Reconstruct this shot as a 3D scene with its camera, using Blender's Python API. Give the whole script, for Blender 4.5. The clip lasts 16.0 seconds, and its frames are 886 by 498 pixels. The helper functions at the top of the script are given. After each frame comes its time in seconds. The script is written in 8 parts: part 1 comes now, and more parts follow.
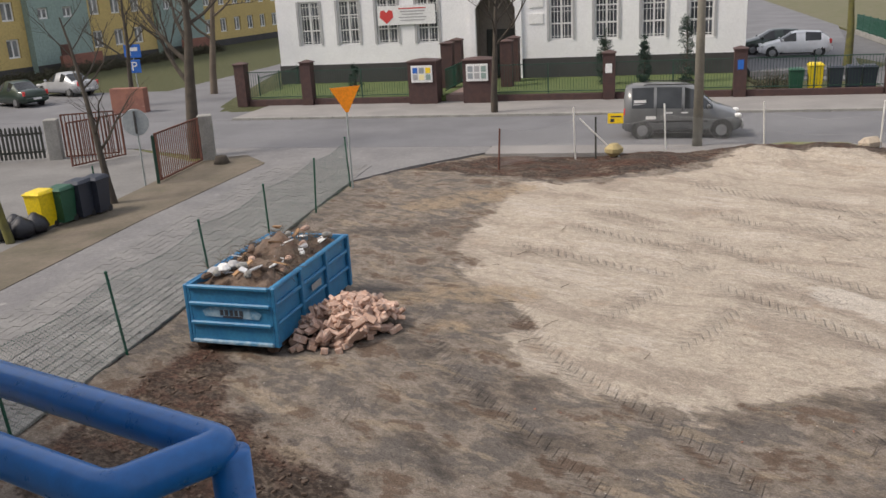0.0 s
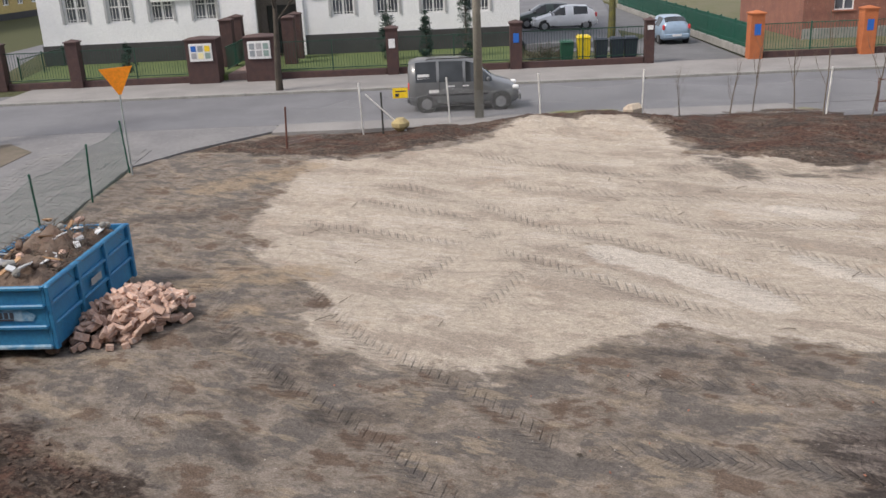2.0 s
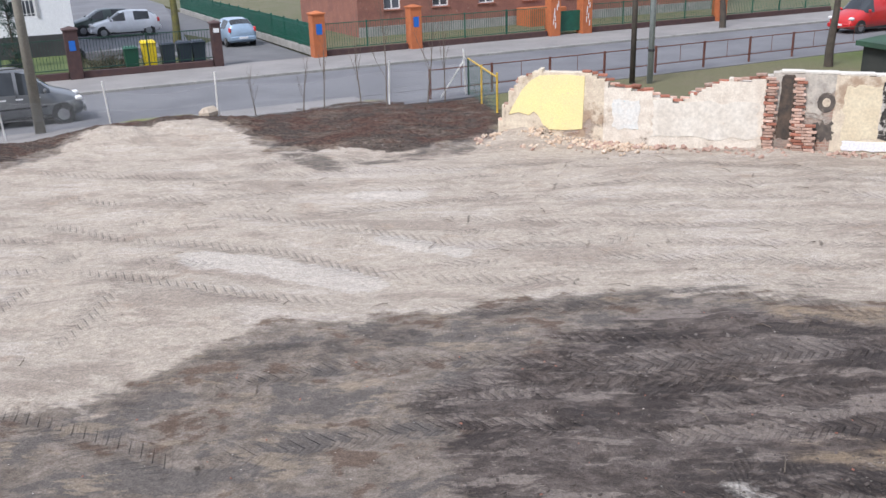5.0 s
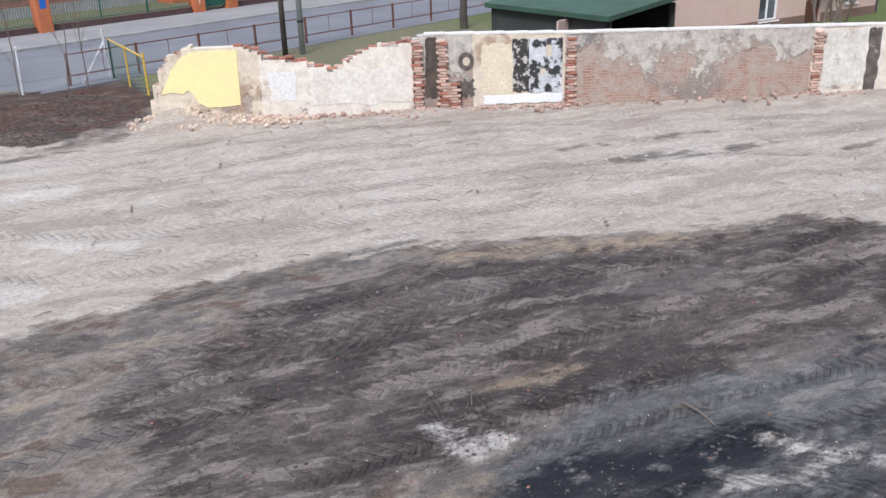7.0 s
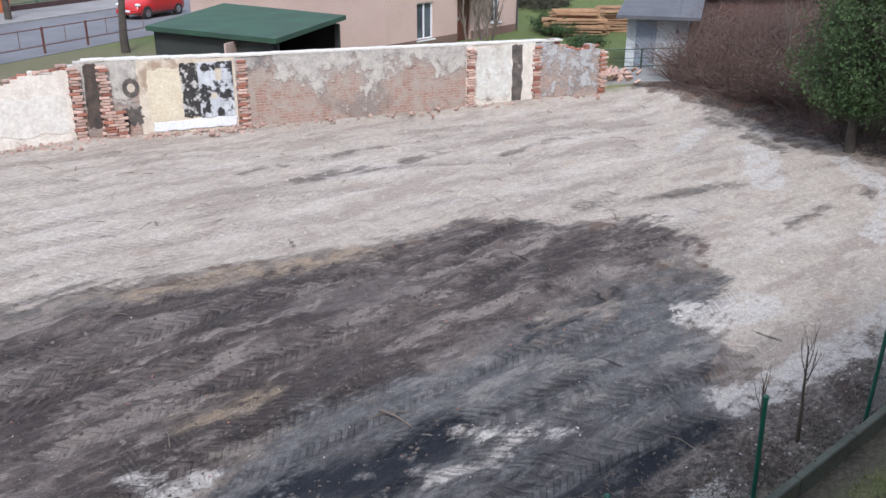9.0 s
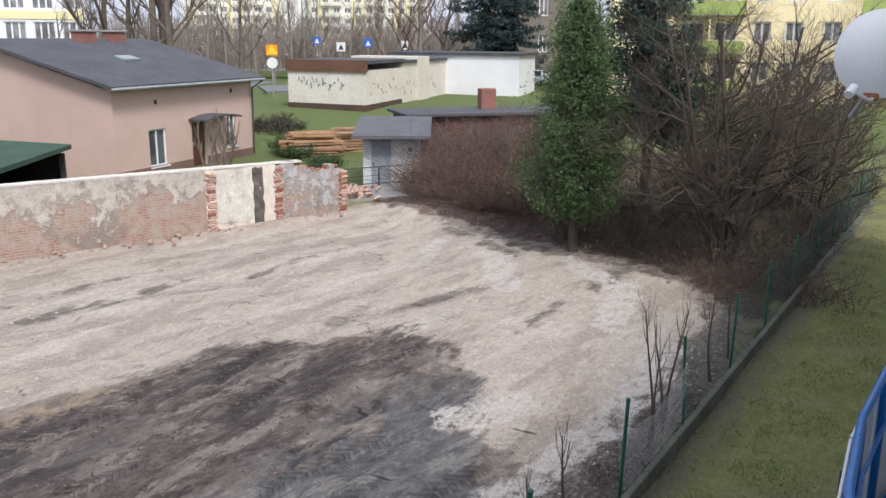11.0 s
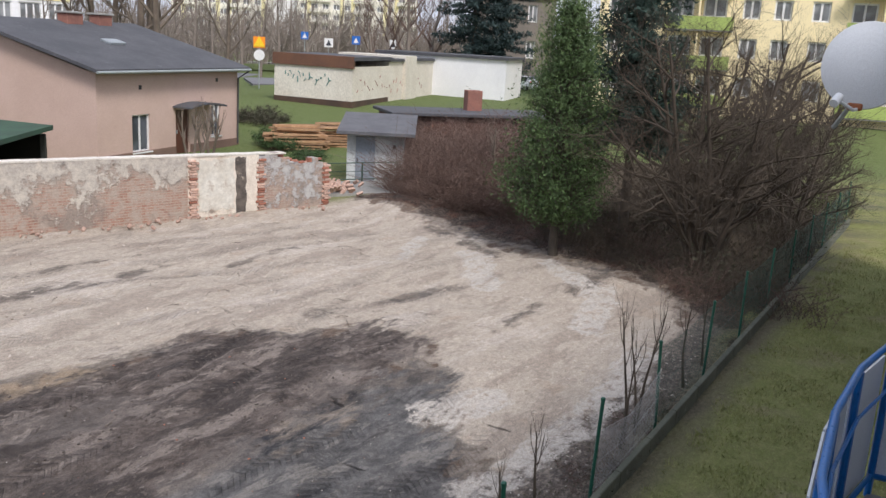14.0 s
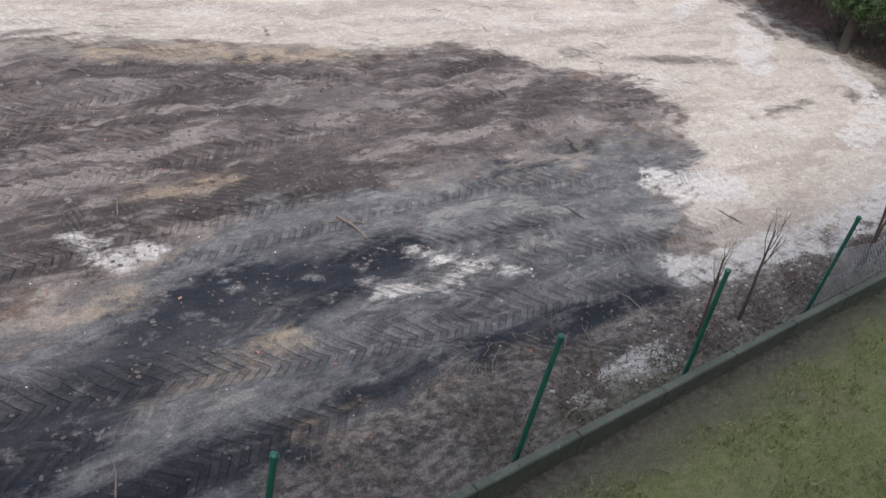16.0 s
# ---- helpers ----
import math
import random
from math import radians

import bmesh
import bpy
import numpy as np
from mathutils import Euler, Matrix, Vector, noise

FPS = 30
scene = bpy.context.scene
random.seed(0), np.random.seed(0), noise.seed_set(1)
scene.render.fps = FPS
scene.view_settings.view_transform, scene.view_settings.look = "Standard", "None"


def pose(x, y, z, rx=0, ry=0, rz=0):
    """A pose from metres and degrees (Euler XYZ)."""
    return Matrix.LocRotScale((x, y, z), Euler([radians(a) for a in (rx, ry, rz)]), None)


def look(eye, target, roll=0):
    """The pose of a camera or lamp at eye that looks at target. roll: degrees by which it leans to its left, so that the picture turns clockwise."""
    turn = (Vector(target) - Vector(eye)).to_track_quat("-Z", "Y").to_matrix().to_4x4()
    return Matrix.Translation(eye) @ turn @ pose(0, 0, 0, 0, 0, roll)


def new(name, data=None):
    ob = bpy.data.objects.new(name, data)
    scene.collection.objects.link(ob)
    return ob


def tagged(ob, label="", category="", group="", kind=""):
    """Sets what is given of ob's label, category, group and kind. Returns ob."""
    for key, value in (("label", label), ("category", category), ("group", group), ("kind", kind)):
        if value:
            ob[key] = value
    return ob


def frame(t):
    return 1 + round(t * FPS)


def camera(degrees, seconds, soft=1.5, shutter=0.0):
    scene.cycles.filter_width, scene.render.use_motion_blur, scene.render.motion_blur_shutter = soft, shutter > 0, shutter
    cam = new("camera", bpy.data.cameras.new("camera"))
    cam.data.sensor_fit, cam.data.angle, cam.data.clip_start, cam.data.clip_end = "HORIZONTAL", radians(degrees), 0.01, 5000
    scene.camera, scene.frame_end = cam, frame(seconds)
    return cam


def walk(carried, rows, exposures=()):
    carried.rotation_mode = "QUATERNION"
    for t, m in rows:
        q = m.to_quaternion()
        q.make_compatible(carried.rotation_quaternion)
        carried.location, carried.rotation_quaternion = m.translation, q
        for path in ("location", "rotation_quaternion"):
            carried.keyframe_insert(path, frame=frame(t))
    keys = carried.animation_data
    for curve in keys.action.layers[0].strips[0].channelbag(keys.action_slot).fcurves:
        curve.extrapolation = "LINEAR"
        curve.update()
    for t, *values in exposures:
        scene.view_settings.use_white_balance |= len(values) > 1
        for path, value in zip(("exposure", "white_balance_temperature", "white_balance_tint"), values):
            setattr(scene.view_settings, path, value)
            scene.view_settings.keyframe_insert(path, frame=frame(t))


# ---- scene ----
# ---- the camera and its way: seconds, eye, pitch, roll, yaw ----
PATH = [
    (0.0, -0.040, 0.006, 5.806, -16.97, -3.08, 0.29),
    (0.5, -0.037, 0.003, 5.808, -17.07, -3.16, 0.13),
    (1.0, -0.021, 0.013, 5.792, -17.34, -3.31, -0.52),
    (1.5, 0.036, -0.035, 5.781, -18.01, -3.44, -7.44),
    (2.0, 0.090, -0.047, 5.796, -19.09, -2.63, -13.29),
    (2.5, 0.133, -0.050, 5.788, -19.15, -2.34, -17.43),
    (3.0, 0.119, -0.112, 5.813, -19.40, -1.44, -25.63),
    (5.5, 0.281, -0.036, 5.626, -19.99, -2.72, -44.03),
    (6.0, 0.310, -0.037, 5.590, -20.36, -3.41, -49.36),
    (6.5, 0.317, -0.043, 5.608, -20.95, -2.69, -54.43),
    (7.0, 0.320, -0.062, 5.606, -22.00, -1.79, -62.27),
    (7.5, 0.249, -0.048, 5.671, -21.72, -1.15, -69.76),
    (8.0, 0.239, -0.079, 5.691, -21.56, -1.18, -72.26),
    (8.5, 0.263, -0.121, 5.680, -21.48, -0.99, -75.39),
    (9.0, 0.260, -0.180, 5.703, -21.11, 0.18, -83.53),
    (9.5, 0.290, -0.167, 5.689, -21.09, -0.46, -89.15),
    (10.0, 0.332, -0.220, 5.643, -20.06, -0.26, -95.99),
    (12.5, 0.206, 0.012, 5.803, -7.72, 1.45, -101.16),
    (13.0, 0.287, 0.017, 5.733, -7.22, 1.76, -101.88),
    (13.5, 0.270, -0.062, 5.652, -7.95, 1.91, -101.85),
    (14.0, 0.214, -0.068, 5.603, -13.23, 3.20, -101.79),
    (14.5, 0.322, -0.045, 5.496, -20.49, 7.07, -101.58),
    (15.0, 0.369, -0.002, 5.510, -25.35, 9.77, -98.34),
    (15.5, 0.425, 0.050, 5.452, -28.86, 11.59, -94.47),
    (16.0, 0.430, 0.125, 5.399, -31.38, 13.18, -88.82),
]


def aimed(x, y, z, pitch, roll, yaw):
    a, b = radians(yaw), radians(pitch)
    return look((x, y, z), (x - math.sin(a) * math.cos(b), y + math.cos(a) * math.cos(b), z + math.sin(b)), roll)


cam = camera(53.4, 16.0, soft=1.5)
walk(cam, [(t, aimed(*row)) for t, *row in PATH],
     exposures=[(0.0, 0.15, 7200, 11), (3.0, 0.3, 6600, 11), (5.5, 0.45, 6050, 11), (8.0, 0.42, 5850, 11), (10.0, 0.45, 5800, 11), (12.5, 0.3, 7050, 12), (14.0, 0.25, 6400, 12), (16.0, 0.65, 6100, 11)])

# ---- light: thin overcast, weak wide sun from the west ----
world = bpy.data.worlds.new("sky")
scene.world = world
world.use_nodes = True
wn = world.node_tree
sky = wn.nodes.new("ShaderNodeTexSky")
sky.sky_type, sky.sun_disc = "NISHITA", False
sky.sun_elevation, sky.sun_rotation = radians(50), radians(259)
sky.dust_density, sky.air_density, sky.ozone_density = 4.0, 1.4, 1.0
mixsky = wn.nodes.new("ShaderNodeMix")
mixsky.data_type = "RGBA"
mixsky.inputs[0].default_value = 0.7
mixsky.inputs[7].default_value = (6.0, 6.4, 7.5, 1)
wn.links.new(sky.outputs[0], mixsky.inputs[6])
wn.links.new(mixsky.outputs[2], wn.nodes["Background"].inputs[0])
wn.nodes["Background"].inputs[1].default_value = 0.125
sun = new("sun", bpy.data.lights.new("sun", "SUN"))
sun.data.energy, sun.data.angle, sun.data.color = 2.6, radians(14), (1.0, 0.96, 0.92)
sun.matrix_world = look((-62, -12, 75), (0, 0, 0))


# ---- mesh helpers ----
class Mesh:
    """Collects vertices and faces, then becomes one object."""

    def __init__(self):
        self.v, self.f = [], []

    def add(self, verts, faces, m=None):
        n = len(self.v)
        self.v += [tuple(m @ Vector(p)) for p in verts] if m else [tuple(p) for p in verts]
        self.f += [tuple(n + i for i in face) for face in faces]
        return self

    def box(self, c, s, rz=0.0, ch=0.0, m=None):
        """A box round c, of size s, its edges cut by ch."""
        hx, hy, hz = (k / 2 for k in s)
        if ch <= 0:
            v = [(x, y, z) for x in (-hx, hx) for y in (-hy, hy) for z in (-hz, hz)]
            f = [(0, 1, 3, 2), (4, 6, 7, 5), (0, 4, 5, 1), (2, 3, 7, 6), (0, 2, 6, 4), (1, 5, 7, 3)]
        else:
            v, f = [], []
            rim = [(-hx + ch, -hy), (hx - ch, -hy), (hx, -hy + ch), (hx, hy - ch), (hx - ch, hy), (-hx + ch, hy), (-hx, hy - ch), (-hx, -hy + ch)]
            for z, k in ((-hz, ch), (-hz + ch, 0), (hz - ch, 0), (hz, ch)):
                v += [(x * (1 - k / hx), y * (1 - k / hy), z) for x, y in rim]
            for r in range(3):
                f += [(8 * r + i, 8 * r + (i + 1) % 8, 8 * r + 8 + (i + 1) % 8, 8 * r + 8 + i) for i in range(8)]
            f += [tuple(range(7, -1, -1)), tuple(range(24, 32))]
        t = Matrix.Translation(c) @ Matrix.Rotation(rz, 4, "Z")
        return self.add(v, f, m @ t if m else t)

    def tube(self, pts, r0, r1=None, n=6, cap=True):
        """A round bar along a line of points."""
        r1 = r0 if r1 is None else r1
        pts = [Vector(p) for p in pts]
        base, k = len(self.v), len(pts)
        for i, p in enumerate(pts):
            d = (pts[min(i + 1, k - 1)] - pts[max(i - 1, 0)]).normalized()
            a = d.cross(Vector((0, 0, 1)) if abs(d.z) < 0.9 else Vector((1, 0, 0))).normalized()
            b, r = d.cross(a), r0 + (r1 - r0) * i / max(k - 1, 1)
            for j in range(n):
                w = 2 * math.pi * j / n
                self.v.append(tuple(p + a * (r * math.cos(w)) + b * (r * math.sin(w))))
        for i in range(k - 1):
            for j in range(n):
                a0, a1 = base + i * n + j, base + i * n + (j + 1) % n
                self.f.append((a0, a0 + n, a1 + n, a1))
        if cap:
            self.f.append(tuple(base + j for j in range(n)))
            self.f.append(tuple(base + (k - 1) * n + j for j in range(n - 1, -1, -1)))
        return self

    def lathe(self, prof, n=16, m=None):
        """Turns a profile of (radius, height) round z."""
        v = [(r * math.cos(2 * math.pi * j / n), r * math.sin(2 * math.pi * j / n), z) for r, z in prof for j in range(n)]
        f = [(i * n + j, i * n + (j + 1) % n, (i + 1) * n + (j + 1) % n, (i + 1) * n + j) for i in range(len(prof) - 1) for j in range(n)]
        f += [tuple(range(n - 1, -1, -1)), tuple((len(prof) - 1) * n + j for j in range(n))]
        return self.add(v, f, m)

    def prism(self, outline, d, m=None):
        """An outline in x, z given a thickness d along y."""
        k = len(outline)
        v = [(x, 0, z) for x, z in outline] + [(x, d, z) for x, z in outline]
        f = [tuple(range(k)), tuple(range(2 * k - 1, k - 1, -1))] + [(i, i + k, (i + 1) % k + k, (i + 1) % k) for i in range(k)]
        return self.add(v, f, m)

    def data(self, name, material=None, smooth=False):
        me = bpy.data.meshes.new(name)
        me.from_pydata(self.v, [], self.f)
        if material:
            me.materials.append(material)
        if smooth:
            me.shade_smooth()
        me.update()
        return me


def fixed(me):
    """Faces turned outwards."""
    b = bmesh.new()
    b.from_mesh(me)
    bmesh.ops.recalc_face_normals(b, faces=b.faces)
    b.to_mesh(me)
    b.free()
    return me


def part(name, shape, material, parent=None, label="", smooth=False, fix=True):
    """Links a Mesh (or mesh data) as one object under a thing or a part."""
    me = shape
    if isinstance(shape, Mesh):
        me = shape.data(name, material, smooth)
        if fix and len(shape.f) < 60000:
            fixed(me)
    ob = new(name, me)
    ob.parent = parent
    return tagged(ob, label)


def thing(name, m, label, category, group="", kind=""):
    ob = new(name)
    ob.empty_display_size = 0.2
    ob.matrix_world = m
    return tagged(ob, label, category, group, kind)


def solid(name, shape, material, label, category="", group="", kind="", smooth=False):
    return tagged(part(name, shape, material, None, label, smooth), "", category, group, kind)


# ---- material helpers ----
def nodes_of(name):
    m = bpy.data.materials.new(name)
    m.use_nodes = True
    t = m.node_tree
    return m, t, t.nodes["Principled BSDF"]


def noise_node(t, scale, detail=6.0, rough=0.6, vector=None):
    n = t.nodes.new("ShaderNodeTexNoise")
    n.inputs["Scale"].default_value, n.inputs["Detail"].default_value, n.inputs["Roughness"].default_value = scale, detail, rough
    if vector:
        t.links.new(vector, n.inputs["Vector"])
    return n.outputs["Fac"]


def ramp(t, fac, a, b):
    n = t.nodes.new("ShaderNodeMapRange")
    n.interpolation_type = "SMOOTHSTEP"
    n.inputs[1].default_value, n.inputs[2].default_value = a, b
    t.links.new(fac, n.inputs[0])
    return n.outputs[0]


def blend(t, fac, a, b, mode="MIX"):
    n = t.nodes.new("ShaderNodeMix")
    n.data_type, n.blend_type = "RGBA", mode
    for k, v in ((0, fac), (6, a), (7, b)):
        if isinstance(v, bpy.types.NodeSocket):
            t.links.new(v, n.inputs[k])
        elif k:
            n.inputs[k].default_value = (*v[:3], 1)
        else:
            n.inputs[k].default_value = v
    return n.outputs[2]


def calc(t, op, a, b=0.0):
    n = t.nodes.new("ShaderNodeMath")
    n.operation = op
    for k, v in ((0, a), (1, b)):
        if isinstance(v, bpy.types.NodeSocket):
            t.links.new(v, n.inputs[k])
        else:
            n.inputs[k].default_value = v
    return n.outputs[0]


def bump_to(t, bsdf, height, strength, dist=0.02):
    n = t.nodes.new("ShaderNodeBump")
    n.inputs["Strength"].default_value, n.inputs["Distance"].default_value = strength, dist
    t.links.new(height, n.inputs["Height"])
    t.links.new(n.outputs[0], bsdf.inputs["Normal"])


def place(t):
    return t.nodes.new("ShaderNodeNewGeometry").outputs["Position"]


def mat(name, a, b=None, rough=0.8, metal=0.0, big=0.8, fine=14.0, wear=None, wear_at=(0.6, 0.7), bump=0.25, dist=0.01, vary=0.0, local=False):
    """Two scales of variation between a and b, worn patches of a third colour, grain in the relief."""
    m, t, s = nodes_of(name)
    b = b or tuple(c * 0.78 for c in a)
    pos = t.nodes.new("ShaderNodeTexCoord").outputs["Object"] if local else place(t)
    n1, n2 = noise_node(t, big, 5, 0.6, pos), noise_node(t, fine, 8, 0.65, pos)
    col = blend(t, ramp(t, n1, 0.3, 0.7), a, b)
    shade = blend(t, ramp(t, n2, 0.25, 0.75), (0.82, 0.82, 0.82), (1.12, 1.12, 1.12))
    col = blend(t, 1.0, col, shade, "MULTIPLY")
    if wear:
        n3 = noise_node(t, fine * 0.35, 9, 0.7, pos)
        col = blend(t, ramp(t, n3, *wear_at), col, wear)
    if vary:
        info = t.nodes.new("ShaderNodeObjectInfo").outputs["Random"]
        k = t.nodes.new("ShaderNodeHueSaturation")
        t.links.new(col, k.inputs["Color"])
        t.links.new(calc(t, "ADD", calc(t, "MULTIPLY", info, vary), 1 - vary / 2), k.inputs["Value"])
        col = k.outputs[0]
    t.links.new(col, s.inputs["Base Color"])
    s.inputs["Metallic"].default_value = metal
    t.links.new(calc(t, "ADD", calc(t, "MULTIPLY", n2, 0.2), rough - 0.1), s.inputs["Roughness"])
    if bump:
        bump_to(t, s, n2, bump, dist)
    return m


def glass_dark(name, col=(0.03, 0.035, 0.04), rough=0.06):
    m, t, s = nodes_of(name)
    n = noise_node(t, 0.9, 3, 0.5, place(t))
    t.links.new(blend(t, ramp(t, n, 0.35, 0.65), col, tuple(min(1, c * 2.2) for c in col)), s.inputs["Base Color"])
    s.inputs["Roughness"].default_value, s.inputs["Specular IOR Level"].default_value = rough, 0.6
    return m


M_plaster_white = mat("white_render", (0.82, 0.82, 0.83), (0.74, 0.74, 0.76), 0.9, big=0.3, fine=22, bump=0.15)
M_pink = mat("pink_render", (0.56, 0.41, 0.35), (0.51, 0.37, 0.31), 0.9, big=0.5, fine=30, bump=0.2)
M_felt = mat("roof_felt", (0.085, 0.085, 0.095), (0.06, 0.062, 0.07), 0.9, big=0.7, fine=9, wear=(0.14, 0.14, 0.15), wear_at=(0.58, 0.75))
M_felt_green = mat("green_roof_felt", (0.035, 0.085, 0.05), (0.03, 0.06, 0.04), 0.9, big=0.9, fine=12, wear=(0.08, 0.11, 0.07), wear_at=(0.6, 0.75))
M_dark_wood = mat("tarred_boards", (0.03, 0.035, 0.03), (0.045, 0.045, 0.04), 0.85)
M_door_wood = mat("brown_door", (0.10, 0.035, 0.022), (0.08, 0.03, 0.02), 0.5)
M_frame_white = mat("white_frame", (0.78, 0.78, 0.78), (0.7, 0.7, 0.7), 0.5, bump=0.05)
M_frame_grey = mat("grey_frame", (0.42, 0.42, 0.43), (0.34, 0.34, 0.35), 0.6, bump=0.05)
M_glass = glass_dark("window_glass", (0.05, 0.055, 0.065))
# lighter, rougher base than window_glass, for the panes of the blocks
M_glass_pale = glass_dark("pale_grey_glass", (0.12, 0.125, 0.13), 0.15)
M_car_glass = glass_dark("car_glass", (0.018, 0.02, 0.022), 0.04)
M_brick = mat("red_brick", (0.36, 0.15, 0.10), (0.27, 0.11, 0.075), 0.92, big=3, fine=26, wear=(0.48, 0.38, 0.31), wear_at=(0.58, 0.72), vary=0.5)
M_brick_pale = mat("mortared_brick", (0.58, 0.40, 0.32), (0.42, 0.27, 0.21), 0.93, big=6, fine=30, wear=(0.62, 0.52, 0.46), wear_at=(0.52, 0.7), vary=0.55)
M_pillar = mat("dark_brick_cladding", (0.085, 0.045, 0.04), (0.06, 0.035, 0.035), 0.8, big=4, fine=20)
M_orange = mat("orange_clinker", (0.48, 0.15, 0.055), (0.40, 0.125, 0.05), 0.8, big=4, fine=24, vary=0.2)
M_concrete = mat("grey_concrete", (0.33, 0.32, 0.30), (0.24, 0.235, 0.22), 0.93, big=1.5, fine=18, wear=(0.16, 0.17, 0.13), wear_at=(0.58, 0.74))
M_kerb = mat("mossy_concrete", (0.13, 0.135, 0.10), (0.085, 0.09, 0.068), 0.95, big=1.6, fine=22, wear=(0.28, 0.27, 0.24), wear_at=(0.6, 0.75))
M_asphalt = mat("asphalt", (0.17, 0.17, 0.18), (0.13, 0.13, 0.14), 0.9, big=0.35, fine=30, wear=(0.24, 0.235, 0.235), wear_at=(0.6, 0.75), bump=0.3)
M_paving = mat("paving_slabs", (0.27, 0.255, 0.245), (0.21, 0.20, 0.195), 0.92, big=0.5, fine=16, wear=(0.33, 0.31, 0.29), wear_at=(0.6, 0.75))
M_green_metal = mat("green_paint", (0.012, 0.10, 0.065), (0.01, 0.075, 0.05), 0.45, big=3, fine=30, wear=(0.05, 0.09, 0.07), wear_at=(0.66, 0.75), bump=0.05)
M_green_fence = mat("fence_green", (0.014, 0.055, 0.037), (0.012, 0.045, 0.03), 0.5, bump=0.05)
M_wire = mat("green_wire", (0.05, 0.11, 0.085), (0.04, 0.08, 0.06), 0.5, bump=0.0)
M_wire_grey = mat("zinc_wire", (0.42, 0.43, 0.43), (0.34, 0.34, 0.34), 0.5, 0.3, bump=0.0)
M_white_metal = mat("white_pipe", (0.72, 0.72, 0.7), (0.6, 0.58, 0.55), 0.5, big=3, fine=24, wear=(0.3, 0.2, 0.14), wear_at=(0.66, 0.76), bump=0.05)
M_rust = mat("rusty_red_paint", (0.11, 0.04, 0.03), (0.15, 0.06, 0.04), 0.7, big=3, fine=22)
M_yellow_metal = mat("yellow_paint", (0.60, 0.40, 0.05), (0.5, 0.33, 0.05), 0.5, big=3, wear=(0.3, 0.2, 0.08), wear_at=(0.62, 0.75), bump=0.05)
M_pole = mat("concrete_pole", (0.27, 0.25, 0.21), (0.20, 0.19, 0.16), 0.92, big=1.2, fine=18)
M_zinc = mat("zinc_pole", (0.36, 0.40, 0.40), (0.3, 0.33, 0.33), 0.55, 0.3, bump=0.05)
M_blue_rail = mat("blue_gloss_paint", (0.002, 0.13, 0.42), (0.002, 0.118, 0.39), 0.3, big=6, fine=40, bump=0.04)
M_blue_cont = mat("worn_blue_paint", (0.016, 0.155, 0.34), (0.03, 0.20, 0.37), 0.5, big=2.4, fine=16, wear=(0.22, 0.15, 0.11), wear_at=(0.64, 0.72), bump=0.12, local=True)
M_blue_pale = mat("rubbed_blue_paint", (0.28, 0.40, 0.50), (0.06, 0.22, 0.38), 0.6, big=7, fine=22, local=True)
M_rust_dark = mat("dark_rust", (0.06, 0.04, 0.03), (0.10, 0.06, 0.04), 0.85)
M_black = mat("black_rubber", (0.02, 0.02, 0.021), (0.03, 0.03, 0.03), 0.75, bump=0.1)
M_rim = mat("wheel_rim", (0.35, 0.36, 0.37), (0.25, 0.25, 0.26), 0.4, 0.7, bump=0.0)
M_yellow_plastic = mat("yellow_plastic", (0.75, 0.55, 0.01), (0.68, 0.5, 0.01), 0.45, bump=0.04)
M_green_plastic = mat("green_plastic", (0.015, 0.09, 0.05), (0.012, 0.075, 0.042), 0.5, bump=0.04)
M_navy_plastic = mat("navy_plastic", (0.018, 0.024, 0.04), (0.025, 0.03, 0.045), 0.5, bump=0.04)
M_bag = mat("black_bag", (0.012, 0.013, 0.02), (0.02, 0.022, 0.03), 0.35, big=6, fine=20, bump=0.6, dist=0.03)
M_bark = mat("bark", (0.085, 0.07, 0.055), (0.055, 0.046, 0.038), 0.95, big=3, fine=30, bump=0.6, dist=0.02)
M_bark_green = mat("mossy_bark", (0.15, 0.14, 0.04), (0.10, 0.095, 0.045), 0.95, big=3, fine=30, bump=0.6, dist=0.02)
M_bark_pale = mat("pale_twigs", (0.17, 0.135, 0.105), (0.12, 0.095, 0.075), 0.95, big=2, fine=20, bump=0.2)
M_twig = mat("dark_twigs", (0.062, 0.048, 0.036), (0.085, 0.066, 0.048), 0.95, big=1.2, fine=12, bump=0.0)
M_twig_red = mat("red_brown_twigs", (0.11, 0.07, 0.056), (0.155, 0.105, 0.085), 0.95, big=1.2, fine=12, bump=0.0)
M_leaf_thuja = mat("thuja_leaf", (0.075, 0.125, 0.036), (0.045, 0.08, 0.028), 0.8, big=2.5, fine=9, wear=(0.085, 0.13, 0.05), wear_at=(0.55, 0.7), bump=0.0)
M_leaf_spruce = mat("spruce_needles", (0.018, 0.042, 0.032), (0.03, 0.06, 0.045), 0.85, big=2, fine=8, bump=0.0)
M_leaf_grey = mat("blue_needles", (0.03, 0.055, 0.055), (0.02, 0.04, 0.04), 0.85, big=1, fine=5, bump=0.0)
M_leaf_bud = mat("spring_leaves", (0.16, 0.20, 0.07), (0.20, 0.22, 0.10), 0.85, big=1, fine=5, bump=0.0)
M_hedge = mat("hedge_leaves", (0.05, 0.055, 0.03), (0.075, 0.065, 0.045), 0.9, big=2, fine=8, bump=0.0)
M_box_leaf = mat("evergreen_leaves", (0.03, 0.065, 0.018), (0.05, 0.09, 0.025), 0.8, big=3, fine=8, bump=0.0)
M_grass_blade = mat("grass_blades", (0.25, 0.27, 0.09), (0.30, 0.29, 0.13), 0.85, big=0.8, fine=4, bump=0.0)
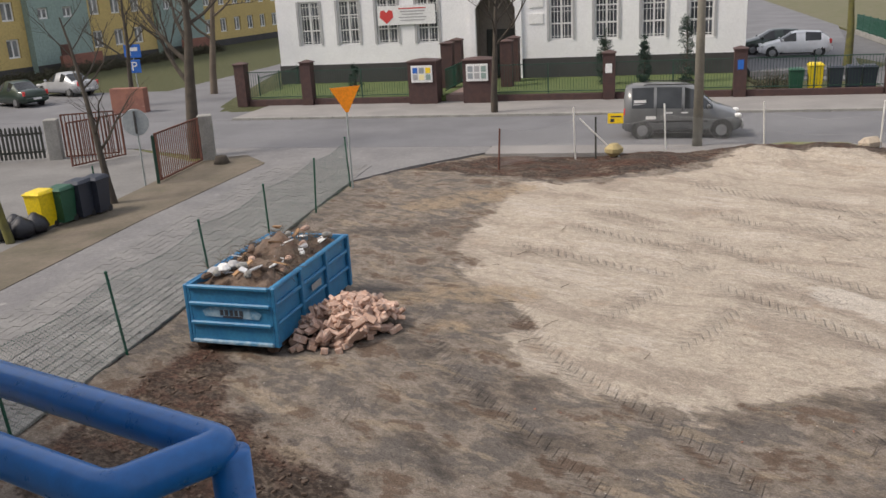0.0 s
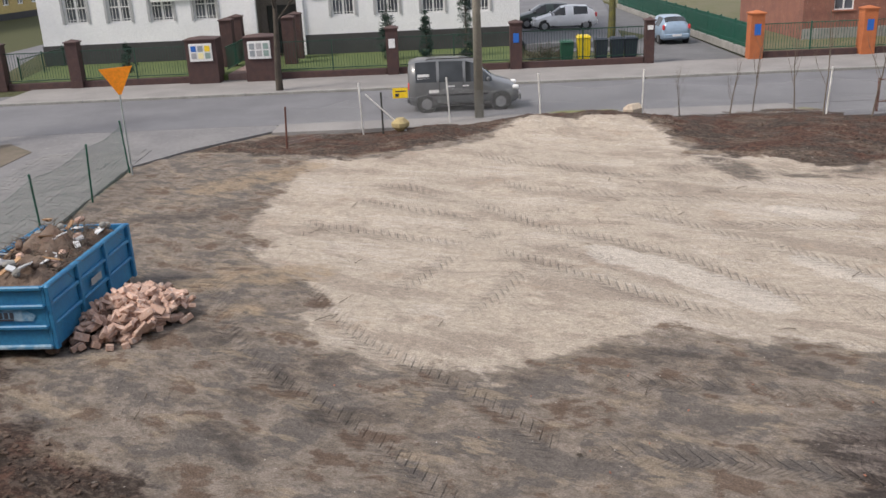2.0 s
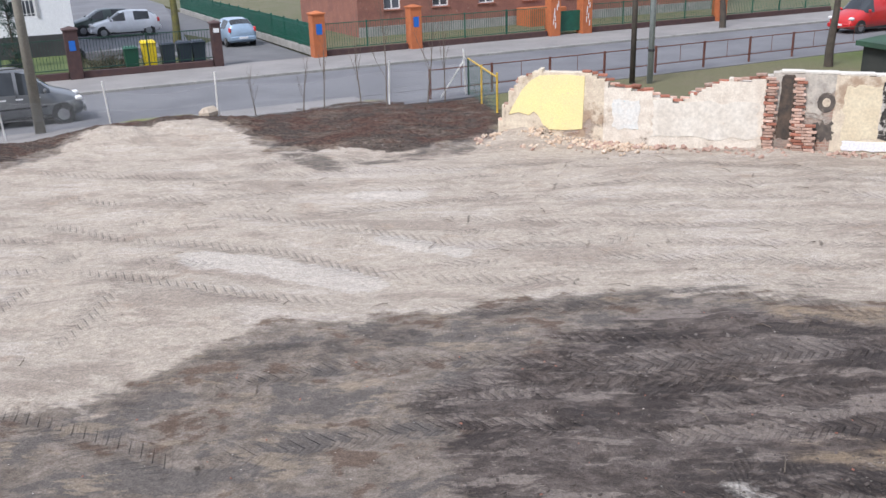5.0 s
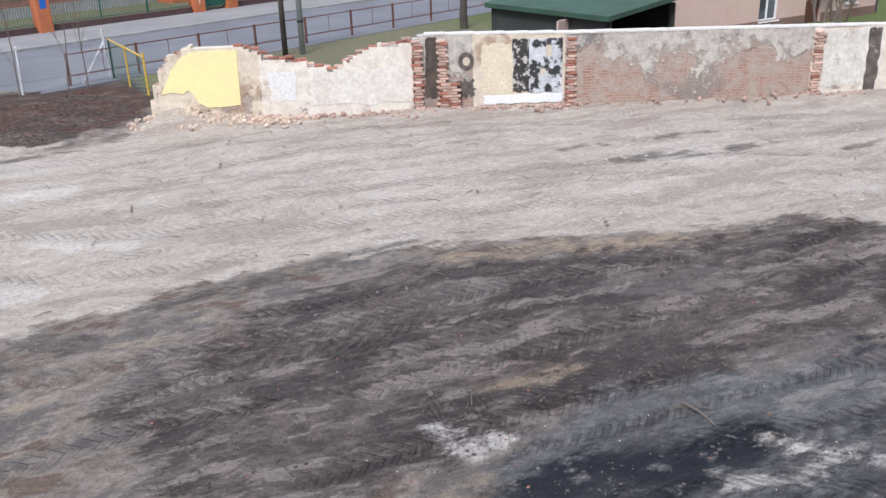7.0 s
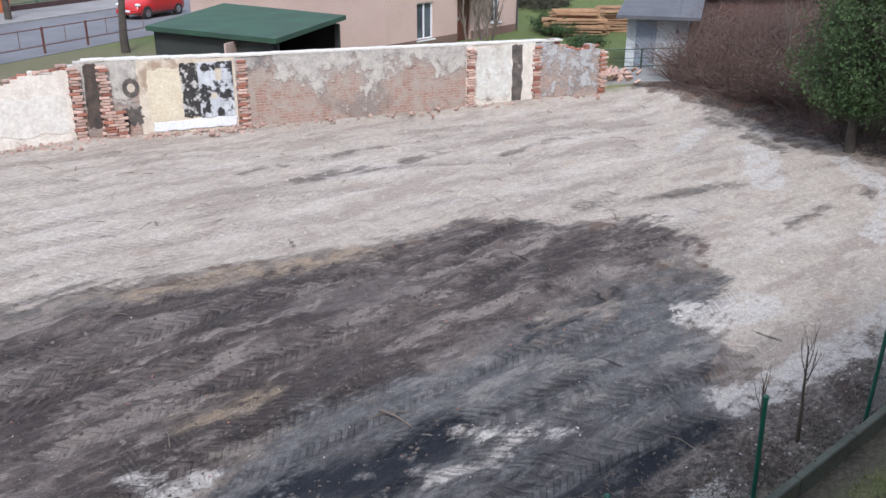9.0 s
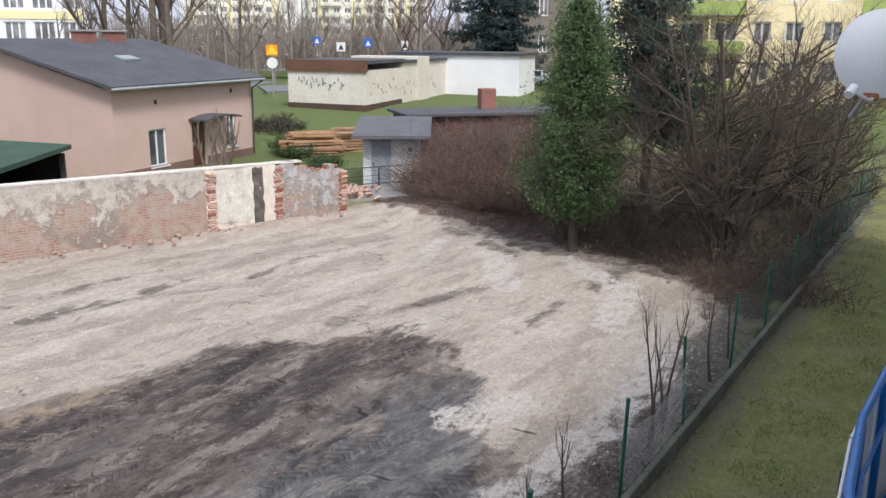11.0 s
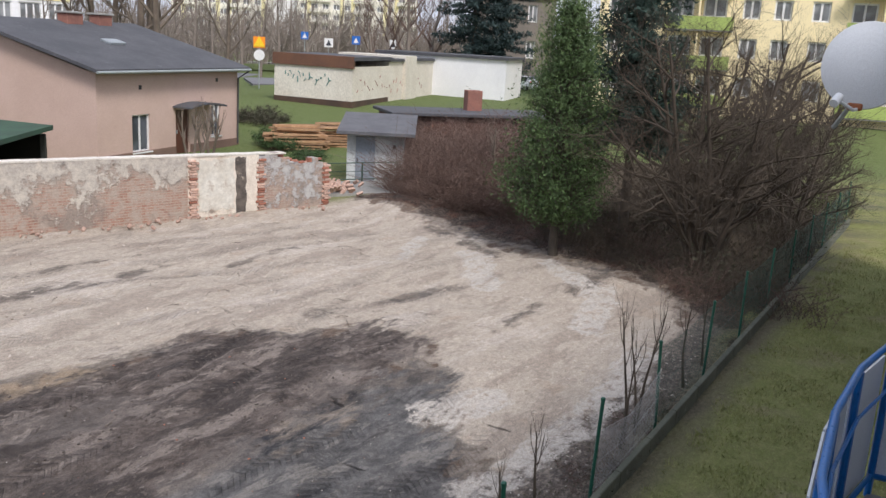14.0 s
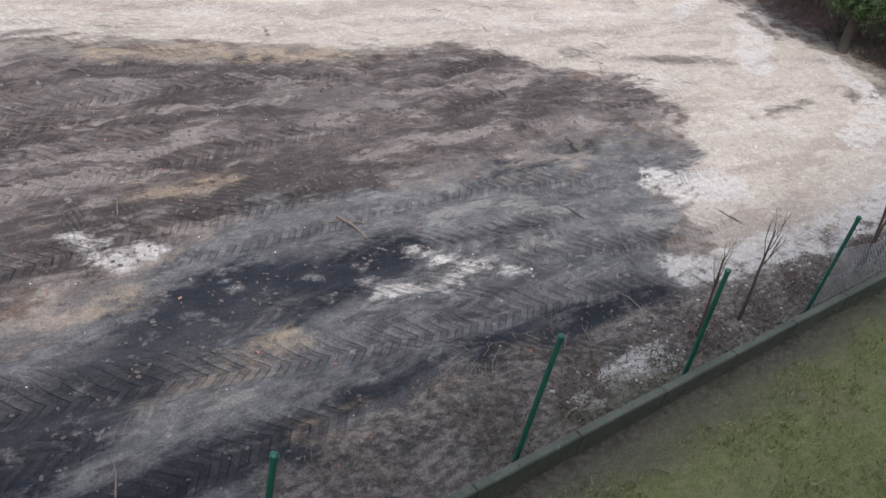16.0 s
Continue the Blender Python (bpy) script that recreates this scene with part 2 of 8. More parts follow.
# twig colour lightened to stand in for haze over the distance
M_hazy_twig = mat("haze_paled_twigs", (0.25, 0.21, 0.18), (0.19, 0.16, 0.135), 0.95, big=0.4, fine=4, bump=0.0)
M_timber = mat("cut_timber", (0.40, 0.25, 0.14), (0.30, 0.17, 0.09), 0.85, big=3, fine=14, vary=0.6)
M_yellow_wall = mat("yellow_facade", (0.88, 0.75, 0.47), (0.85, 0.72, 0.45), 0.9, big=0.15, fine=60, bump=0.05)
M_pale_yellow = mat("pale_yellow_facade", (0.82, 0.74, 0.42), (0.78, 0.70, 0.40), 0.9, big=0.1, fine=60, bump=0.0)
M_cream = mat("cream_facade", (0.78, 0.75, 0.66), (0.72, 0.69, 0.6), 0.9, big=0.1, fine=60, bump=0.0)
M_lime = mat("lime_balcony", (0.36, 0.45, 0.13), (0.32, 0.40, 0.12), 0.8, big=0.5, fine=60, bump=0.0)
M_ochre = mat("ochre_facade", (0.56, 0.42, 0.17), (0.50, 0.38, 0.16), 0.9, big=0.3, fine=6, bump=0.05)
M_teal = mat("teal_facade", (0.27, 0.36, 0.33), (0.23, 0.31, 0.29), 0.9, big=0.3, fine=6, bump=0.05)
M_grey_render = mat("grey_render", (0.24, 0.21, 0.18), (0.19, 0.17, 0.15), 0.93, big=0.4, fine=8)
M_plinth = mat("dark_plinth", (0.06, 0.058, 0.06), (0.045, 0.044, 0.045), 0.85)
M_sign_white = mat("sign_white", (0.75, 0.75, 0.75), (0.7, 0.7, 0.7), 0.5, bump=0.0)
M_sign_orange = mat("sign_orange", (0.9, 0.28, 0.01), (0.85, 0.26, 0.01), 0.5, bump=0.0)
M_sign_yellow = mat("sign_yellow", (0.85, 0.58, 0.02), (0.8, 0.55, 0.02), 0.5, bump=0.0)
M_sign_blue = mat("sign_blue", (0.015, 0.13, 0.5), (0.015, 0.12, 0.46), 0.5, bump=0.0)
M_sign_red = mat("sign_red", (0.6, 0.05, 0.05), (0.55, 0.05, 0.05), 0.5, bump=0.0)
M_sign_grey = mat("sign_back", (0.33, 0.36, 0.38), (0.27, 0.3, 0.32), 0.5, 0.2, bump=0.05)
M_ink = mat("dark_ink", (0.03, 0.035, 0.05), (0.04, 0.045, 0.06), 0.7, bump=0.0)
M_dish = mat("white_enamel", (0.72, 0.74, 0.76), (0.69, 0.71, 0.73), 0.5, big=0.5, fine=150, bump=0.0)


def car_paint(name, c):
    m, t, s = nodes_of(name)
    n = noise_node(t, 3.0, 6, 0.6, t.nodes.new("ShaderNodeTexCoord").outputs["Object"])
    t.links.new(blend(t, ramp(t, n, 0.3, 0.75), c, tuple(k * 0.85 for k in c)), s.inputs["Base Color"])
    s.inputs["Roughness"].default_value, s.inputs["Metallic"].default_value, s.inputs["Coat Weight"].default_value = 0.35, 0.0 if min(c) > 0.6 else 0.2, 0.6
    return m


# ---- plan helpers: the road runs along u, v counts from the far fence line ----
E1, E2, ROAD0 = Vector((0.969, -0.247, 0)), Vector((0.247, 0.969, 0)), Vector((0, 43.2, 0))
ROAD_TURN = math.atan2(-0.247, 0.969)


def at_road(u, v, z=0.0):
    return ROAD0 + E1 * u + E2 * v + Vector((0, 0, z))


def spot(p, turn=0.0):
    return Matrix.Translation(p) @ Matrix.Rotation(turn, 4, "Z")


# ---- ground ----
def vnoise(x, y, seed):
    """Smooth value noise in 0..1 on numpy arrays."""
    xi, yi = np.floor(x).astype(np.int64), np.floor(y).astype(np.int64)
    fx, fy = x - xi, y - yi
    fx, fy = fx * fx * (3 - 2 * fx), fy * fy * (3 - 2 * fy)

    def h(a, b):
        k = (a * 374761393 + b * 668265263 + seed * 982451653) & 0x7FFFFFFF
        k = ((k ^ (k >> 13)) * 1274126177) & 0x7FFFFFFF
        return ((k ^ (k >> 16)) & 0xFFFF) / 65535.0

    return (h(xi, yi) * (1 - fx) + h(xi + 1, yi) * fx) * (1 - fy) + (h(xi, yi + 1) * (1 - fx) + h(xi + 1, yi + 1) * fx) * fy


def fbm(x, y, scale, seed, octaves=5):
    total, amp, norm = 0, 1.0, 0
    for k in range(octaves):
        total = total + amp * vnoise(x * scale * 2**k, y * scale * 2**k, seed + k)
        norm, amp = norm + amp, amp * 0.55
    return total / norm


def inside(x, y, poly):
    """Distance to a closed outline, positive inside."""
    d, odd = np.full(x.shape, 1e9), np.zeros(x.shape, bool)
    for (ax, ay), (bx, by) in zip(poly, poly[1:] + poly[:1]):
        ex, ey = bx - ax, by - ay
        t = np.clip(((x - ax) * ex + (y - ay) * ey) / (ex * ex + ey * ey), 0, 1)
        d = np.minimum(d, np.hypot(x - ax - t * ex, y - ay - t * ey))
        odd ^= ((ay > y) != (by > y)) & (x < ex * (y - ay) / (ey + 1e-9 if ey == 0 else ey) + ax)
    return np.where(odd, d, -d)


def stroked(x, y, lines):
    """Distance to the rim of a set of thick strokes, positive inside."""
    best = np.full(x.shape, -2.0)
    for ax, ay, bx, by, half in lines:
        ex, ey = bx - ax, by - ay
        t = np.clip(((x - ax) * ex + (y - ay) * ey) / (ex * ex + ey * ey), 0, 1)
        best = np.maximum(best, half - np.hypot(x - ax - t * ex, y - ay - t * ey))
    return best


def soft(d, w):
    t = np.clip(d / w * 0.5 + 0.5, 0, 1)
    return t * t * (3 - 2 * t)


SAND = [(2.2, 25.3), (1.9, 24.5), (0.8, 21.3), (0.1, 19), (0.5, 17), (1.4, 15.2), (0.9, 13.4), (1.0, 12.3), (3.3, 10.8), (4.5, 11), (6.3, 11.2),
        (8.9, 9.7), (11.3, 8.3), (13.1, 6), (14.2, 4.3), (15.3, 2.4), (16.4, 1.5), (16.8, -1.8), (15.9, -3), (13.6, -3), (11, -3.1), (10.2, -4.2), (15, -8.5),
        (19, -9.6), (23, -7), (29, -4.4), (31, -2.5), (24.5, 8.5), (18.4, 17.8), (15, 18.2), (15.5, 19.9), (12.1, 21.2), (12.6, 23), (12.6, 25.9), (9.5, 27), (7, 25.2), (4.7, 24.6)]
HUMUS = [(6.6, 7.9), (9.2, 7.9), (11.2, 7.2), (12.6, 5.3), (14.2, 3.2), (15.0, 2.5), (16.6, 1.2), (16.3, -0.5), (17, -2.5), (15.9, -3.2), (14.7, -2.5), (12.9, -1.2), (11.6, -0.1), (10.2, 1.2), (9, 2.7), (7, 3.6), (4.6, 4.8), (5.8, 6.4)]
ASH = [(8.9, 2.7), (9.9, 1.7), (11.0, 0.4), (12.3, -1.1), (14.4, -2.3), (14.2, -3.4), (13.4, -3.1), (12.3, -2.5), (10.9, -2.7), (10.1, -2.8), (8.0, -1.9), (6.0, -0.4), (4.2, 1.5), (2.8, 4.6), (5.2, 4.4), (7.2, 3.2)]
# stains as strokes: start, end, half width
BLACK = [(3.0, 5.0, 4.8, 3.2, 0.5), (4.8, 3.2, 6.6, 2.6, 0.45), (6.6, 2.6, 8.1, 1.7, 0.5), (8.1, 1.6, 8.9, 0.8, 0.4), (5.2, 1.7, 5.7, 1.0, 0.35), (6.4, 0.8, 7.0, 0.0, 0.2), (7.4, -0.5, 9.4, -2.3, 0.3), (4.2, 2.6, 5.0, 1.8, 0.3), (11.2, 0.3, 13.2, -1.3, 0.16)]
PALE = [(8.95, 0.5, 9.15, -0.75, 0.12), (8.1, 0.75, 8.6, 0.05, 0.08), (7.75, 3.9, 7.5, 3.4, 0.15), (7.85, 3.3, 7.8, 3.2, 0.08), (12.6, -2.6, 13.1, -3.6, 0.4), (10.2, -2.7, 11.7, -4.4, 0.3), (7.3, -1.3, 8.2, -2.2, 0.15), (11.8, -4.6, 15.0, -7.2, 0.35),
        (20.0, -5.3, 23.0, -5.7, 0.4), (16.5, -6.6, 19.5, -8.0, 0.35), (18.5, -7.8, 22.0, -7.4, 0.3), (22.5, -3.6, 25.0, -4.6, 0.2)]
TAN = [(5.8, 2.35, 7.0, 1.5, 0.06), (5.7, 1.05, 7.0, -0.2, 0.05), (8.9, 3.8, 9.7, 3.2, 0.16), (6.4, 3.7, 7.0, 3.2, 0.12), (12.2, 6.0, 14.7, 2.8, 0.25), (-1.0, 16.2, 1.2, 15.9, 0.45), (-0.6, 23.2, 1.2, 23.8, 0.6), (-0.2, 14.5, 0.0, 14.4, 0.25), (1.0, 24.3, 2.4, 24.8, 0.45)]
PLATE = [(6.9, 14.8, 8.5, 11.9, 0.45), (10.0, 13.3, 10.6, 11.7, 0.22), (11.4, 16.0, 12.4, 15.2, 0.35), (10.7, 1.0, 11.6, 0.2, 0.3), (12.6, -0.6, 14.2, -1.4, 0.3), (9.6, 6.4, 11.4, 5.0, 0.25), (12.4, 3.2, 13.2, 2.0, 0.35)]
DARK = [(19.1, 6.7, 22.1, 3.8, 0.15), (17.7, -1.0, 20.0, -4.7, 0.18), (18.8, 5.2, 21.3, 2.4, 0.25), (12.6, 20.5, 12.5, 18.8, 0.45), (13.2, 18.6, 16.6, 17.6, 0.35), (20.6, 1.6, 23.3, -0.9, 0.08), (12.0, 7.6, 13.9, 6.0, 0.1), (-2.0, 20.9, 0.3, 21.1, 0.45), (-1.1, 14.0, -0.6, 13.6, 0.5),
        (0.1, 11.4, 1.2, 12.0, 0.4), (0.7, 10.2, 1.6, 10.2, 0.25), (3.4, 10.7, 4.6, 10.7, 0.22), (-0.6, 10.4, -0.2, 9.5, 0.2), (-3.6, 11.2, -3.0, 10.9, 0.4), (4.9, 10.6, 7.6, 9.6, 0.35), (9.0, 9.2, 11.6, 7.9, 0.3), (13.3, -1.5, 14.2, -3.0, 0.3),
        (23.0, -6.2, 26.5, -5.2, 0.3), (19.2, -7.2, 20.5, -8.4, 0.3), (16.5, -4.6, 18.5, -6.2, 0.08)]
MULCH = [(-1.2, 28.4), (2.6, 29.8), (9.6, 28), (22.8, 24.2), (19.6, 19.6), (17.8, 18.6), (15, 19), (13.2, 21), (12.8, 25.5), (9, 27), (6, 25.6), (3.5, 25.4)]
BANK = [(-6.9, 10.4), (-5.6, 14.3), (-4.3, 20.6), (-2.8, 26.8), (-1.6, 26.4), (-2.4, 22.5), (-3.2, 16), (-2.4, 12), (-0.5, 9.8), (0, 6), (-5, 6)]
# ruts: start, end, half gauge, depth
RUTS = [((4.0, 3.9), (10.2, -2.8), 0.0, 2.2), ((4, 9), (15.5, 1.2), 0.9, 1.0), ((5, 6.5), (16, -0.5), 0.9, 1.0), ((4.5, 4.5), (13, -2.4), 0.85, 1.3), ((8, 8.6), (13.5, -1), 0.9, 0.9),
        ((3.5, 3.2), (10.4, -2.0), 0.75, 1.5), ((16, 14), (26, -1), 0.9, 0.7), ((14, 13), (24, -2), 0.95, 0.6), ((4, 22), (12, 9.8), 0.9, 0.6),
        ((6, 23), (17, 13), 0.9, 0.6), ((2.5, 20), (8, 11.5), 0.9, 0.5), ((9, 17), (19, 11.5), 0.9, 0.7), ((11, 12), (22, 0.5), 0.9, 0.7), ((3, 14), (13, 20), 0.9, 0.5),
        ((0, 17), (3.5, 6), 0.85, 0.5), ((6, 14), (14.6, 11), 0.9, 0.6), ((13, 16), (27.5, -3.6), 0.9, 0.4)]

rut_rng = random.Random(88)
for _ in range(26):
    rx, ry, ra, rl = rut_rng.uniform(5, 22), rut_rng.uniform(-1, 17), rut_rng.gauss(-0.95, 0.3), rut_rng.uniform(5, 11)
    RUTS.append(((rx, ry), (rx + math.cos(ra) * rl, ry + math.sin(ra) * rl), rut_rng.choice((0.8, 0.9, 1.0)), rut_rng.uniform(0.2, 0.7)))


def far_rise(x, y):
    """The land rises beyond the house."""
    return 1.2 * soft(x - 52, 7) * soft(-19 - 0.247 * x - 0.969 * (y - 43.2), 4) + 0.35 * soft(y - 47, 3) * soft(24 - x, 4) * soft(x + 11, 1)


def axis(a, b, step, far):
    out = list(np.arange(a, b + step / 2, step))
    lo, hi, d = out[0], out[-1], step
    while hi < far or lo > -far:
        d *= 1.22
        lo, hi = lo - d, hi + d
        out = [lo] + out + [hi]
    return np.array(out)


gx, gy = axis(-7.0, 31.5, 0.085, 2500), axis(-10.5, 29.5, 0.085, 2500)
X, Y = (a.ravel() for a in np.meshgrid(gx, gy, indexing="ij"))
SX, SY = (X * 0.64 - Y * 0.77) / 3.2, X * 0.77 + Y * 0.64
wob = (fbm(SX, SY, 0.8, 3) - 0.5) * 2.6
wob2 = (fbm(SX, SY, 2.4, 11) - 0.5) * 1.6
yard = soft(inside(X, Y, [(-7.2, 9.5), (-2.9, 27.6), (1, 30.3), (23.5, 24.6), (18.2, 18.2), (30.2, -2.6), (33, -5.2), (29, -8), (20, -12.2), (14.5, -8.5), (6, -0.85), (-1, 4.5)]) + wob2 * 0.3, 0.5)
d_sand, d_humus, d_ash = inside(X, Y, SAND), inside(X, Y, HUMUS), inside(X, Y, ASH)
d_black, d_pale, d_tan, d_plate, d_dark = (stroked(X, Y, k) for k in (BLACK, PALE, TAN, PLATE, DARK))
THICKET = [(16.2, -9.7), (20, -9.6), (24, -7.4), (27.5, -5.6), (30.5, -3.2), (34, -6.5), (42, -10), (44, -26), (33, -25), (14.5, -8.6)]
d_mulch = np.maximum(inside(X, Y, MULCH) + 0.1, np.maximum(inside(X, Y, BANK) - 1.0, inside(X, Y, THICKET) - 0.1))
ALONG = X * 0.745 - Y * 0.667
d_verge = np.where((ALONG > 3) & (ALONG < 30), 0.75 - np.abs(X * 0.667 + Y * 0.745 - 3.75), -2.0)
d_sand = np.minimum(d_sand, 0.15 - d_verge)
sand, humus, black, mulch, pale, fencing = soft(d_sand, 0.5), soft(d_humus, 0.6), soft(d_black, 0.4), soft(d_mulch, 0.5), soft(d_pale, 0.2), soft(d_verge, 0.4)
grass = np.clip(1 - yard - 0.0, 0, 1)
lawn_bare = np.maximum(soft(0.3 - np.abs(X * 0.667 + Y * 0.745 - 3.15) + wob2 * 0.45, 0.4), 0.8 * soft(inside(X, Y, [(18.5, 18.6), (23.4, 25), (44, 19.5), (40, 10), (31, -1), (29.9, -2.3)]) + wob, 1.5))
track_a, track_c, track_m = np.zeros_like(X), np.zeros_like(X), np.zeros_like(X)
Zh = far_rise(X, Y)
taken, near_taken = np.zeros(X.shape, bool), np.zeros(X.shape, bool)
for (ax, ay), (bx, by), gauge, deep in RUTS:
    ll = math.hypot(bx - ax, by - ay)
    ux, uy = (bx - ax) / ll, (by - ay) / ll
    along = (X - ax) * ux + (Y - ay) * uy
    bend = 0.5 * np.sin(along * 0.33 + ax) + 0.15 * np.sin(along * 0.9 + ay)
    cross = -(X - ax) * uy + (Y - ay) * ux + bend
    for side in (-gauge, gauge):
        c = cross - side
        hitm = (np.abs(c) < 0.44) & (along > 0) & (along < ll)
        w = soft(0.2 - np.abs(c), 0.11) * soft(np.minimum(along, ll - along), 0.7) * soft(fbm(X, Y, 0.55, int(ax * 7 + 50)) - 0.40, 0.12)
        fresh = hitm & ~taken
        w = np.where(hitm & ~near_taken, w, 0)
        track_a[fresh], track_c[fresh] = along[fresh], c[fresh]
        track_m = np.maximum(track_m, w)
        on = (along > -0.3) & (along < ll + 0.3)
        taken, near_taken = taken | hitm, near_taken | ((np.abs(c) < 0.62) & on)
        Zh -= w * 0.02 * deep * yard
        Zh += 0.006 * deep * soft(0.1 - np.abs(np.abs(c) - 0.34), 0.1) * soft(np.minimum(along, ll - along), 0.7) * yard
Zh += yard * ((fbm(X, Y, 0.35, 5) - 0.5) * 0.28 + (fbm(X, Y, 2.6, 7, 4) - 0.5) * (0.05 + 0.06 * humus + 0.05 * mulch + 0.04 * black))
# heaps of sand and earth by the street fence, rubble at the foot of the wall
for hx, hy, hr, hh in ((11.5, 26.3, 1.7, 0.42), (9.4, 26.7, 1.3, 0.28), (13.3, 24.6, 1.5, 0.3), (15, 20.6, 1.4, 0.22), (18.2, 17.3, 0.9, 0.4), (19.3, 16.0, 0.7, 0.15), (6.5, 27.3, 1.2, 0.25), (17, 23, 2.5, 0.18), (30, -4.6, 1.8, 0.3)):
    Zh += hh * np.exp(-((X - hx) ** 2 + (Y - hy) ** 2) / hr**2) * (0.7 + 0.6 * fbm(X, Y, 1.6, 17))
nx, ny = len(gx), len(gy)
idx = np.arange(nx * ny).reshape(nx, ny)
quads = np.stack([idx[:-1, :-1], idx[1:, :-1], idx[1:, 1:], idx[:-1, 1:]], -1).reshape(-1, 4)
me = bpy.data.meshes.new("ground")
me.vertices.add(nx * ny)
me.vertices.foreach_set("co", np.stack([X, Y, Zh], 1).ravel())
me.loops.add(quads.size)
me.loops.foreach_set("vertex_index", quads.ravel())
me.polygons.add(len(quads))
me.polygons.foreach_set("loop_start", np.arange(0, quads.size, 4))
me.update()
me.validate()
me.shade_smooth()
one = np.ones_like(X)
for label, cols in (("soil", (d_sand, d_humus, d_black)), ("soil_more", (d_mulch, d_ash, d_pale)), ("stains", (d_tan, d_plate, d_dark)), ("cover", (grass, d_verge, lawn_bare)), ("track", (track_a, track_c, track_m * yard))):
    cols = [c if label == "track" else np.clip(c, -2, 2) for c in cols]
    layer = me.attributes.new(label, "FLOAT_COLOR", "POINT")
    layer.data.foreach_set("color", np.stack([*cols, one], 1).ravel().astype(np.float32))

M_ground, gt, gs = nodes_of("soil_and_sand")


def layer_of(name):
    a = gt.nodes.new("ShaderNodeAttribute")
    a.attribute_name = name
    s = gt.nodes.new("ShaderNodeSeparateColor")
    gt.links.new(a.outputs["Color"], s.inputs[0])
    return s.outputs[0], s.outputs[1], s.outputs[2]


pos = place(gt)
s_sand, s_humus, s_black = layer_of("soil")
s_mulch, s_ash, s_pale = layer_of("soil_more")
s_tan, s_plate, s_dark = layer_of("stains")
m_grass, s_verge, m_bare = layer_of("cover")
t_a, t_c, t_m = layer_of("track")


def turned_place(degrees, stretch=1.0):
    """The plan turned so that x runs along a heading, drawn out along it."""
    a = gt.nodes.new("ShaderNodeMapping")
    a.inputs["Rotation"].default_value = (0, 0, radians(degrees))
    gt.links.new(pos, a.inputs[0])
    b = gt.nodes.new("ShaderNodeMapping")
    b.inputs["Scale"].default_value = (1 / stretch, 1, 1)
    gt.links.new(a.outputs[0], b.inputs[0])
    return b.outputs[0]


drawn, dragged = turned_place(40, 1.5), turned_place(42, 3.2)
n_big, n_mid, n_fine = noise_node(gt, 0.6, 5, 0.6, pos), noise_node(gt, 4.0, 9, 0.7, drawn), noise_node(gt, 42.0, 6, 0.7, pos)
n_clod = noise_node(gt, 13.0, 7, 0.72, drawn)
n_rim, n_rim2 = noise_node(gt, 1.3, 12, 0.66, drawn), noise_node(gt, 2.1, 12, 0.7, dragged)
n_patch = noise_node(gt, 0.9, 10, 0.68, dragged)
n_spot = noise_node(gt, 6.0, 5, 0.6, pos)


def edge(d, amount, width, by=None):
    """A ragged but crisp rim."""
    return ramp(gt, calc(gt, "ADD", d, calc(gt, "MULTIPLY", calc(gt, "SUBTRACT", by or n_rim, 0.5), amount)), -width, width)


def times(a, b):
    return calc(gt, "MULTIPLY", a, b)


m_sand, m_humus, m_black, m_mulch = edge(s_sand, 2.6, 0.16), edge(s_humus, 3.4, 0.22, n_rim2), edge(s_black, 2.2, 0.16, n_rim2), edge(s_mulch, 2.6, 0.14)
m_ash, m_pale, m_tan, m_plate, m_dark = edge(s_ash, 3.0, 0.2, n_rim2), edge(s_pale, 1.5, 0.09, n_rim2), edge(s_tan, 1.8, 0.2, n_rim2), edge(s_plate, 1.1, 0.07), edge(s_dark, 1.6, 0.14, n_rim2)
# trodden soil: grey-brown with paler and darker patches
col = blend(gt, ramp(gt, n_mid, 0.36, 0.64), (0.155, 0.128, 0.105), (0.255, 0.215, 0.182))
col = blend(gt, times(ramp(gt, n_rim, 0.50, 0.56), 0.75), col, (0.115, 0.103, 0.096))
col = blend(gt, times(ramp(gt, n_rim2, 0.55, 0.60), 0.65), col, (0.31, 0.25, 0.185))
col = blend(gt, times(ramp(gt, n_rim, 0.45, 0.40), 0.75), col, (0.12, 0.08, 0.058))
# sand: nearly even, with drifts
sand_col = blend(gt, ramp(gt, n_mid, 0.3, 0.7), (0.375, 0.321, 0.265), (0.445, 0.386, 0.32))
sand_col = blend(gt, times(ramp(gt, n_patch, 0.53, 0.57), 0.6), sand_col, (0.285, 0.235, 0.195))
sand_col = blend(gt, times(ramp(gt, n_rim2, 0.57, 0.62), 0.6), sand_col, (0.30, 0.25, 0.21))
sand_col = blend(gt, times(ramp(gt, n_patch, 0.45, 0.41), 0.55), sand_col, (0.50, 0.44, 0.385))
sand_col = blend(gt, times(ramp(gt, n_rim, 0.58, 0.66), 0.35), sand_col, (0.36, 0.27, 0.20))
col = blend(gt, m_sand, col, sand_col)
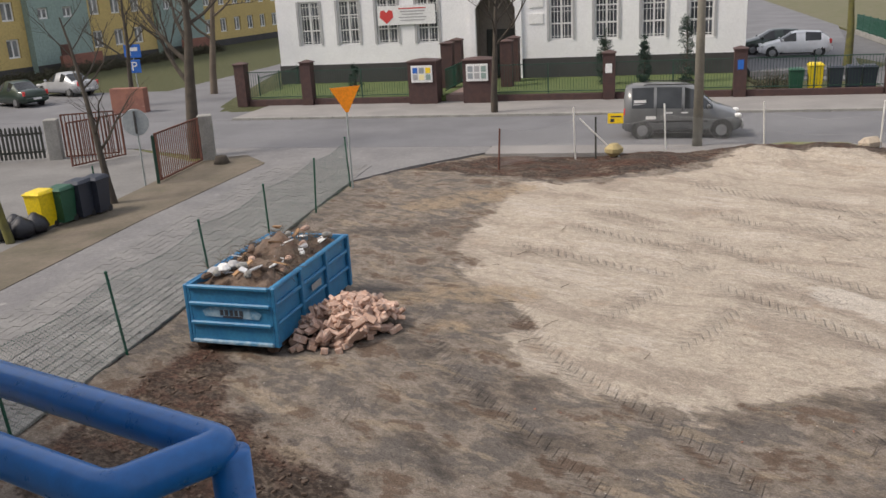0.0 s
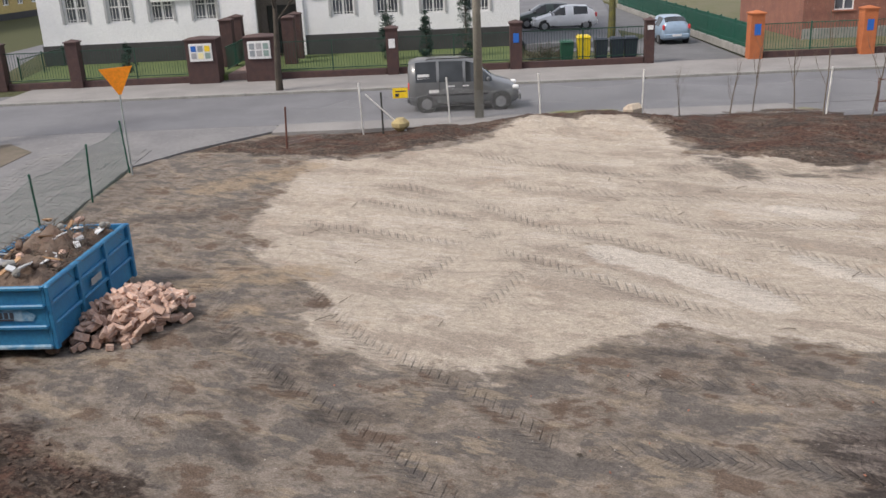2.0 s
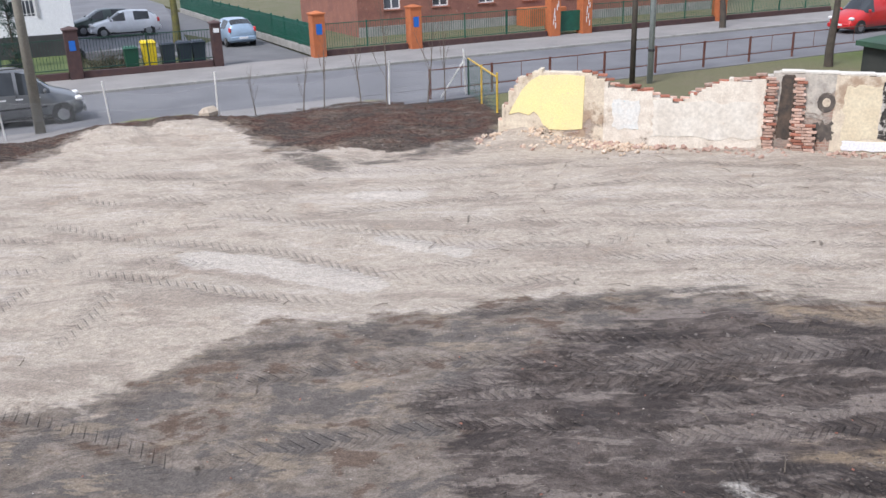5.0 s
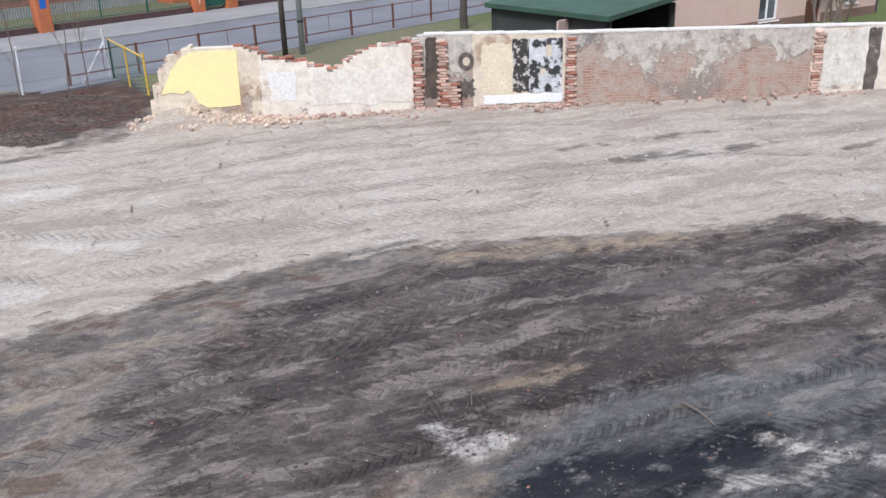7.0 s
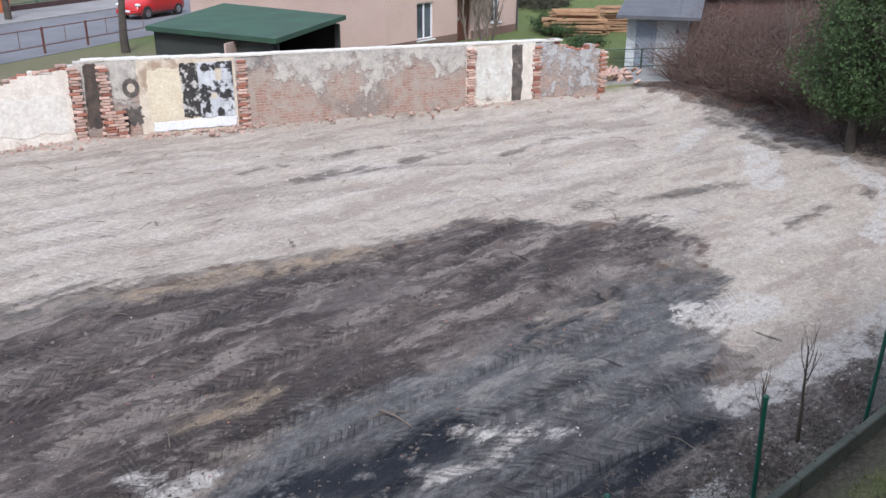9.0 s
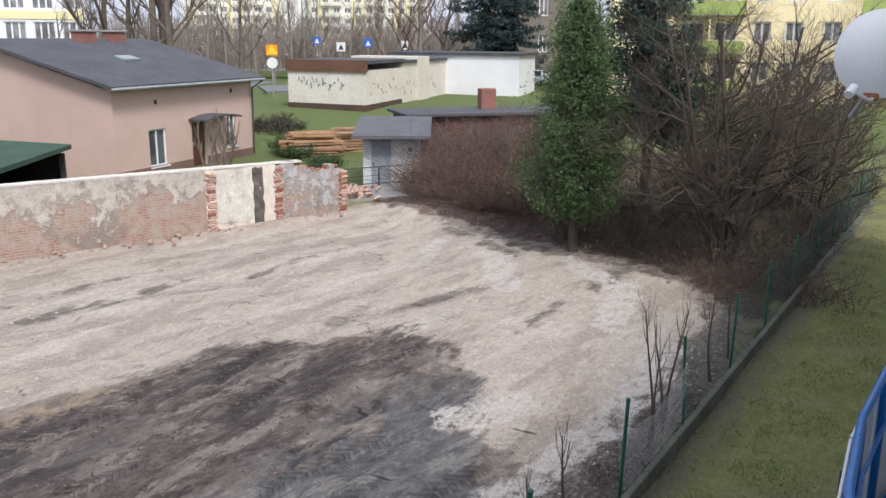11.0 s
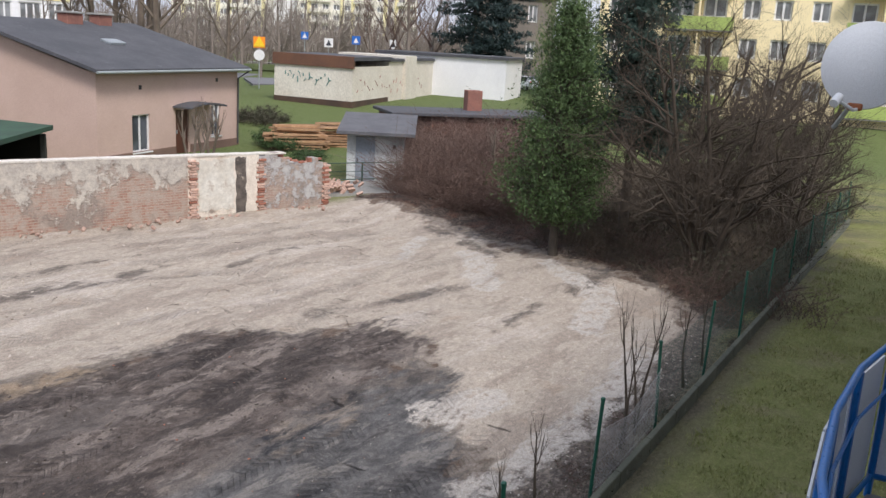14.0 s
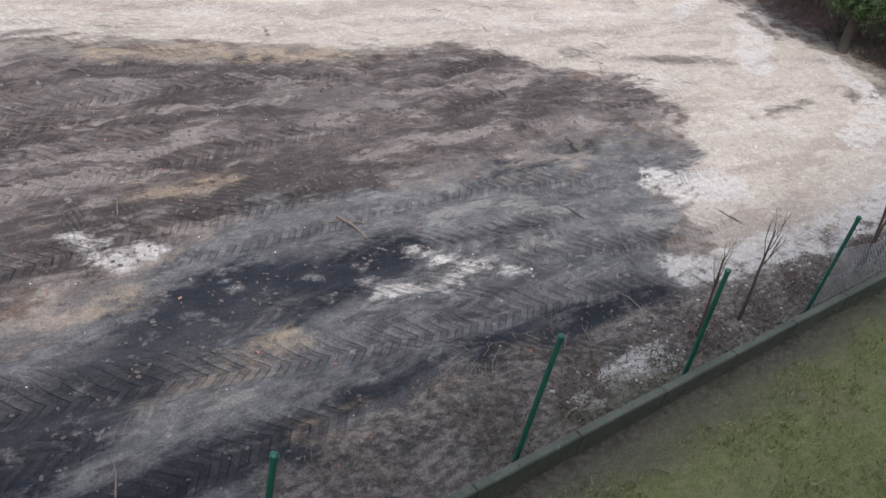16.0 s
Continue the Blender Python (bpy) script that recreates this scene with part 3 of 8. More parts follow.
# dark humus with torn lighter strips
humus_col = blend(gt, ramp(gt, n_mid, 0.38, 0.62), (0.062, 0.050, 0.045), (0.135, 0.11, 0.097))
humus_col = blend(gt, times(ramp(gt, n_rim2, 0.53, 0.57), 0.85), humus_col, (0.225, 0.19, 0.168))
humus_col = blend(gt, times(ramp(gt, n_rim, 0.56, 0.60), 0.6), humus_col, (0.19, 0.158, 0.14))
humus_col = blend(gt, times(ramp(gt, n_patch, 0.49, 0.44), 0.85), humus_col, (0.045, 0.037, 0.035))
col = blend(gt, times(m_humus, 0.92), col, humus_col)
ash_col = blend(gt, ramp(gt, n_mid, 0.35, 0.68), (0.08, 0.079, 0.08), (0.158, 0.152, 0.148))
ash_col = blend(gt, times(ramp(gt, n_rim2, 0.55, 0.60), 0.65), ash_col, (0.232, 0.216, 0.2))
ash_col = blend(gt, times(ramp(gt, n_rim2, 0.46, 0.41), 0.75), ash_col, (0.045, 0.044, 0.047))
col = blend(gt, times(m_ash, 0.9), col, ash_col)
col = blend(gt, times(m_black, ramp(gt, n_mid, 0.70, 0.54)), col, blend(gt, ramp(gt, n_patch, 0.42, 0.6), (0.018, 0.020, 0.025), (0.042, 0.042, 0.045)))
col = blend(gt, times(m_dark, times(ramp(gt, n_rim, 0.40, 0.52), 0.8)), col, blend(gt, ramp(gt, n_mid, 0.4, 0.6), (0.075, 0.066, 0.06), (0.15, 0.122, 0.102)))
col = blend(gt, times(m_plate, calc(gt, "ADD", times(m_sand, 0.5), 0.3)), col, blend(gt, m_sand, (0.22, 0.19, 0.17), (0.51, 0.46, 0.405)))
col = blend(gt, times(m_tan, times(ramp(gt, n_mid, 0.38, 0.56), 0.75)), col, (0.31, 0.235, 0.16))
col = blend(gt, times(edge(s_verge, 1.6, 0.15), 0.8), col, blend(gt, ramp(gt, n_clod, 0.4, 0.62), (0.07, 0.061, 0.054), (0.195, 0.162, 0.138)))
mulch_col = blend(gt, ramp(gt, n_rim, 0.42, 0.58), (0.105, 0.055, 0.04), (0.085, 0.066, 0.055))
mulch_col = blend(gt, times(ramp(gt, n_rim2, 0.53, 0.59), 0.7), mulch_col, (0.19, 0.15, 0.118))
mulch_col = blend(gt, ramp(gt, n_clod, 0.42, 0.6), blend(gt, 1.0, mulch_col, (0.45, 0.42, 0.4), "MULTIPLY"), mulch_col)
col = blend(gt, times(m_mulch, 0.93), col, mulch_col)
col = blend(gt, times(m_pale, ramp(gt, n_mid, 0.36, 0.54)), col, (0.47, 0.43, 0.385))
col = blend(gt, times(ramp(gt, n_spot, 0.66, 0.70), 0.5), col, (0.30, 0.265, 0.235))
col = blend(gt, times(ramp(gt, n_spot, 0.33, 0.29), 0.5), col, (0.085, 0.068, 0.058))
grass_col = blend(gt, ramp(gt, n_mid, 0.3, 0.7), (0.162, 0.18, 0.059), (0.232, 0.232, 0.094))
grass_col = blend(gt, ramp(gt, n_big, 0.52, 0.68), grass_col, (0.23, 0.21, 0.108))
grass_col = blend(gt, calc(gt, "MULTIPLY", m_bare, 0.8), grass_col, (0.125, 0.105, 0.085))
east = gt.nodes.new("ShaderNodeSeparateXYZ")
gt.links.new(pos, east.inputs[0])
grass_col = blend(gt, ramp(gt, east.outputs[1], 30, 36), grass_col, blend(gt, ramp(gt, n_mid, 0.3, 0.7), (0.06, 0.068, 0.03), (0.10, 0.10, 0.055)))
grass_col = blend(gt, ramp(gt, east.outputs[0], 34, 42), grass_col, blend(gt, ramp(gt, n_mid, 0.3, 0.7), (0.095, 0.13, 0.04), (0.13, 0.155, 0.062)))
litter = blend(gt, ramp(gt, n_clod, 0.35, 0.65), (0.045, 0.036, 0.024), (0.10, 0.075, 0.05))
col = blend(gt, m_grass, col, blend(gt, m_mulch, grass_col, litter))
col = blend(gt, 1.0, col, blend(gt, ramp(gt, n_fine, 0.25, 0.75), (0.66, 0.66, 0.66), (1.3, 1.3, 1.3)), "MULTIPLY")
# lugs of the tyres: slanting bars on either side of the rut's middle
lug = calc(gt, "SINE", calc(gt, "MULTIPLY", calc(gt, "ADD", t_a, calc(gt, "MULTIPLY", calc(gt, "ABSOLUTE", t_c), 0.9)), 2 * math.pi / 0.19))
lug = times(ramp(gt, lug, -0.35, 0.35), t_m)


def treads(degrees, lane, pitch, seed, low, high):
    """Chevrons of tyre and digger tracks in lanes along a heading; covers the ground in strips."""
    q = turned_place(degrees)
    sep = gt.nodes.new("ShaderNodeSeparateXYZ")
    gt.links.new(q, sep.inputs[0])
    sway = times(calc(gt, "SUBTRACT", noise_node(gt, 0.16, 1, 0.4, pos), 0.5), 5.0)
    c = calc(gt, "DIVIDE", calc(gt, "ADD", calc(gt, "ADD", sep.outputs[1], sway), seed), lane)
    off = calc(gt, "ABSOLUTE", calc(gt, "SUBTRACT", calc(gt, "FRACT", c), 0.5))
    rnd = gt.nodes.new("ShaderNodeTexWhiteNoise")
    rnd.noise_dimensions = "1D"
    gt.links.new(calc(gt, "FLOOR", c), rnd.inputs["W"])
    way = calc(gt, "SIGN", calc(gt, "SUBTRACT", rnd.outputs["Value"], 0.5))
    s_ = calc(gt, "ADD", calc(gt, "ADD", sep.outputs[0], times(times(off, way), lane * 1.15)), times(rnd.outputs["Value"], pitch * 7))
    s_ = calc(gt, "ADD", s_, times(calc(gt, "SUBTRACT", n_spot, 0.5), 0.2))
    bars = ramp(gt, calc(gt, "SINE", times(s_, 2 * math.pi / pitch)), -0.25, 0.55)
    cover = calc(gt, "ADD", noise_node(gt, 0.55, 4, 0.6, turned_place(degrees, 2.6)), times(calc(gt, "SUBTRACT", rnd.outputs["Value"], 0.5), 0.22))
    return times(times(bars, ramp(gt, off, 0.47, 0.40)), ramp(gt, cover, low, high))


soiled = calc(gt, "MINIMUM", calc(gt, "ADD", calc(gt, "ADD", m_humus, m_black), m_ash), 1.0)
tread_a, tread_b, tread_c = treads(40, 0.52, 0.2, 3.1, 0.54, 0.62), treads(18, 0.44, 0.13, 7.7, 0.54, 0.62), treads(66, 0.50, 0.17, 1.3, 0.56, 0.64)
bare_soil = times(calc(gt, "SUBTRACT", 1.0, m_mulch), calc(gt, "SUBTRACT", 1.0, calc(gt, "MAXIMUM", m_grass, m_plate)))
prints = times(times(calc(gt, "MAXIMUM", calc(gt, "MAXIMUM", tread_a, times(tread_b, 0.8)), times(tread_c, 0.7)), bare_soil), ramp(gt, n_clod, 0.34, 0.58))
# shade of the tread prints and lug bars, put into the soil colour
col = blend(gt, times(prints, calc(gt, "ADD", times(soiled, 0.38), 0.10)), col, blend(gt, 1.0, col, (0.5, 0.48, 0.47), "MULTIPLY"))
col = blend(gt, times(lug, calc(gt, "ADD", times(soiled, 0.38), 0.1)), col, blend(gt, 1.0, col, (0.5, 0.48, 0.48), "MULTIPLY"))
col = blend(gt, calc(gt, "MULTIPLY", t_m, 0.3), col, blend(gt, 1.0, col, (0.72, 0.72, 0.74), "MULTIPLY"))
col = blend(gt, 1.0, col, blend(gt, ramp(gt, n_clod, 0.3, 0.7), (0.8, 0.8, 0.8), (1.15, 1.15, 1.15)), "MULTIPLY")
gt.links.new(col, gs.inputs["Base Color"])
gs.inputs["Roughness"].default_value = 0.95
gs.inputs["Specular IOR Level"].default_value = 0.2
relief = calc(gt, "ADD", calc(gt, "ADD", calc(gt, "MULTIPLY", n_clod, 0.035), calc(gt, "MULTIPLY", n_fine, 0.008)), calc(gt, "MULTIPLY", lug, 0.03))
relief = calc(gt, "ADD", relief, calc(gt, "MULTIPLY", n_mid, 0.05))
relief = calc(gt, "SUBTRACT", relief, times(prints, calc(gt, "ADD", times(soiled, 0.016), 0.008)))
bump_to(gt, gs, relief, 1.0, 1.0)
me.materials.append(M_ground)
tagged(new("ground", me), "cleared building plot of sand, dark soil and tyre ruts", "ground", kind="structure")


def land(x, y):
    """Height of the even land, without the clods."""
    return float(far_rise(np.array([float(x)]), np.array([float(y)]))[0])


def strip(name, corners, z, material, label, thick=0.12, category="road"):
    """A paved sheet with a thickness."""
    k = len(corners)
    me_ = Mesh().add([(p[0], p[1], z) for p in corners] + [(p[0], p[1], z - thick) for p in corners],
                     [tuple(range(k)), tuple(range(2 * k - 1, k - 1, -1))] + [(i, i + k, (i + 1) % k + k, (i + 1) % k) for i in range(k)])
    return solid(name, me_, material, label, category, kind="structure")


strip("road", [at_road(-70, -4.3), at_road(130, -4.3), at_road(130, -11.2), at_road(-70, -11.2)], 0.03, M_asphalt, "grey worn asphalt street")
strip("pavement", [at_road(-9, 0.2), at_road(130, 0.2), at_road(130, -4.15), at_road(-9, -4.15)], 0.12, M_paving, "grey concrete pavement along the street", 0.2, "pavement")
kerb_far = Mesh()
for i in range(110):
    kerb_far.box(at_road(-9 + i * 1.0 + 0.5, -4.22, 0.06), (0.985, 0.15, 0.16), ROAD_TURN, 0.015)
solid("kerb", kerb_far, M_concrete, "grey concrete kerb stones along the street", "kerb", kind="structure")


# ---- side lane, verge and yard on the west ----
strip("lane", [(-7.0, 9.5), (-5.75, 14.0), (-4.5, 20.6), (-2.9, 26.6), (-1.2, 28.3), (1.6, 30.2), at_road(4.6, -11.25), at_road(-9.5, -11.25), (-6.2, 30.2), (-8.2, 23.1), (-9.6, 17.0), (-14, 4), (-9, 2)], 0.035,
      mat("grey_block_paving", (0.205, 0.2, 0.2), (0.165, 0.16, 0.165), 0.92, big=0.6, fine=9, wear=(0.29, 0.28, 0.27), wear_at=(0.58, 0.72), bump=0.8, dist=0.03), "grey block-paved side lane")
M_verge = mat("trodden_verge", (0.165, 0.135, 0.105), (0.11, 0.095, 0.068), 0.95, big=0.8, fine=11, wear=(0.10, 0.115, 0.045), wear_at=(0.6, 0.72), bump=0.6, dist=0.03)
strip("verge", [(-6.2, 30.2), (-8.2, 23.1), (-9.6, 17.0), (-14, 4), (-16, 5), (-11.6, 17.3), (-10.2, 23.4), (-9.4, 28), (-8.9, 31.2), (-7.2, 32)], 0.05, M_verge, "trodden sandy verge with thin grass", category="verge")
strip("drive_west", [(-9.4, 28), (-10.2, 23.4), (-11.6, 17.3), (-16, 5), (-40, 10), (-34, 40), at_road(-28, -11.3), at_road(-9.8, -11.3), (-8.9, 31.2)], 0.025, mat("grey_concrete_drive", (0.20, 0.195, 0.19), (0.155, 0.15, 0.147), 0.93, big=0.5), "grey concrete forecourt", category="drive")
strip("side_street", [at_road(-9, -4.3), at_road(-9.5, 60), at_road(-19, 60), at_road(-19.5, 8), at_road(-45, 8), at_road(-45, -4.3)], 0.034, M_asphalt, "grey asphalt side street with parking")
strip("driveway", [at_road(20.3, 0.2), at_road(24.6, 0.2), at_road(24.9, 40), at_road(15, 40), at_road(15, 6.5), at_road(20.3, 5)], 0.37 - 0.25, mat("old_asphalt", (0.15, 0.15, 0.155), (0.11, 0.11, 0.115), 0.9, big=0.5, fine=16, wear=(0.2, 0.2, 0.2), wear_at=(0.6, 0.7)), "dark patched asphalt driveway", category="driveway")
strip("parking_ground", [at_road(14.9, 7), at_road(20.2, 7), at_road(24.6, 40), at_road(24.6, 110), at_road(12, 110), at_road(12, 40), at_road(14.9, 40)], 0.44, M_asphalt, "grey asphalt car park beside the white house", 0.3, "parking")
strip("entrance_path", [at_road(0.25, 0.2), at_road(1.25, 0.2), at_road(1.6, 7), at_road(0.6, 7)], 0.42, mat("red_paving", (0.27, 0.19, 0.17), (0.22, 0.15, 0.135), 0.9), "reddish paved path to the entrance", 0.3, "path")
M_lawn_far = mat("spring_lawn", (0.07, 0.105, 0.03), (0.095, 0.125, 0.04), 0.95, big=0.4, fine=6, wear=(0.10, 0.10, 0.05), wear_at=(0.6, 0.72), bump=0.6, dist=0.04)
strip("front_garden", [at_road(-10.2, 0.25), at_road(0.2, 0.25), at_road(0.55, 7), at_road(-11, 7)], 0.40, M_lawn_far, "green lawn behind the street fence", 0.3, "lawn")
strip("front_garden", [at_road(1.3, 0.25), at_road(13.8, 0.25), at_road(14.6, 7), at_road(1.65, 7)], 0.40, M_lawn_far, "green lawn with small conifers", 0.3, "lawn")
M_rough_grass = mat("rough_garden_grass", (0.10, 0.105, 0.045), (0.14, 0.125, 0.075), 0.95, big=0.7, fine=7, wear=(0.17, 0.14, 0.10), wear_at=(0.56, 0.7), bump=0.6, dist=0.04)
strip("house_garden", [at_road(25.2, 0.25), at_road(90, 0.25), at_road(90, 60), at_road(60, 120), at_road(25.2, 120)], 0.16, M_rough_grass, "rough grass behind the green fence", 0.2, "lawn")


strip("road_edge", [at_road(22.5, -11.25), at_road(75, -11.25), at_road(75, -13.6), at_road(22.5, -13.6)], 0.026, M_asphalt, "grey asphalt edge of the street by the railing")
strip("near_pavement", [at_road(4.7, -11.3), at_road(22.4, -11.3), at_road(22.4, -12.75), at_road(4.7, -12.75)], 0.07, M_paving, "narrow pale pavement along the plot fence", 0.15, "pavement")


# ---- windows ----
def window_mesh(w, h, bars_x=1, bars_y=0, t=0.06, d=0.09):
    m = Mesh()
    m.box((0, 0, t / 2), (w, d, t)).box((0, 0, h - t / 2), (w, d, t))
    m.box((-w / 2 + t / 2, 0, h / 2), (t, d - 0.004, h - 2 * t)).box((w / 2 - t / 2, 0, h / 2), (t, d - 0.004, h - 2 * t))
    for i in range(bars_x):
        m.box((-w / 2 + w * (i + 1) / (bars_x + 1), 0, h / 2), (t * 1.2, d * 0.8, h - 2 * t))
    for i in range(bars_y):
        m.box((0, 0, h * (i + 1) / (bars_y + 1)), (w - 2 * t, d * 0.7, t * 0.7))
    return m


PANES, FRAMES = {}, {}


def add_window(parent, m, w, h, bars_x=1, bars_y=0, frame=None, sill=None, t=0.06, glass=None):
    """A window set in a wall: frame, pane, and a sill where one shows. m is its place under the parent, at the middle of its lower edge."""
    frame = frame or M_frame_white
    key = (round(w, 2), round(h, 2), bars_x, bars_y, frame.name, t, glass.name if glass else "")
    if key not in FRAMES:
        FRAMES[key] = fixed(window_mesh(w, h, bars_x, bars_y, t).data("window", frame))
        PANES[key] = fixed(Mesh().box((0, 0.02, h / 2), (w - 0.02, 0.02, h - 0.02)).data("pane", glass or M_glass))
    ob = part("window", FRAMES[key], None, parent)
    ob.matrix_local = m
    part("pane", PANES[key], None, ob)
    if sill:
        part("sill", Mesh().box((0, -0.08, -0.04), (w + 0.16, 0.24, 0.07), 0, 0.01), sill, ob)
    return ob


def wall_with_holes(length, height, thick, holes, m=None, base=0.0):
    """A wall in x, z with holes (x0, x1, z0, z1); its outer face at y = 0."""
    xs = sorted({0.0, length, *(k for h in holes for k in h[:2])})
    zs = sorted({base, height, *(k for h in holes for k in h[2:])})
    mesh = Mesh()
    nx_, nz_ = len(xs), len(zs)
    full = [[not any(h[0] <= (xs[i] + xs[i + 1]) / 2 <= h[1] and h[2] <= (zs[j] + zs[j + 1]) / 2 <= h[3] for h in holes) for j in range(nz_ - 1)] for i in range(nx_ - 1)]
    v = [(x, y, z) for y in (0, thick) for x in xs for z in zs]
    at = lambda i, j, k: k * nx_ * nz_ + i * nz_ + j
    f = []
    for i in range(nx_ - 1):
        for j in range(nz_ - 1):
            if not full[i][j]:
                continue
            f.append((at(i, j, 0), at(i + 1, j, 0), at(i + 1, j + 1, 0), at(i, j + 1, 0)))
            f.append((at(i, j, 1), at(i, j + 1, 1), at(i + 1, j + 1, 1), at(i + 1, j, 1)))
            if i == 0 or not full[i - 1][j]:
                f.append((at(i, j, 0), at(i, j + 1, 0), at(i, j + 1, 1), at(i, j, 1)))
            if i == nx_ - 2 or not full[i + 1][j]:
                f.append((at(i + 1, j, 0), at(i + 1, j, 1), at(i + 1, j + 1, 1), at(i + 1, j + 1, 0)))
            if j == 0 or not full[i][j - 1]:
                f.append((at(i, j, 0), at(i, j, 1), at(i + 1, j, 1), at(i + 1, j, 0)))
            if j == nz_ - 2 or not full[i][j + 1]:
                f.append((at(i, j + 1, 0), at(i + 1, j + 1, 0), at(i + 1, j + 1, 1), at(i, j + 1, 1)))
    return mesh.add(v, f, m)


# ---- white house across the street ----
house = thing("white_house", spot(at_road(-11.3, 7), ROAD_TURN), "white rendered public building with barred windows and a dark plinth", "house")
wins = [-9.9, -7.55, -5.25, -2.9, 4.5, 6.9, 9.35, 11.75]
holes = [(u + 11.3, u + 11.3 + 1.25, 2.55 - (u + 10) * 0.012, 5.0) for u in wins] + [(0.35 + 11.3, 2.75 + 11.3, 0.4, 5.2)]
part("wall", wall_with_holes(25.9, 9.0, 0.45, holes, base=1.45), M_plaster_white, house)
part("plinth", Mesh().box((5.7, 0.2, 0.92), (11.5, 0.5, 1.06)).box((20.0, 0.2, 0.92), (11.9, 0.5, 1.06)), M_plinth, house, "dark grey plinth")
part("side_wall", Mesh().box((0.225, 6.5, 4.7), (0.45, 12.0, 8.6)), M_plaster_white, house)
part("side_wall", Mesh().box((25.675, 6.5, 4.7), (0.45, 12.0, 8.6)), M_plaster_white, house)
part("roof", Mesh().prism([(-0.5, 9.0), (26.4, 9.0), (24.5, 11.5), (1.4, 11.5)], 12.9, Matrix.Translation((0, -0.4, 0))), M_felt, house)
for x0, x1, z0, z1 in holes[:8]:
    w = add_window(house, Matrix.Translation(((x0 + x1) / 2, 0.22, z0)), x1 - x0, z1 - z0, 1, 2, M_frame_white, M_concrete, 0.09)
    grille = Mesh()
    for k in range(7):
        grille.tube([(-0.55 + k * 0.183, -0.17, 0.04), (-0.55 + k * 0.183, -0.17, z1 - z0 - 0.04)], 0.016, n=4)
    for k in range(4):
        grille.box((0, -0.17, 0.2 + k * 0.65), (1.2, 0.03, 0.03))
    part("grille", grille, M_frame_white, w, "white window grille")
    for sx in (-1, 1):
        part("surround", Mesh().box((sx * ((x1 - x0) / 2 + 0.07), -0.235, (z1 - z0) / 2), (0.13, 0.05, z1 - z0)), M_frame_grey, w, "grey window surround")
part("portal", Mesh().prism([(11.4, 0.4), (11.75, 0.4), (11.75, 4.2), (12.2, 4.85), (12.85, 5.1), (13.5, 4.85), (13.95, 4.2), (13.95, 0.4), (14.3, 0.4), (14.3, 5.6), (11.4, 5.6)], 0.3, Matrix.Translation((0, -0.12, 0))), M_plaster_white, house, "white arched portal")
part("vestibule", Mesh().box((12.85, 1.6, 2.6), (2.6, 0.1, 5.0)).box((11.6, 1.0, 2.6), (0.1, 1.1, 5.0)).box((14.1, 1.0, 2.6), (0.1, 1.1, 5.0)), M_grey_render, house, "shaded entrance hall")
part("entrance_door", Mesh().box((12.85, 1.5, 1.7), (1.6, 0.08, 2.6), 0, 0.02), M_dark_wood, house, "dark double entrance door")
for bx, bz in ((16.2 - 1.1, 4.4), (16.2 - 1.1, 3.55)):
    part("wall_plaque", Mesh().box((bx, -0.02, bz), (0.75, 0.05, 0.55), 0, 0.01), M_sign_white, house, "white notice plate")
banner = thing("wall_banner", spot(at_road(-3.45, 6.9, 4.05), ROAD_TURN), "white banner with red and blue print on the facade", "banner")
part("cloth", Mesh().box((0, 0, 0), (3.35, 0.03, 1.05)), M_sign_white, banner)
part("printed_mark", Mesh().add([(-1.55, -0.025, -0.1), (-1.15, -0.025, -0.45), (-0.75, -0.025, -0.1), (-0.8, -0.025, 0.25), (-1.0, -0.025, 0.3), (-1.15, -0.025, 0.15), (-1.3, -0.025, 0.3), (-1.5, -0.025, 0.25)], [tuple(range(8))]), M_sign_red, banner, "red heart shape", fix=False)
for k in range(5):
    part("printed_line", Mesh().box((0.35, -0.022, 0.35 - k * 0.16), (1.6 - 0.2 * (k % 3), 0.008, 0.06)), M_sign_red if k == 0 else M_frame_grey, banner)

# ---- far fence: pillars, panels, notice boards ----
M_pillar_cap = mat("dark_cap", (0.10, 0.06, 0.055), (0.07, 0.045, 0.045), 0.8)


def pillar(u, width, height, name="fence_pillar", material=None, cap=None, v=0.0, label="dark brown clinker fence pillar with a pointed cap", base=0.1):
    ob = thing(name, spot(at_road(u, v, base), ROAD_TURN), label, "fence pillar", "street fence pillars")
    rows = int(height / 0.085)
    body = Mesh()
    for k in range(rows):
        body.box((0, 0, (k + 0.5) * height / rows), (width - (0.0 if k % 2 else 0.008), width * (0.8 if width > 0.9 else 1) - (0.0 if k % 2 else 0.008), height / rows * 0.93), 0, 0)
    body.box((0, 0, height / 2), (width - 0.03, width * (0.8 if width > 0.9 else 1) - 0.03, height))
    part("shaft", body, material or M_pillar, ob)
    h = width / 2 + 0.05
    d = h * (0.85 if width > 0.9 else 1)
    part("cap", Mesh().add([(-h, -d, height), (h, -d, height), (h, d, height), (-h, d, height), (-h, -d, height + 0.05), (h, -d, height + 0.05), (h, d, height + 0.05), (-h, d, height + 0.05), (0, 0, height + 0.16)],
                           [(0, 1, 2, 3), (0, 1, 5, 4), (1, 2, 6, 5), (2, 3, 7, 6), (3, 0, 4, 7), (4, 5, 8), (5, 6, 8), (6, 7, 8), (7, 4, 8)]), cap or M_pillar_cap, ob)
    return ob


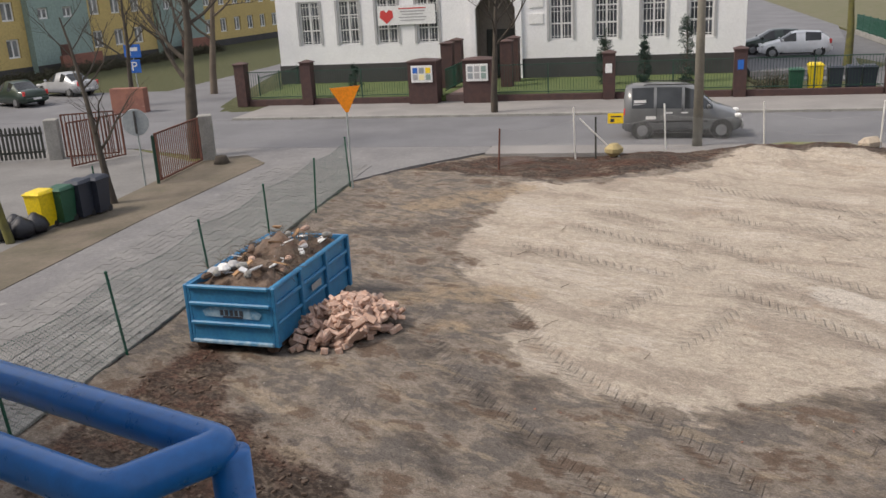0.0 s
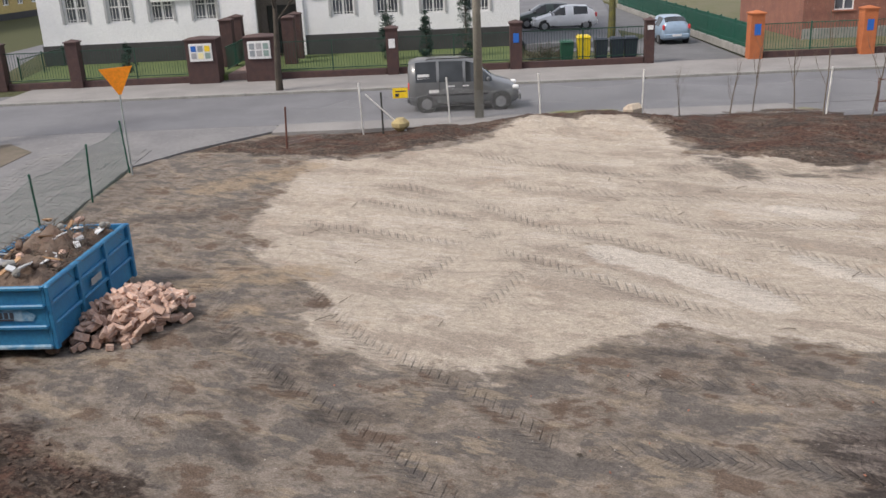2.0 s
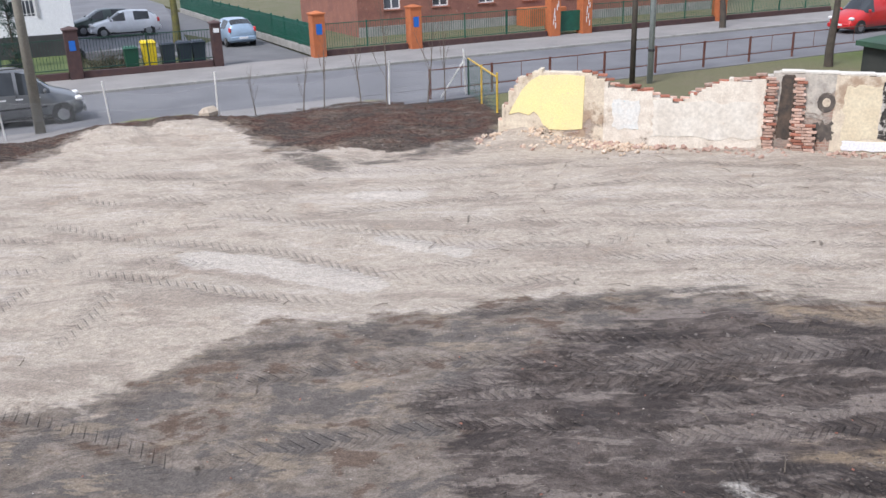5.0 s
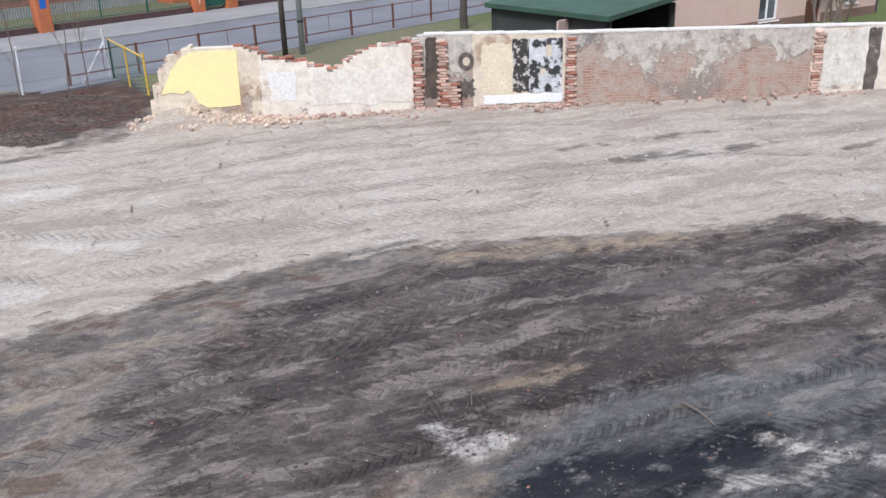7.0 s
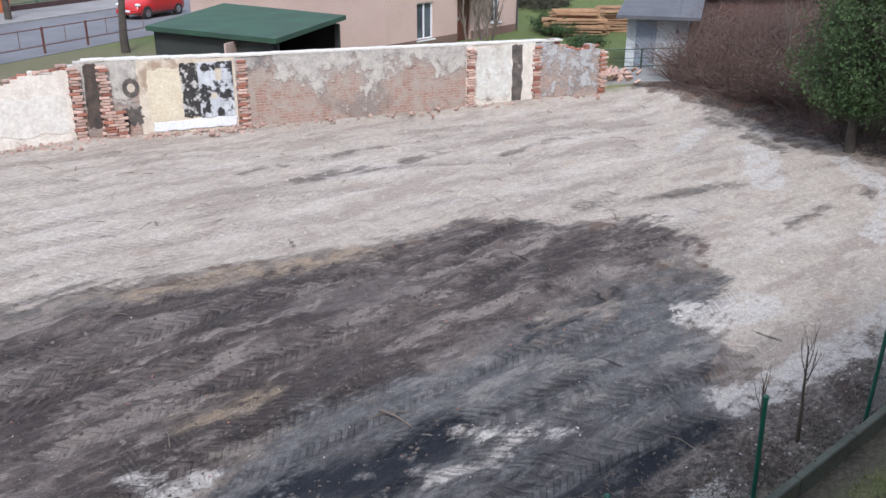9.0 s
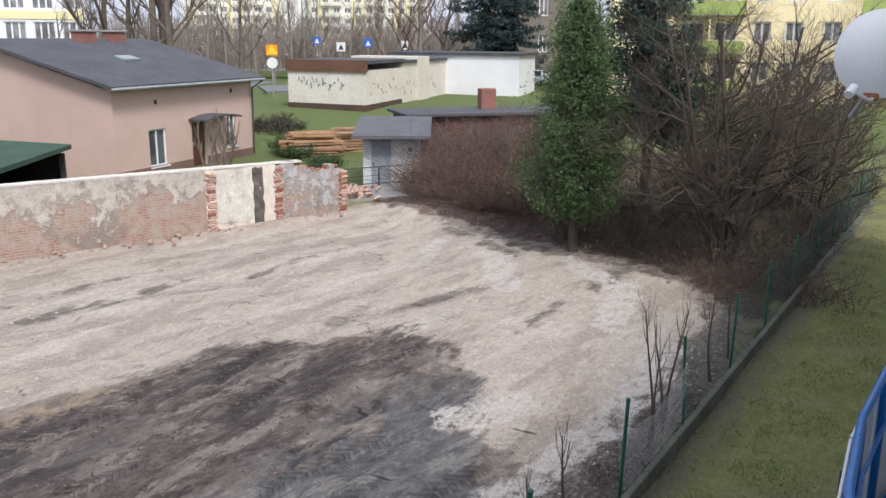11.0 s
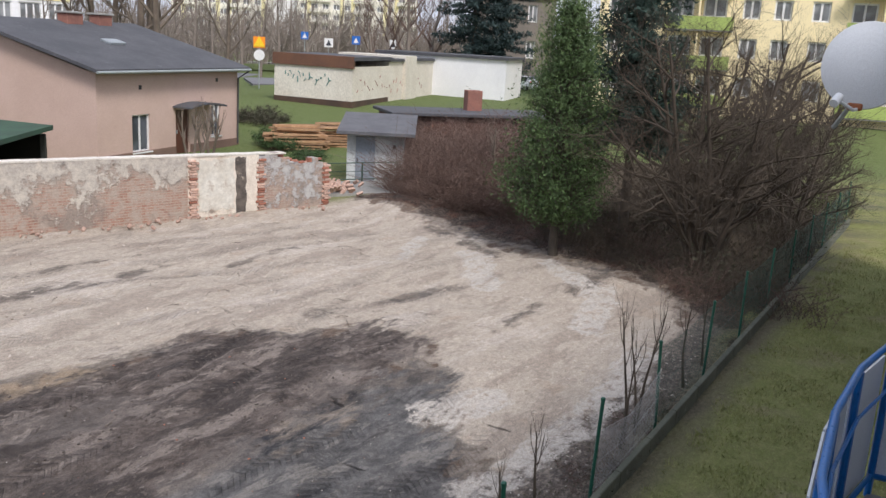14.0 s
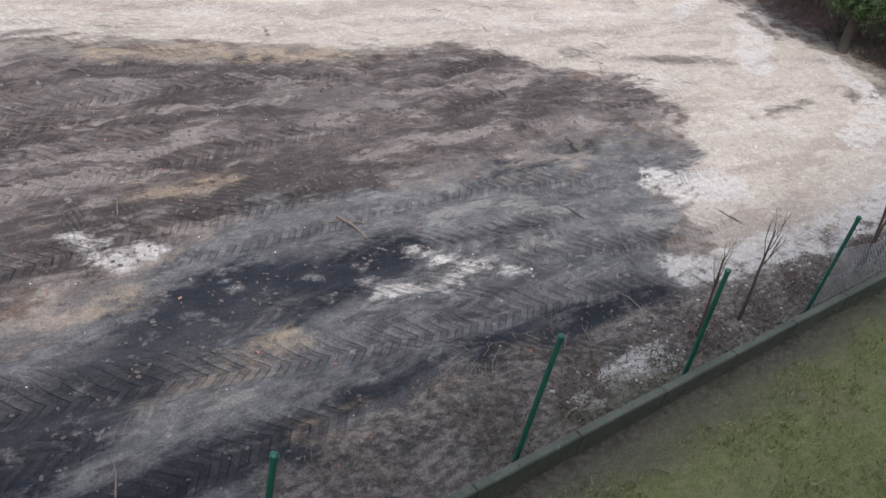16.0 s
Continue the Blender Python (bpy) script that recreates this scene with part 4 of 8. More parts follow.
def bar_panel(u0, u1, h=1.35, z=0.35, v=0.0, material=None, name="bar_fence", label="dark green welded bar fence panel", gap=0.13):
    ob = thing(name, spot(at_road(u0, v, 0.1), ROAD_TURN), label, "fence", "street bar fences")
    ln = u1 - u0
    m = Mesh()
    m.box((ln / 2, 0, z + 0.08), (ln, 0.035, 0.04)).box((ln / 2, 0, z + h), (ln, 0.035, 0.04))
    for k in range(int(ln / gap)):
        m.box(((k + 0.5) * gap, 0, z + h / 2 + 0.04), (0.016, 0.016, h - 0.09))
    tagged(part("infill", m, material or M_green_fence, ob), kind="stuff")
    posts = max(1, round(ln / 2.5))
    for k in range(1, posts):
        part("post", Mesh().box((ln * k / posts, 0, (z + h) / 2 + 0.03), (0.06, 0.06, z + h + 0.06)), material or M_green_fence, ob)
    part("base_wall", Mesh().box((ln / 2, 0, 0.13), (ln, 0.22, 0.36), 0, 0.015), M_pillar, ob, "low dark base wall")
    return ob


for u in (-10.4, -6.8, 8.1, 13.85):
    pillar(u, 0.55, 2.1)
pillar(20.05, 0.42, 1.95)
for u, poster in ((-0.7, 0), (2.0, 1)):
    ob = pillar(u, 1.42, 2.0, "notice_pillar", label="broad brown clinker pillar carrying a glazed notice board")
    board = part("notice_board", Mesh().box((0, -0.60, 1.45), (1.05, 0.06, 0.8), 0, 0.01), M_sign_white, ob, "white glazed notice board")
    random.seed(5 + poster)
    for k in range(6):
        x, z = -0.32 + 0.32 * (k % 3), 1.62 - 0.32 * (k // 3)
        part("poster", Mesh().box((x, -0.637, z), (0.24, 0.01, 0.26)), [M_sign_blue, M_sign_grey, M_sign_yellow, M_frame_grey, M_pale_yellow, M_teal][(k * (poster + 1) + poster) % 6], board)
for u0, u1 in ((-10.1, -7.1), (-6.5, -1.45), (2.75, 7.8), (8.4, 13.55), (14.15, 19.8)):
    bar_panel(u0, u1)
# fences beside the entrance path, running to the house
for u0 in (0.15, 1.45):
    ob = thing("path_fence", spot(at_road(u0, 0.6, 0.1), ROAD_TURN + math.pi / 2), "green bar fence beside the entrance path", "fence panel", "path fences")
    m = Mesh().box((2.6, 0, 1.5), (5.2, 0.04, 0.05)).box((2.6, 0, 0.5), (5.2, 0.04, 0.05))
    for k in range(40):
        m.box((0.07 + k * 0.13, 0, 1.0), (0.016, 0.016, 1.0))
    tagged(part("infill", m, M_green_metal, ob), kind="stuff")
for u in (-0.35, 2.75):
    for v in (3.4, 5.6):
        pillar(u, 0.6, 2.3, "path_pillar", v=v, label="dark clinker pillar beside the entrance", base=0.35)
bp = thing("pillar_notice", spot(at_road(8.1, -0.29, 1.55), ROAD_TURN), "small white paper notice on a pillar", "notice")
part("sheet", Mesh().box((0, 0, 0), (0.3, 0.012, 0.42)), M_sign_white, bp)
for u, v, z in ((13.85, -0.285, 1.55),):
    bq = thing("pillar_sign", spot(at_road(u, v, z), ROAD_TURN), "small blue mark painted on a pillar", "sign")
    part("plate", Mesh().box((0, 0, 0), (0.26, 0.012, 0.42), 0.0), M_sign_blue, bq)
bq = thing("pillar_sign", spot(at_road(20.05, -0.225, 1.75), ROAD_TURN), "small white plate on a pillar", "sign")
part("plate", Mesh().box((0, 0, 0), (0.26, 0.012, 0.2), 0.0), M_sign_white, bq)
# orange pillars of the next property
for u in (24.95, 30.1, 38.5, 40.6, 50.5):
    ob = pillar(u, 0.62, 2.05, "orange_pillar", M_orange, M_orange, label="orange clinker gate pillar with sprayed marks")
    if u < 31:
        part("sprayed_mark", Mesh().box((0, -0.315, 1.35), (0.3, 0.012, 0.5), 0.05), M_sign_blue, ob, "blue sprayed patch")
    elif u < 45:
        scrawl = Mesh()
        random.seed(int(u))
        for k in range(7):
            a = random.uniform(-0.9, 0.9)
            scrawl.box((random.uniform(-0.17, 0.17), -0.316, 0.6 + k * 0.19), (0.045, 0.012, 0.3), 0, 0, Matrix.Rotation(0, 4, "Y"))
        part("sprayed_mark", scrawl, M_sign_white, ob, "white sprayed scrawl")
for u0, u1 in ((25.35, 29.7), (30.5, 38.1), (41.0, 50.1), (50.9, 60)):
    bar_panel(u0, u1, 1.25, 0.3, material=M_green_metal, label="bright green bar fence panel")
part("gate_leaf", Mesh().box((0, 0, 0.75), (1.5, 0.04, 1.1)), M_green_metal, thing("green_gate", spot(at_road(39.55, 0, 0.1), ROAD_TURN), "low green sheet gate between orange pillars", "gate"))
# green slatted fence running up the driveway
for k in range(14):
    ob = thing("drive_fence", spot(at_road(24.95, 0.6 + k * 2.4, 0.12), ROAD_TURN + math.pi / 2), "green slatted fence panel along the driveway", "fence panel", "driveway fence panels")
    m = Mesh().box((1.2, 0, 0.55), (2.4, 0.03, 0.05)).box((1.2, 0, 1.35), (2.4, 0.03, 0.05))
    for j in range(17):
        m.box((0.07 + j * 0.141, 0.0, 0.95), (0.085, 0.02, 1.15))
    tagged(part("infill", m, M_green_metal, ob), kind="stuff")
    part("post", Mesh().box((0, 0, 0.8), (0.08, 0.08, 1.6)), M_green_metal, ob)
    part("base_wall", Mesh().box((1.2, 0, 0.16), (2.4, 0.2, 0.34)), M_concrete, ob)

# ---- red brick house behind the orange pillars ----
M_brick_far = mat("old_brickwork", (0.29, 0.13, 0.095), (0.22, 0.10, 0.08), 0.93, big=1.2, fine=14, wear=(0.38, 0.24, 0.2), wear_at=(0.58, 0.72), bump=0.5)
bh = thing("brick_house", spot(at_road(29.5, 6.2, 0.1), ROAD_TURN), "old red brick house with white windows", "house")
bholes = [(1.6 + 3.1 * k, 2.65 + 3.1 * k, 1.5, 3.2) for k in range(7)]
part("wall", wall_with_holes(26, 6.5, 0.4, bholes), M_brick_far, bh)
part("side_wall", Mesh().box((0.2, 5.4, 3.25), (0.4, 10, 6.5)), M_brick_far, bh)
part("roof", Mesh().prism([(-0.4, 6.5), (26.4, 6.5), (25, 9), (1, 9)], 11, Matrix.Translation((0, -0.4, 0))), M_felt, bh)
for k, (x0, x1, z0, z1) in enumerate(bholes):
    add_window(bh, Matrix.Translation(((x0 + x1) / 2, 0.12, z0)), x1 - x0, z1 - z0, 1, 1, M_frame_white, M_brick)
part("porch", Mesh().box((11.6, -1.0, 0.55), (2.6, 1.6, 1.1), 0, 0.03), M_orange, bh, "orange brick porch steps")
part("plinth", Mesh().box((13, -0.04, 0.3), (26, 0.1, 0.6)), M_concrete, bh)

# ---- ruined boundary wall on the east ----
WA, WB = Vector((17.7, 17.9, 0)), Vector((29.8, -2.2, 0))
WD = (WB - WA).normalized()
WALL_LEN = (WB - WA).length
WALL_M = Matrix.Translation(WA) @ Matrix.Rotation(math.atan2(WD.y, WD.x), 4, "Z")
# the face towards the yard looks along -y of this frame turned about: x runs along the wall, +y away from the yard
TOP = [(0.0, 0.35), (0.25, 0.85), (0.5, 1.45), (0.8, 1.8), (1.15, 1.98), (2.5, 1.97), (2.95, 1.84), (3.2, 1.64), (3.8, 1.55), (4.4, 1.4), (5.05, 1.22), (5.3, 1.42), (5.7, 1.6), (6.1, 1.78), (6.7, 1.86), (7.15, 1.9), (7.45, 2.06),
       (11.4, 1.96), (18.5, 1.87), (21.4, 1.82), (21.75, 1.66), (22.3, 1.5), (22.6, 1.46), (23.0, 1.6), (23.25, 1.5), (23.45, 1.0)]


def wall_top(s):
    for (a, za), (b, zb) in zip(TOP, TOP[1:]):
        if a <= s <= b:
            return za + (zb - za) * (s - a) / (b - a)
    return 0.6


def plaster(name, a, b, brick_lo, brick_hi, stain=(0.16, 0.15, 0.14), stain_at=(0.6, 0.75), low=0.0, spread=(0.5, 0.6)):
    """Worn plaster through which the coursed bricks show."""
    m, t, s = nodes_of(name)
    co = t.nodes.new("ShaderNodeTexCoord").outputs["Object"]
    swap = t.nodes.new("ShaderNodeMapping")
    swap.inputs["Rotation"].default_value = (radians(90), 0, 0)
    t.links.new(co, swap.inputs[0])
    bk = t.nodes.new("ShaderNodeTexBrick")
    bk.inputs["Scale"].default_value, bk.inputs["Mortar Size"].default_value = 1.0, 0.009
    bk.inputs["Brick Width"].default_value, bk.inputs["Row Height"].default_value = 0.26, 0.078
    bk.inputs["Color1"].default_value, bk.inputs["Color2"].default_value, bk.inputs["Mortar"].default_value = (0.29, 0.14, 0.095, 1), (0.38, 0.22, 0.165, 1), (0.44, 0.38, 0.32, 1)
    t.links.new(swap.outputs[0], bk.inputs[0])
    n1, n2, n3 = noise_node(t, 0.7, 7, 0.66, co), noise_node(t, 3.2, 8, 0.7, co), noise_node(t, 20, 6, 0.7, co)
    col = blend(t, ramp(t, n2, 0.35, 0.65), a, b)
    col = blend(t, ramp(t, n1, *stain_at), col, stain)
    sep = t.nodes.new("ShaderNodeSeparateXYZ")
    t.links.new(co, sep.inputs[0])
    level = calc(t, "SUBTRACT", calc(t, "ADD", calc(t, "MULTIPLY", n1, spread[0]), calc(t, "MULTIPLY", n2, spread[1])), calc(t, "MULTIPLY", sep.outputs[2], low))
    bare = ramp(t, level, brick_lo, brick_hi)
    dusty = blend(t, ramp(t, n2, 0.38, 0.6), bk.outputs["Color"], (0.40, 0.33, 0.275))
    dusty = blend(t, calc(t, "MULTIPLY", ramp(t, n1, 0.5, 0.4), 0.6), dusty, (0.2, 0.17, 0.15))
    col = blend(t, bare, col, dusty)
    col = blend(t, 1.0, col, blend(t, ramp(t, n3, 0.25, 0.75), (0.82, 0.82, 0.82), (1.12, 1.12, 1.12)), "MULTIPLY")
    t.links.new(col, s.inputs["Base Color"])
    s.inputs["Roughness"].default_value = 0.95
    h = calc(t, "ADD", calc(t, "MULTIPLY", n3, 0.006), calc(t, "MULTIPLY", bare, calc(t, "MULTIPLY", bk.outputs["Fac"], -0.012)))
    bump_to(t, s, calc(t, "SUBTRACT", h, calc(t, "MULTIPLY", bare, 0.012)), 1.0, 1.0)
    return m


M_ruin_white = plaster("peeling_white_plaster", (0.74, 0.68, 0.59), (0.60, 0.53, 0.45), 0.60, 0.66, (0.42, 0.33, 0.25), (0.55, 0.66), 0.06)
M_ruin_grey = plaster("weathered_wall", (0.53, 0.485, 0.42), (0.34, 0.31, 0.28), 0.56, 0.70, (0.19, 0.175, 0.165), (0.53, 0.62), 0.2, (1.0, 0.75))
M_ruin_cream = plaster("cream_plaster", (0.68, 0.60, 0.47), (0.54, 0.45, 0.35), 0.56, 0.62, (0.38, 0.28, 0.20), (0.53, 0.63), 0.06)
M_ruin_end = plaster("blue_grey_plaster", (0.46, 0.45, 0.43), (0.33, 0.32, 0.32), 0.46, 0.54, (0.2, 0.2, 0.2), (0.56, 0.7), 0.05)
ruin = thing("ruined_wall", WALL_M, "ruined plastered brick boundary wall with a broken top", "wall")
random.seed(4)


def wall_piece(s0, s1, material, name, label=""):
    """A length of the wall with a stepped, broken top in courses."""
    out = [(s0, -0.3), (s1, -0.3)]
    step, s = 0.13, s1
    flat = s0 > 7 and s1 < 21.5
    tops = []
    while s > s0 + 0.02:
        z = wall_top(s - 0.001) + (random.uniform(-0.012, 0.012) if flat else random.uniform(-0.06, 0.03))
        z = z if flat else round(z / 0.078) * 0.078
        n = max(s0, s - step * random.uniform(0.7, 1.6))
        tops += [(s, z), (n, z)]
        s = n
    return part(name, Mesh().prism(out + tops, 0.36), material, ruin, label)


wall_piece(0.0, 3.0, M_ruin_cream, "wall_section", "section with yellow painted plaster")
wall_piece(3.0, 7.15, M_ruin_white, "wall_section", "whitewashed section with a broken top")
wall_piece(7.15, 8.8, M_ruin_grey, "wall_section", "section with bare brick piers")
wall_piece(8.8, 11.35, M_ruin_cream, "wall_section", "section with peeling cream paint")
wall_piece(11.35, 18.35, M_ruin_grey, "wall_section", "weathered section with brick showing through")
wall_piece(18.35, 20.75, M_ruin_white, "wall_section", "whitewashed section")
wall_piece(20.75, 23.45, M_ruin_end, "wall_section", "broken end section")
M_yellow_plaster = mat("yellow_plaster", (0.82, 0.70, 0.33), (0.78, 0.66, 0.34), 0.9, big=1.5, fine=40, wear=(0.62, 0.52, 0.36), wear_at=(0.60, 0.66), bump=0.2, local=True)


M_soot = mat("soot_stain", (0.15, 0.125, 0.105), (0.07, 0.06, 0.055), 0.93, big=4, fine=12, wear=(0.4, 0.34, 0.28), wear_at=(0.56, 0.66), local=True)


def patch(outline, material, name, d=0.015, label=""):
    return part(name, Mesh().prism(outline, d, Matrix.Translation((0, -d, 0))), material, ruin, label)


def ragged(x0, x1, z0, z1, amp=0.05, seed=0, n=9):
    random.seed(seed)
    r = lambda: random.uniform(-amp, amp)
    out = [(x0 + (x1 - x0) * i / n, z0 + r()) for i in range(n)] + [(x1 + r(), z0 + (z1 - z0) * i / n) for i in range(n)]
    out += [(x1 - (x1 - x0) * i / n, z1 + r()) for i in range(n)] + [(x0 + r(), z1 - (z1 - z0) * i / n) for i in range(n)]
    return out


patch([(0.32, 0.75), (0.6, 0.82), (0.9, 0.75), (1.05, 0.86), (1.2, 0.72), (1.3, 0.5), (1.5, 0.36), (2.0, 0.36), (2.42, 0.4), (2.44, 1.1), (2.46, 1.86), (1.9, 1.9), (1.2, 1.86), (0.95, 1.72), (0.7, 1.45), (0.5, 1.1)], M_yellow_plaster, "yellow_panel", 0.02, "bright yellow painted plaster")
patch(ragged(3.25, 3.95, 0.45, 1.25, 0.04, 2), mat("pale_blue_paint", (0.66, 0.67, 0.65), (0.68, 0.65, 0.60), 0.9, big=2.5, wear=(0.30, 0.55, 0.66), wear_at=(0.60, 0.66), local=True), "blue_patch", 0.012, "pale blue paint patch")
patch(ragged(4.3, 7.0, 0.3, 1.25, 0.07, 3), mat("chalky_plaster", (0.70, 0.66, 0.59), (0.60, 0.55, 0.48), 0.93, big=1.8, fine=9, wear=(0.5, 0.36, 0.26), wear_at=(0.62, 0.72), local=True), "plaster_panel", 0.012)
patch(ragged(9.05, 9.9, 0.4, 1.75, 0.05, 4), mat("cream_paint", (0.68, 0.60, 0.44), (0.62, 0.53, 0.38), 0.9, big=2, wear=(0.40, 0.33, 0.27), wear_at=(0.62, 0.7), local=True), "cream_panel", 0.012)
M_tile = mat("soot_and_white_tile", (0.60, 0.61, 0.62), (0.48, 0.49, 0.50), 0.5, big=2.2, fine=7, wear=(0.035, 0.035, 0.035), wear_at=(0.50, 0.54), bump=0.1, local=True)
for i in range(6):
    for j in range(9):
        random.seed(i * 20 + j)
        x, z = 10.35 + i * 0.155, 0.38 + j * 0.165
        if random.random() < 0.08 and j > 2:
            continue
        part("wall_tile", Mesh().box((x + 0.077, -0.012, z + 0.08), (0.15, 0.024, 0.16)), M_tile, ruin)
patch(ragged(9.9, 10.36, 0.42, 1.86, 0.03, 6), mat("soot_black", (0.05, 0.045, 0.04), (0.03, 0.028, 0.026), 0.9, big=3, fine=10, wear=(0.5, 0.47, 0.43), wear_at=(0.5, 0.55), local=True), "soot_panel", 0.014, "sooty black panel")
patch(ragged(9.1, 11.3, 0.12, 0.36, 0.03, 7), M_plaster_white, "white_skirting", 0.03, "white tiled skirting")
patch(ragged(8.35, 8.85, 0.35, 0.8, 0.07, 8), M_soot, "soot_patch", 0.01, "soot stain")
patch([(8.62 + 0.22 * math.cos(a * 0.524), 1.32 + 0.26 * math.sin(a * 0.524)) for a in range(12)], M_soot, "flue_ring", 0.012, "soot ring of a stove pipe")
patch([(8.62 + 0.1 * math.cos(a * 0.524), 1.32 + 0.12 * math.sin(a * 0.524)) for a in range(12)], M_ruin_cream, "flue_plug", 0.02)
patch(ragged(18.7, 19.9, 0.2, 1.75, 0.05, 9), mat("flaking_whitewash", (0.66, 0.64, 0.58), (0.52, 0.48, 0.41), 0.93, big=1.6, fine=8, wear=(0.42, 0.36, 0.30), wear_at=(0.54, 0.66), local=True), "white_panel", 0.012, "whitewashed panel")
patch(ragged(19.95, 20.3, 0.05, 1.78, 0.03, 10), M_soot, "soot_strip", 0.012, "black soot strip")
patch(ragged(7.5, 7.84, 0.35, 1.98, 0.04, 13), mat("black_flue", (0.05, 0.042, 0.038), (0.11, 0.08, 0.06), 0.93, big=5, fine=14, local=True), "flue_soot", 0.008, "sooty chimney flue")
coping = Mesh()
random.seed(9)
s = 7.5
while s < 21.3:
    n = s + random.uniform(0.25, 0.9)
    coping.box(((s + n) / 2, 0.18, wall_top(s) + 0.015), (n - s - 0.01, 0.40 + random.uniform(-0.03, 0.02), 0.045), random.uniform(-0.02, 0.02))
    s = n
part("coping", coping, mat("mortar_coping", (0.68, 0.64, 0.58), (0.56, 0.52, 0.46), 0.93, big=2, fine=14), ruin, "pale mortar coping")
BRICK_DATA = [fixed(Mesh().box((0, 0, 0), (0.25, 0.12, 0.066), 0, 0.008).data("brick", m_)) for m_ in (M_brick, M_brick_pale)]


def brick(parent, m, kind=1):
    ob = part("brick", BRICK_DATA[kind], None, parent)
    ob.matrix_local = m
    return ob


random.seed(12)
# toothed piers of bare brick
for s0, w, courses, out in ((7.18, 0.30, 25, 0.10), (7.85, 0.32, 25, 0.09), (7.9, 0.42, 10, 0.20), (11.4, 0.16, 24, 0.06), (18.4, 0.2, 23, 0.07), (20.72, 0.14, 22, 0.05), (23.2, 0.2, 18, 0.06)):
    for c in range(courses):
        z = 0.03 + c * 0.078
        if z > wall_top(s0 + w / 2) + 0.02:
            break
        jut = random.uniform(-0.03, 0.03) + (0.045 if c % 2 else -0.02)
        for k in range(max(1, round(w / 0.25))):
            brick(ruin, Matrix.Translation((s0 + 0.1 + k * 0.26 + jut, -out + 0.06 + random.uniform(-0.02, 0.02), z)) @ Matrix.Rotation(random.uniform(-0.06, 0.06), 4, "Z"), random.choice((0, 1, 1)))
# loose courses on the broken top
for s0, s1 in ((0.1, 1.0), (2.5, 7.1), (21.4, 23.4)):
    s = s0
    while s < s1:
        for row in range(random.choice((1, 1, 2))):
            brick(ruin, Matrix.Translation((s + random.uniform(-0.05, 0.05), 0.07 + 0.13 * random.random(), wall_top(s) + 0.02 + row * 0.072)) @ Matrix.Rotation(random.uniform(-0.5, 0.5), 4, "Z"), random.choice((0, 1)))
        s += 0.19
rubble = Mesh()
random.seed(15)
for k in range(420):
    s = random.choice((random.uniform(-0.6, 3.2), random.uniform(2.5, 12), random.uniform(0, 23)))
    y = -abs(random.gauss(0.05, 0.35)) - 0.02
    r = random.uniform(0.02, 0.09)
    m_ = WALL_M @ Matrix.Translation((s, y, r * 0.35 + 0.02)) @ Euler([random.uniform(-1, 1) for _ in range(3)]).to_matrix().to_4x4()
    rubble.box((0, 0, 0), (r * 1.8, r * 1.2, r), 0, r * 0.2, m_)
solid("rubble", rubble, M_brick_pale, "broken brick and plaster rubble at the wall foot", "rubble", kind="stuff")
spill = Mesh()
random.seed(16)
for k in range(520):
    s = max(-0.4, random.gauss(1.1, 0.7)) if k % 3 else random.gauss(3.4, 0.5)
    y = -abs(random.gauss(0.0, 0.38)) - 0.03
    r = random.uniform(0.02, 0.085)
    lift = max(0.0, 0.42 - 0.55 * abs(y)) * max(0.0, 1 - abs(s - 0.9) / 2.2) * random.random()
    m_ = WALL_M @ Matrix.Translation((s, y, r * 0.3 + 0.02 + lift)) @ Euler([random.uniform(-1, 1) for _ in range(3)]).to_matrix().to_4x4()
    spill.box((0, 0, 0), (r * 1.7, r * 1.3, r), 0, r * 0.2, m_)
solid("plaster_rubble", spill, mat("pale_rubble", (0.58, 0.46, 0.35), (0.44, 0.32, 0.23), 0.95, big=5, fine=20, wear=(0.66, 0.6, 0.52), wear_at=(0.55, 0.65)), "pale plaster and mortar rubble spilled from the wall end", "rubble", kind="stuff")

# ---- paving blocks of the lane: the nearest laid one by one ----
lane_blocks = thing("lane_paving", Matrix.Identity(4), "grey concrete blocks laid along the side lane", "paving", kind="structure")
M_block = mat("concrete_block", (0.235, 0.23, 0.225), (0.18, 0.176, 0.176), 0.93, big=1.2, fine=16, vary=0.3)
BLOCK = fixed(Mesh().box((0, 0, 0), (0.235, 0.195, 0.06), 0, 0.012).data("paving_block", M_block))
rest, singles = Mesh(), 0
rng = random.Random(66)
ldir = Vector((0.21, 0.978, 0)).normalized()
lperp = Vector((ldir.y, -ldir.x, 0))
lturn = math.atan2(ldir.y, ldir.x)
for i in range(78):
    for j in range(17):
        q = Vector((-6.35, 10.2, 0)) + ldir * (i * 0.245) - lperp * (0.14 + j * 0.204 + 0.0) + ldir * (0.12 if j % 2 else 0)
        q.z = 0.022 + rng.uniform(-0.004, 0.006)
        m_ = Matrix.Translation(q) @ Matrix.Rotation(lturn + rng.gauss(0, 0.02), 4, "Z") @ Matrix.Rotation(rng.gauss(0, 0.015), 4, "X")
        if j < 9 and i < 32 and singles < 290:
            part("paving_block", BLOCK, None, lane_blocks).matrix_local = m_
            singles += 1
        else:
            rest.box((0, 0, 0), (0.235, 0.195, 0.06), 0, 0, m_)
tagged(part("more_blocks", rest, M_block, lane_blocks, fix=False), kind="stuff")


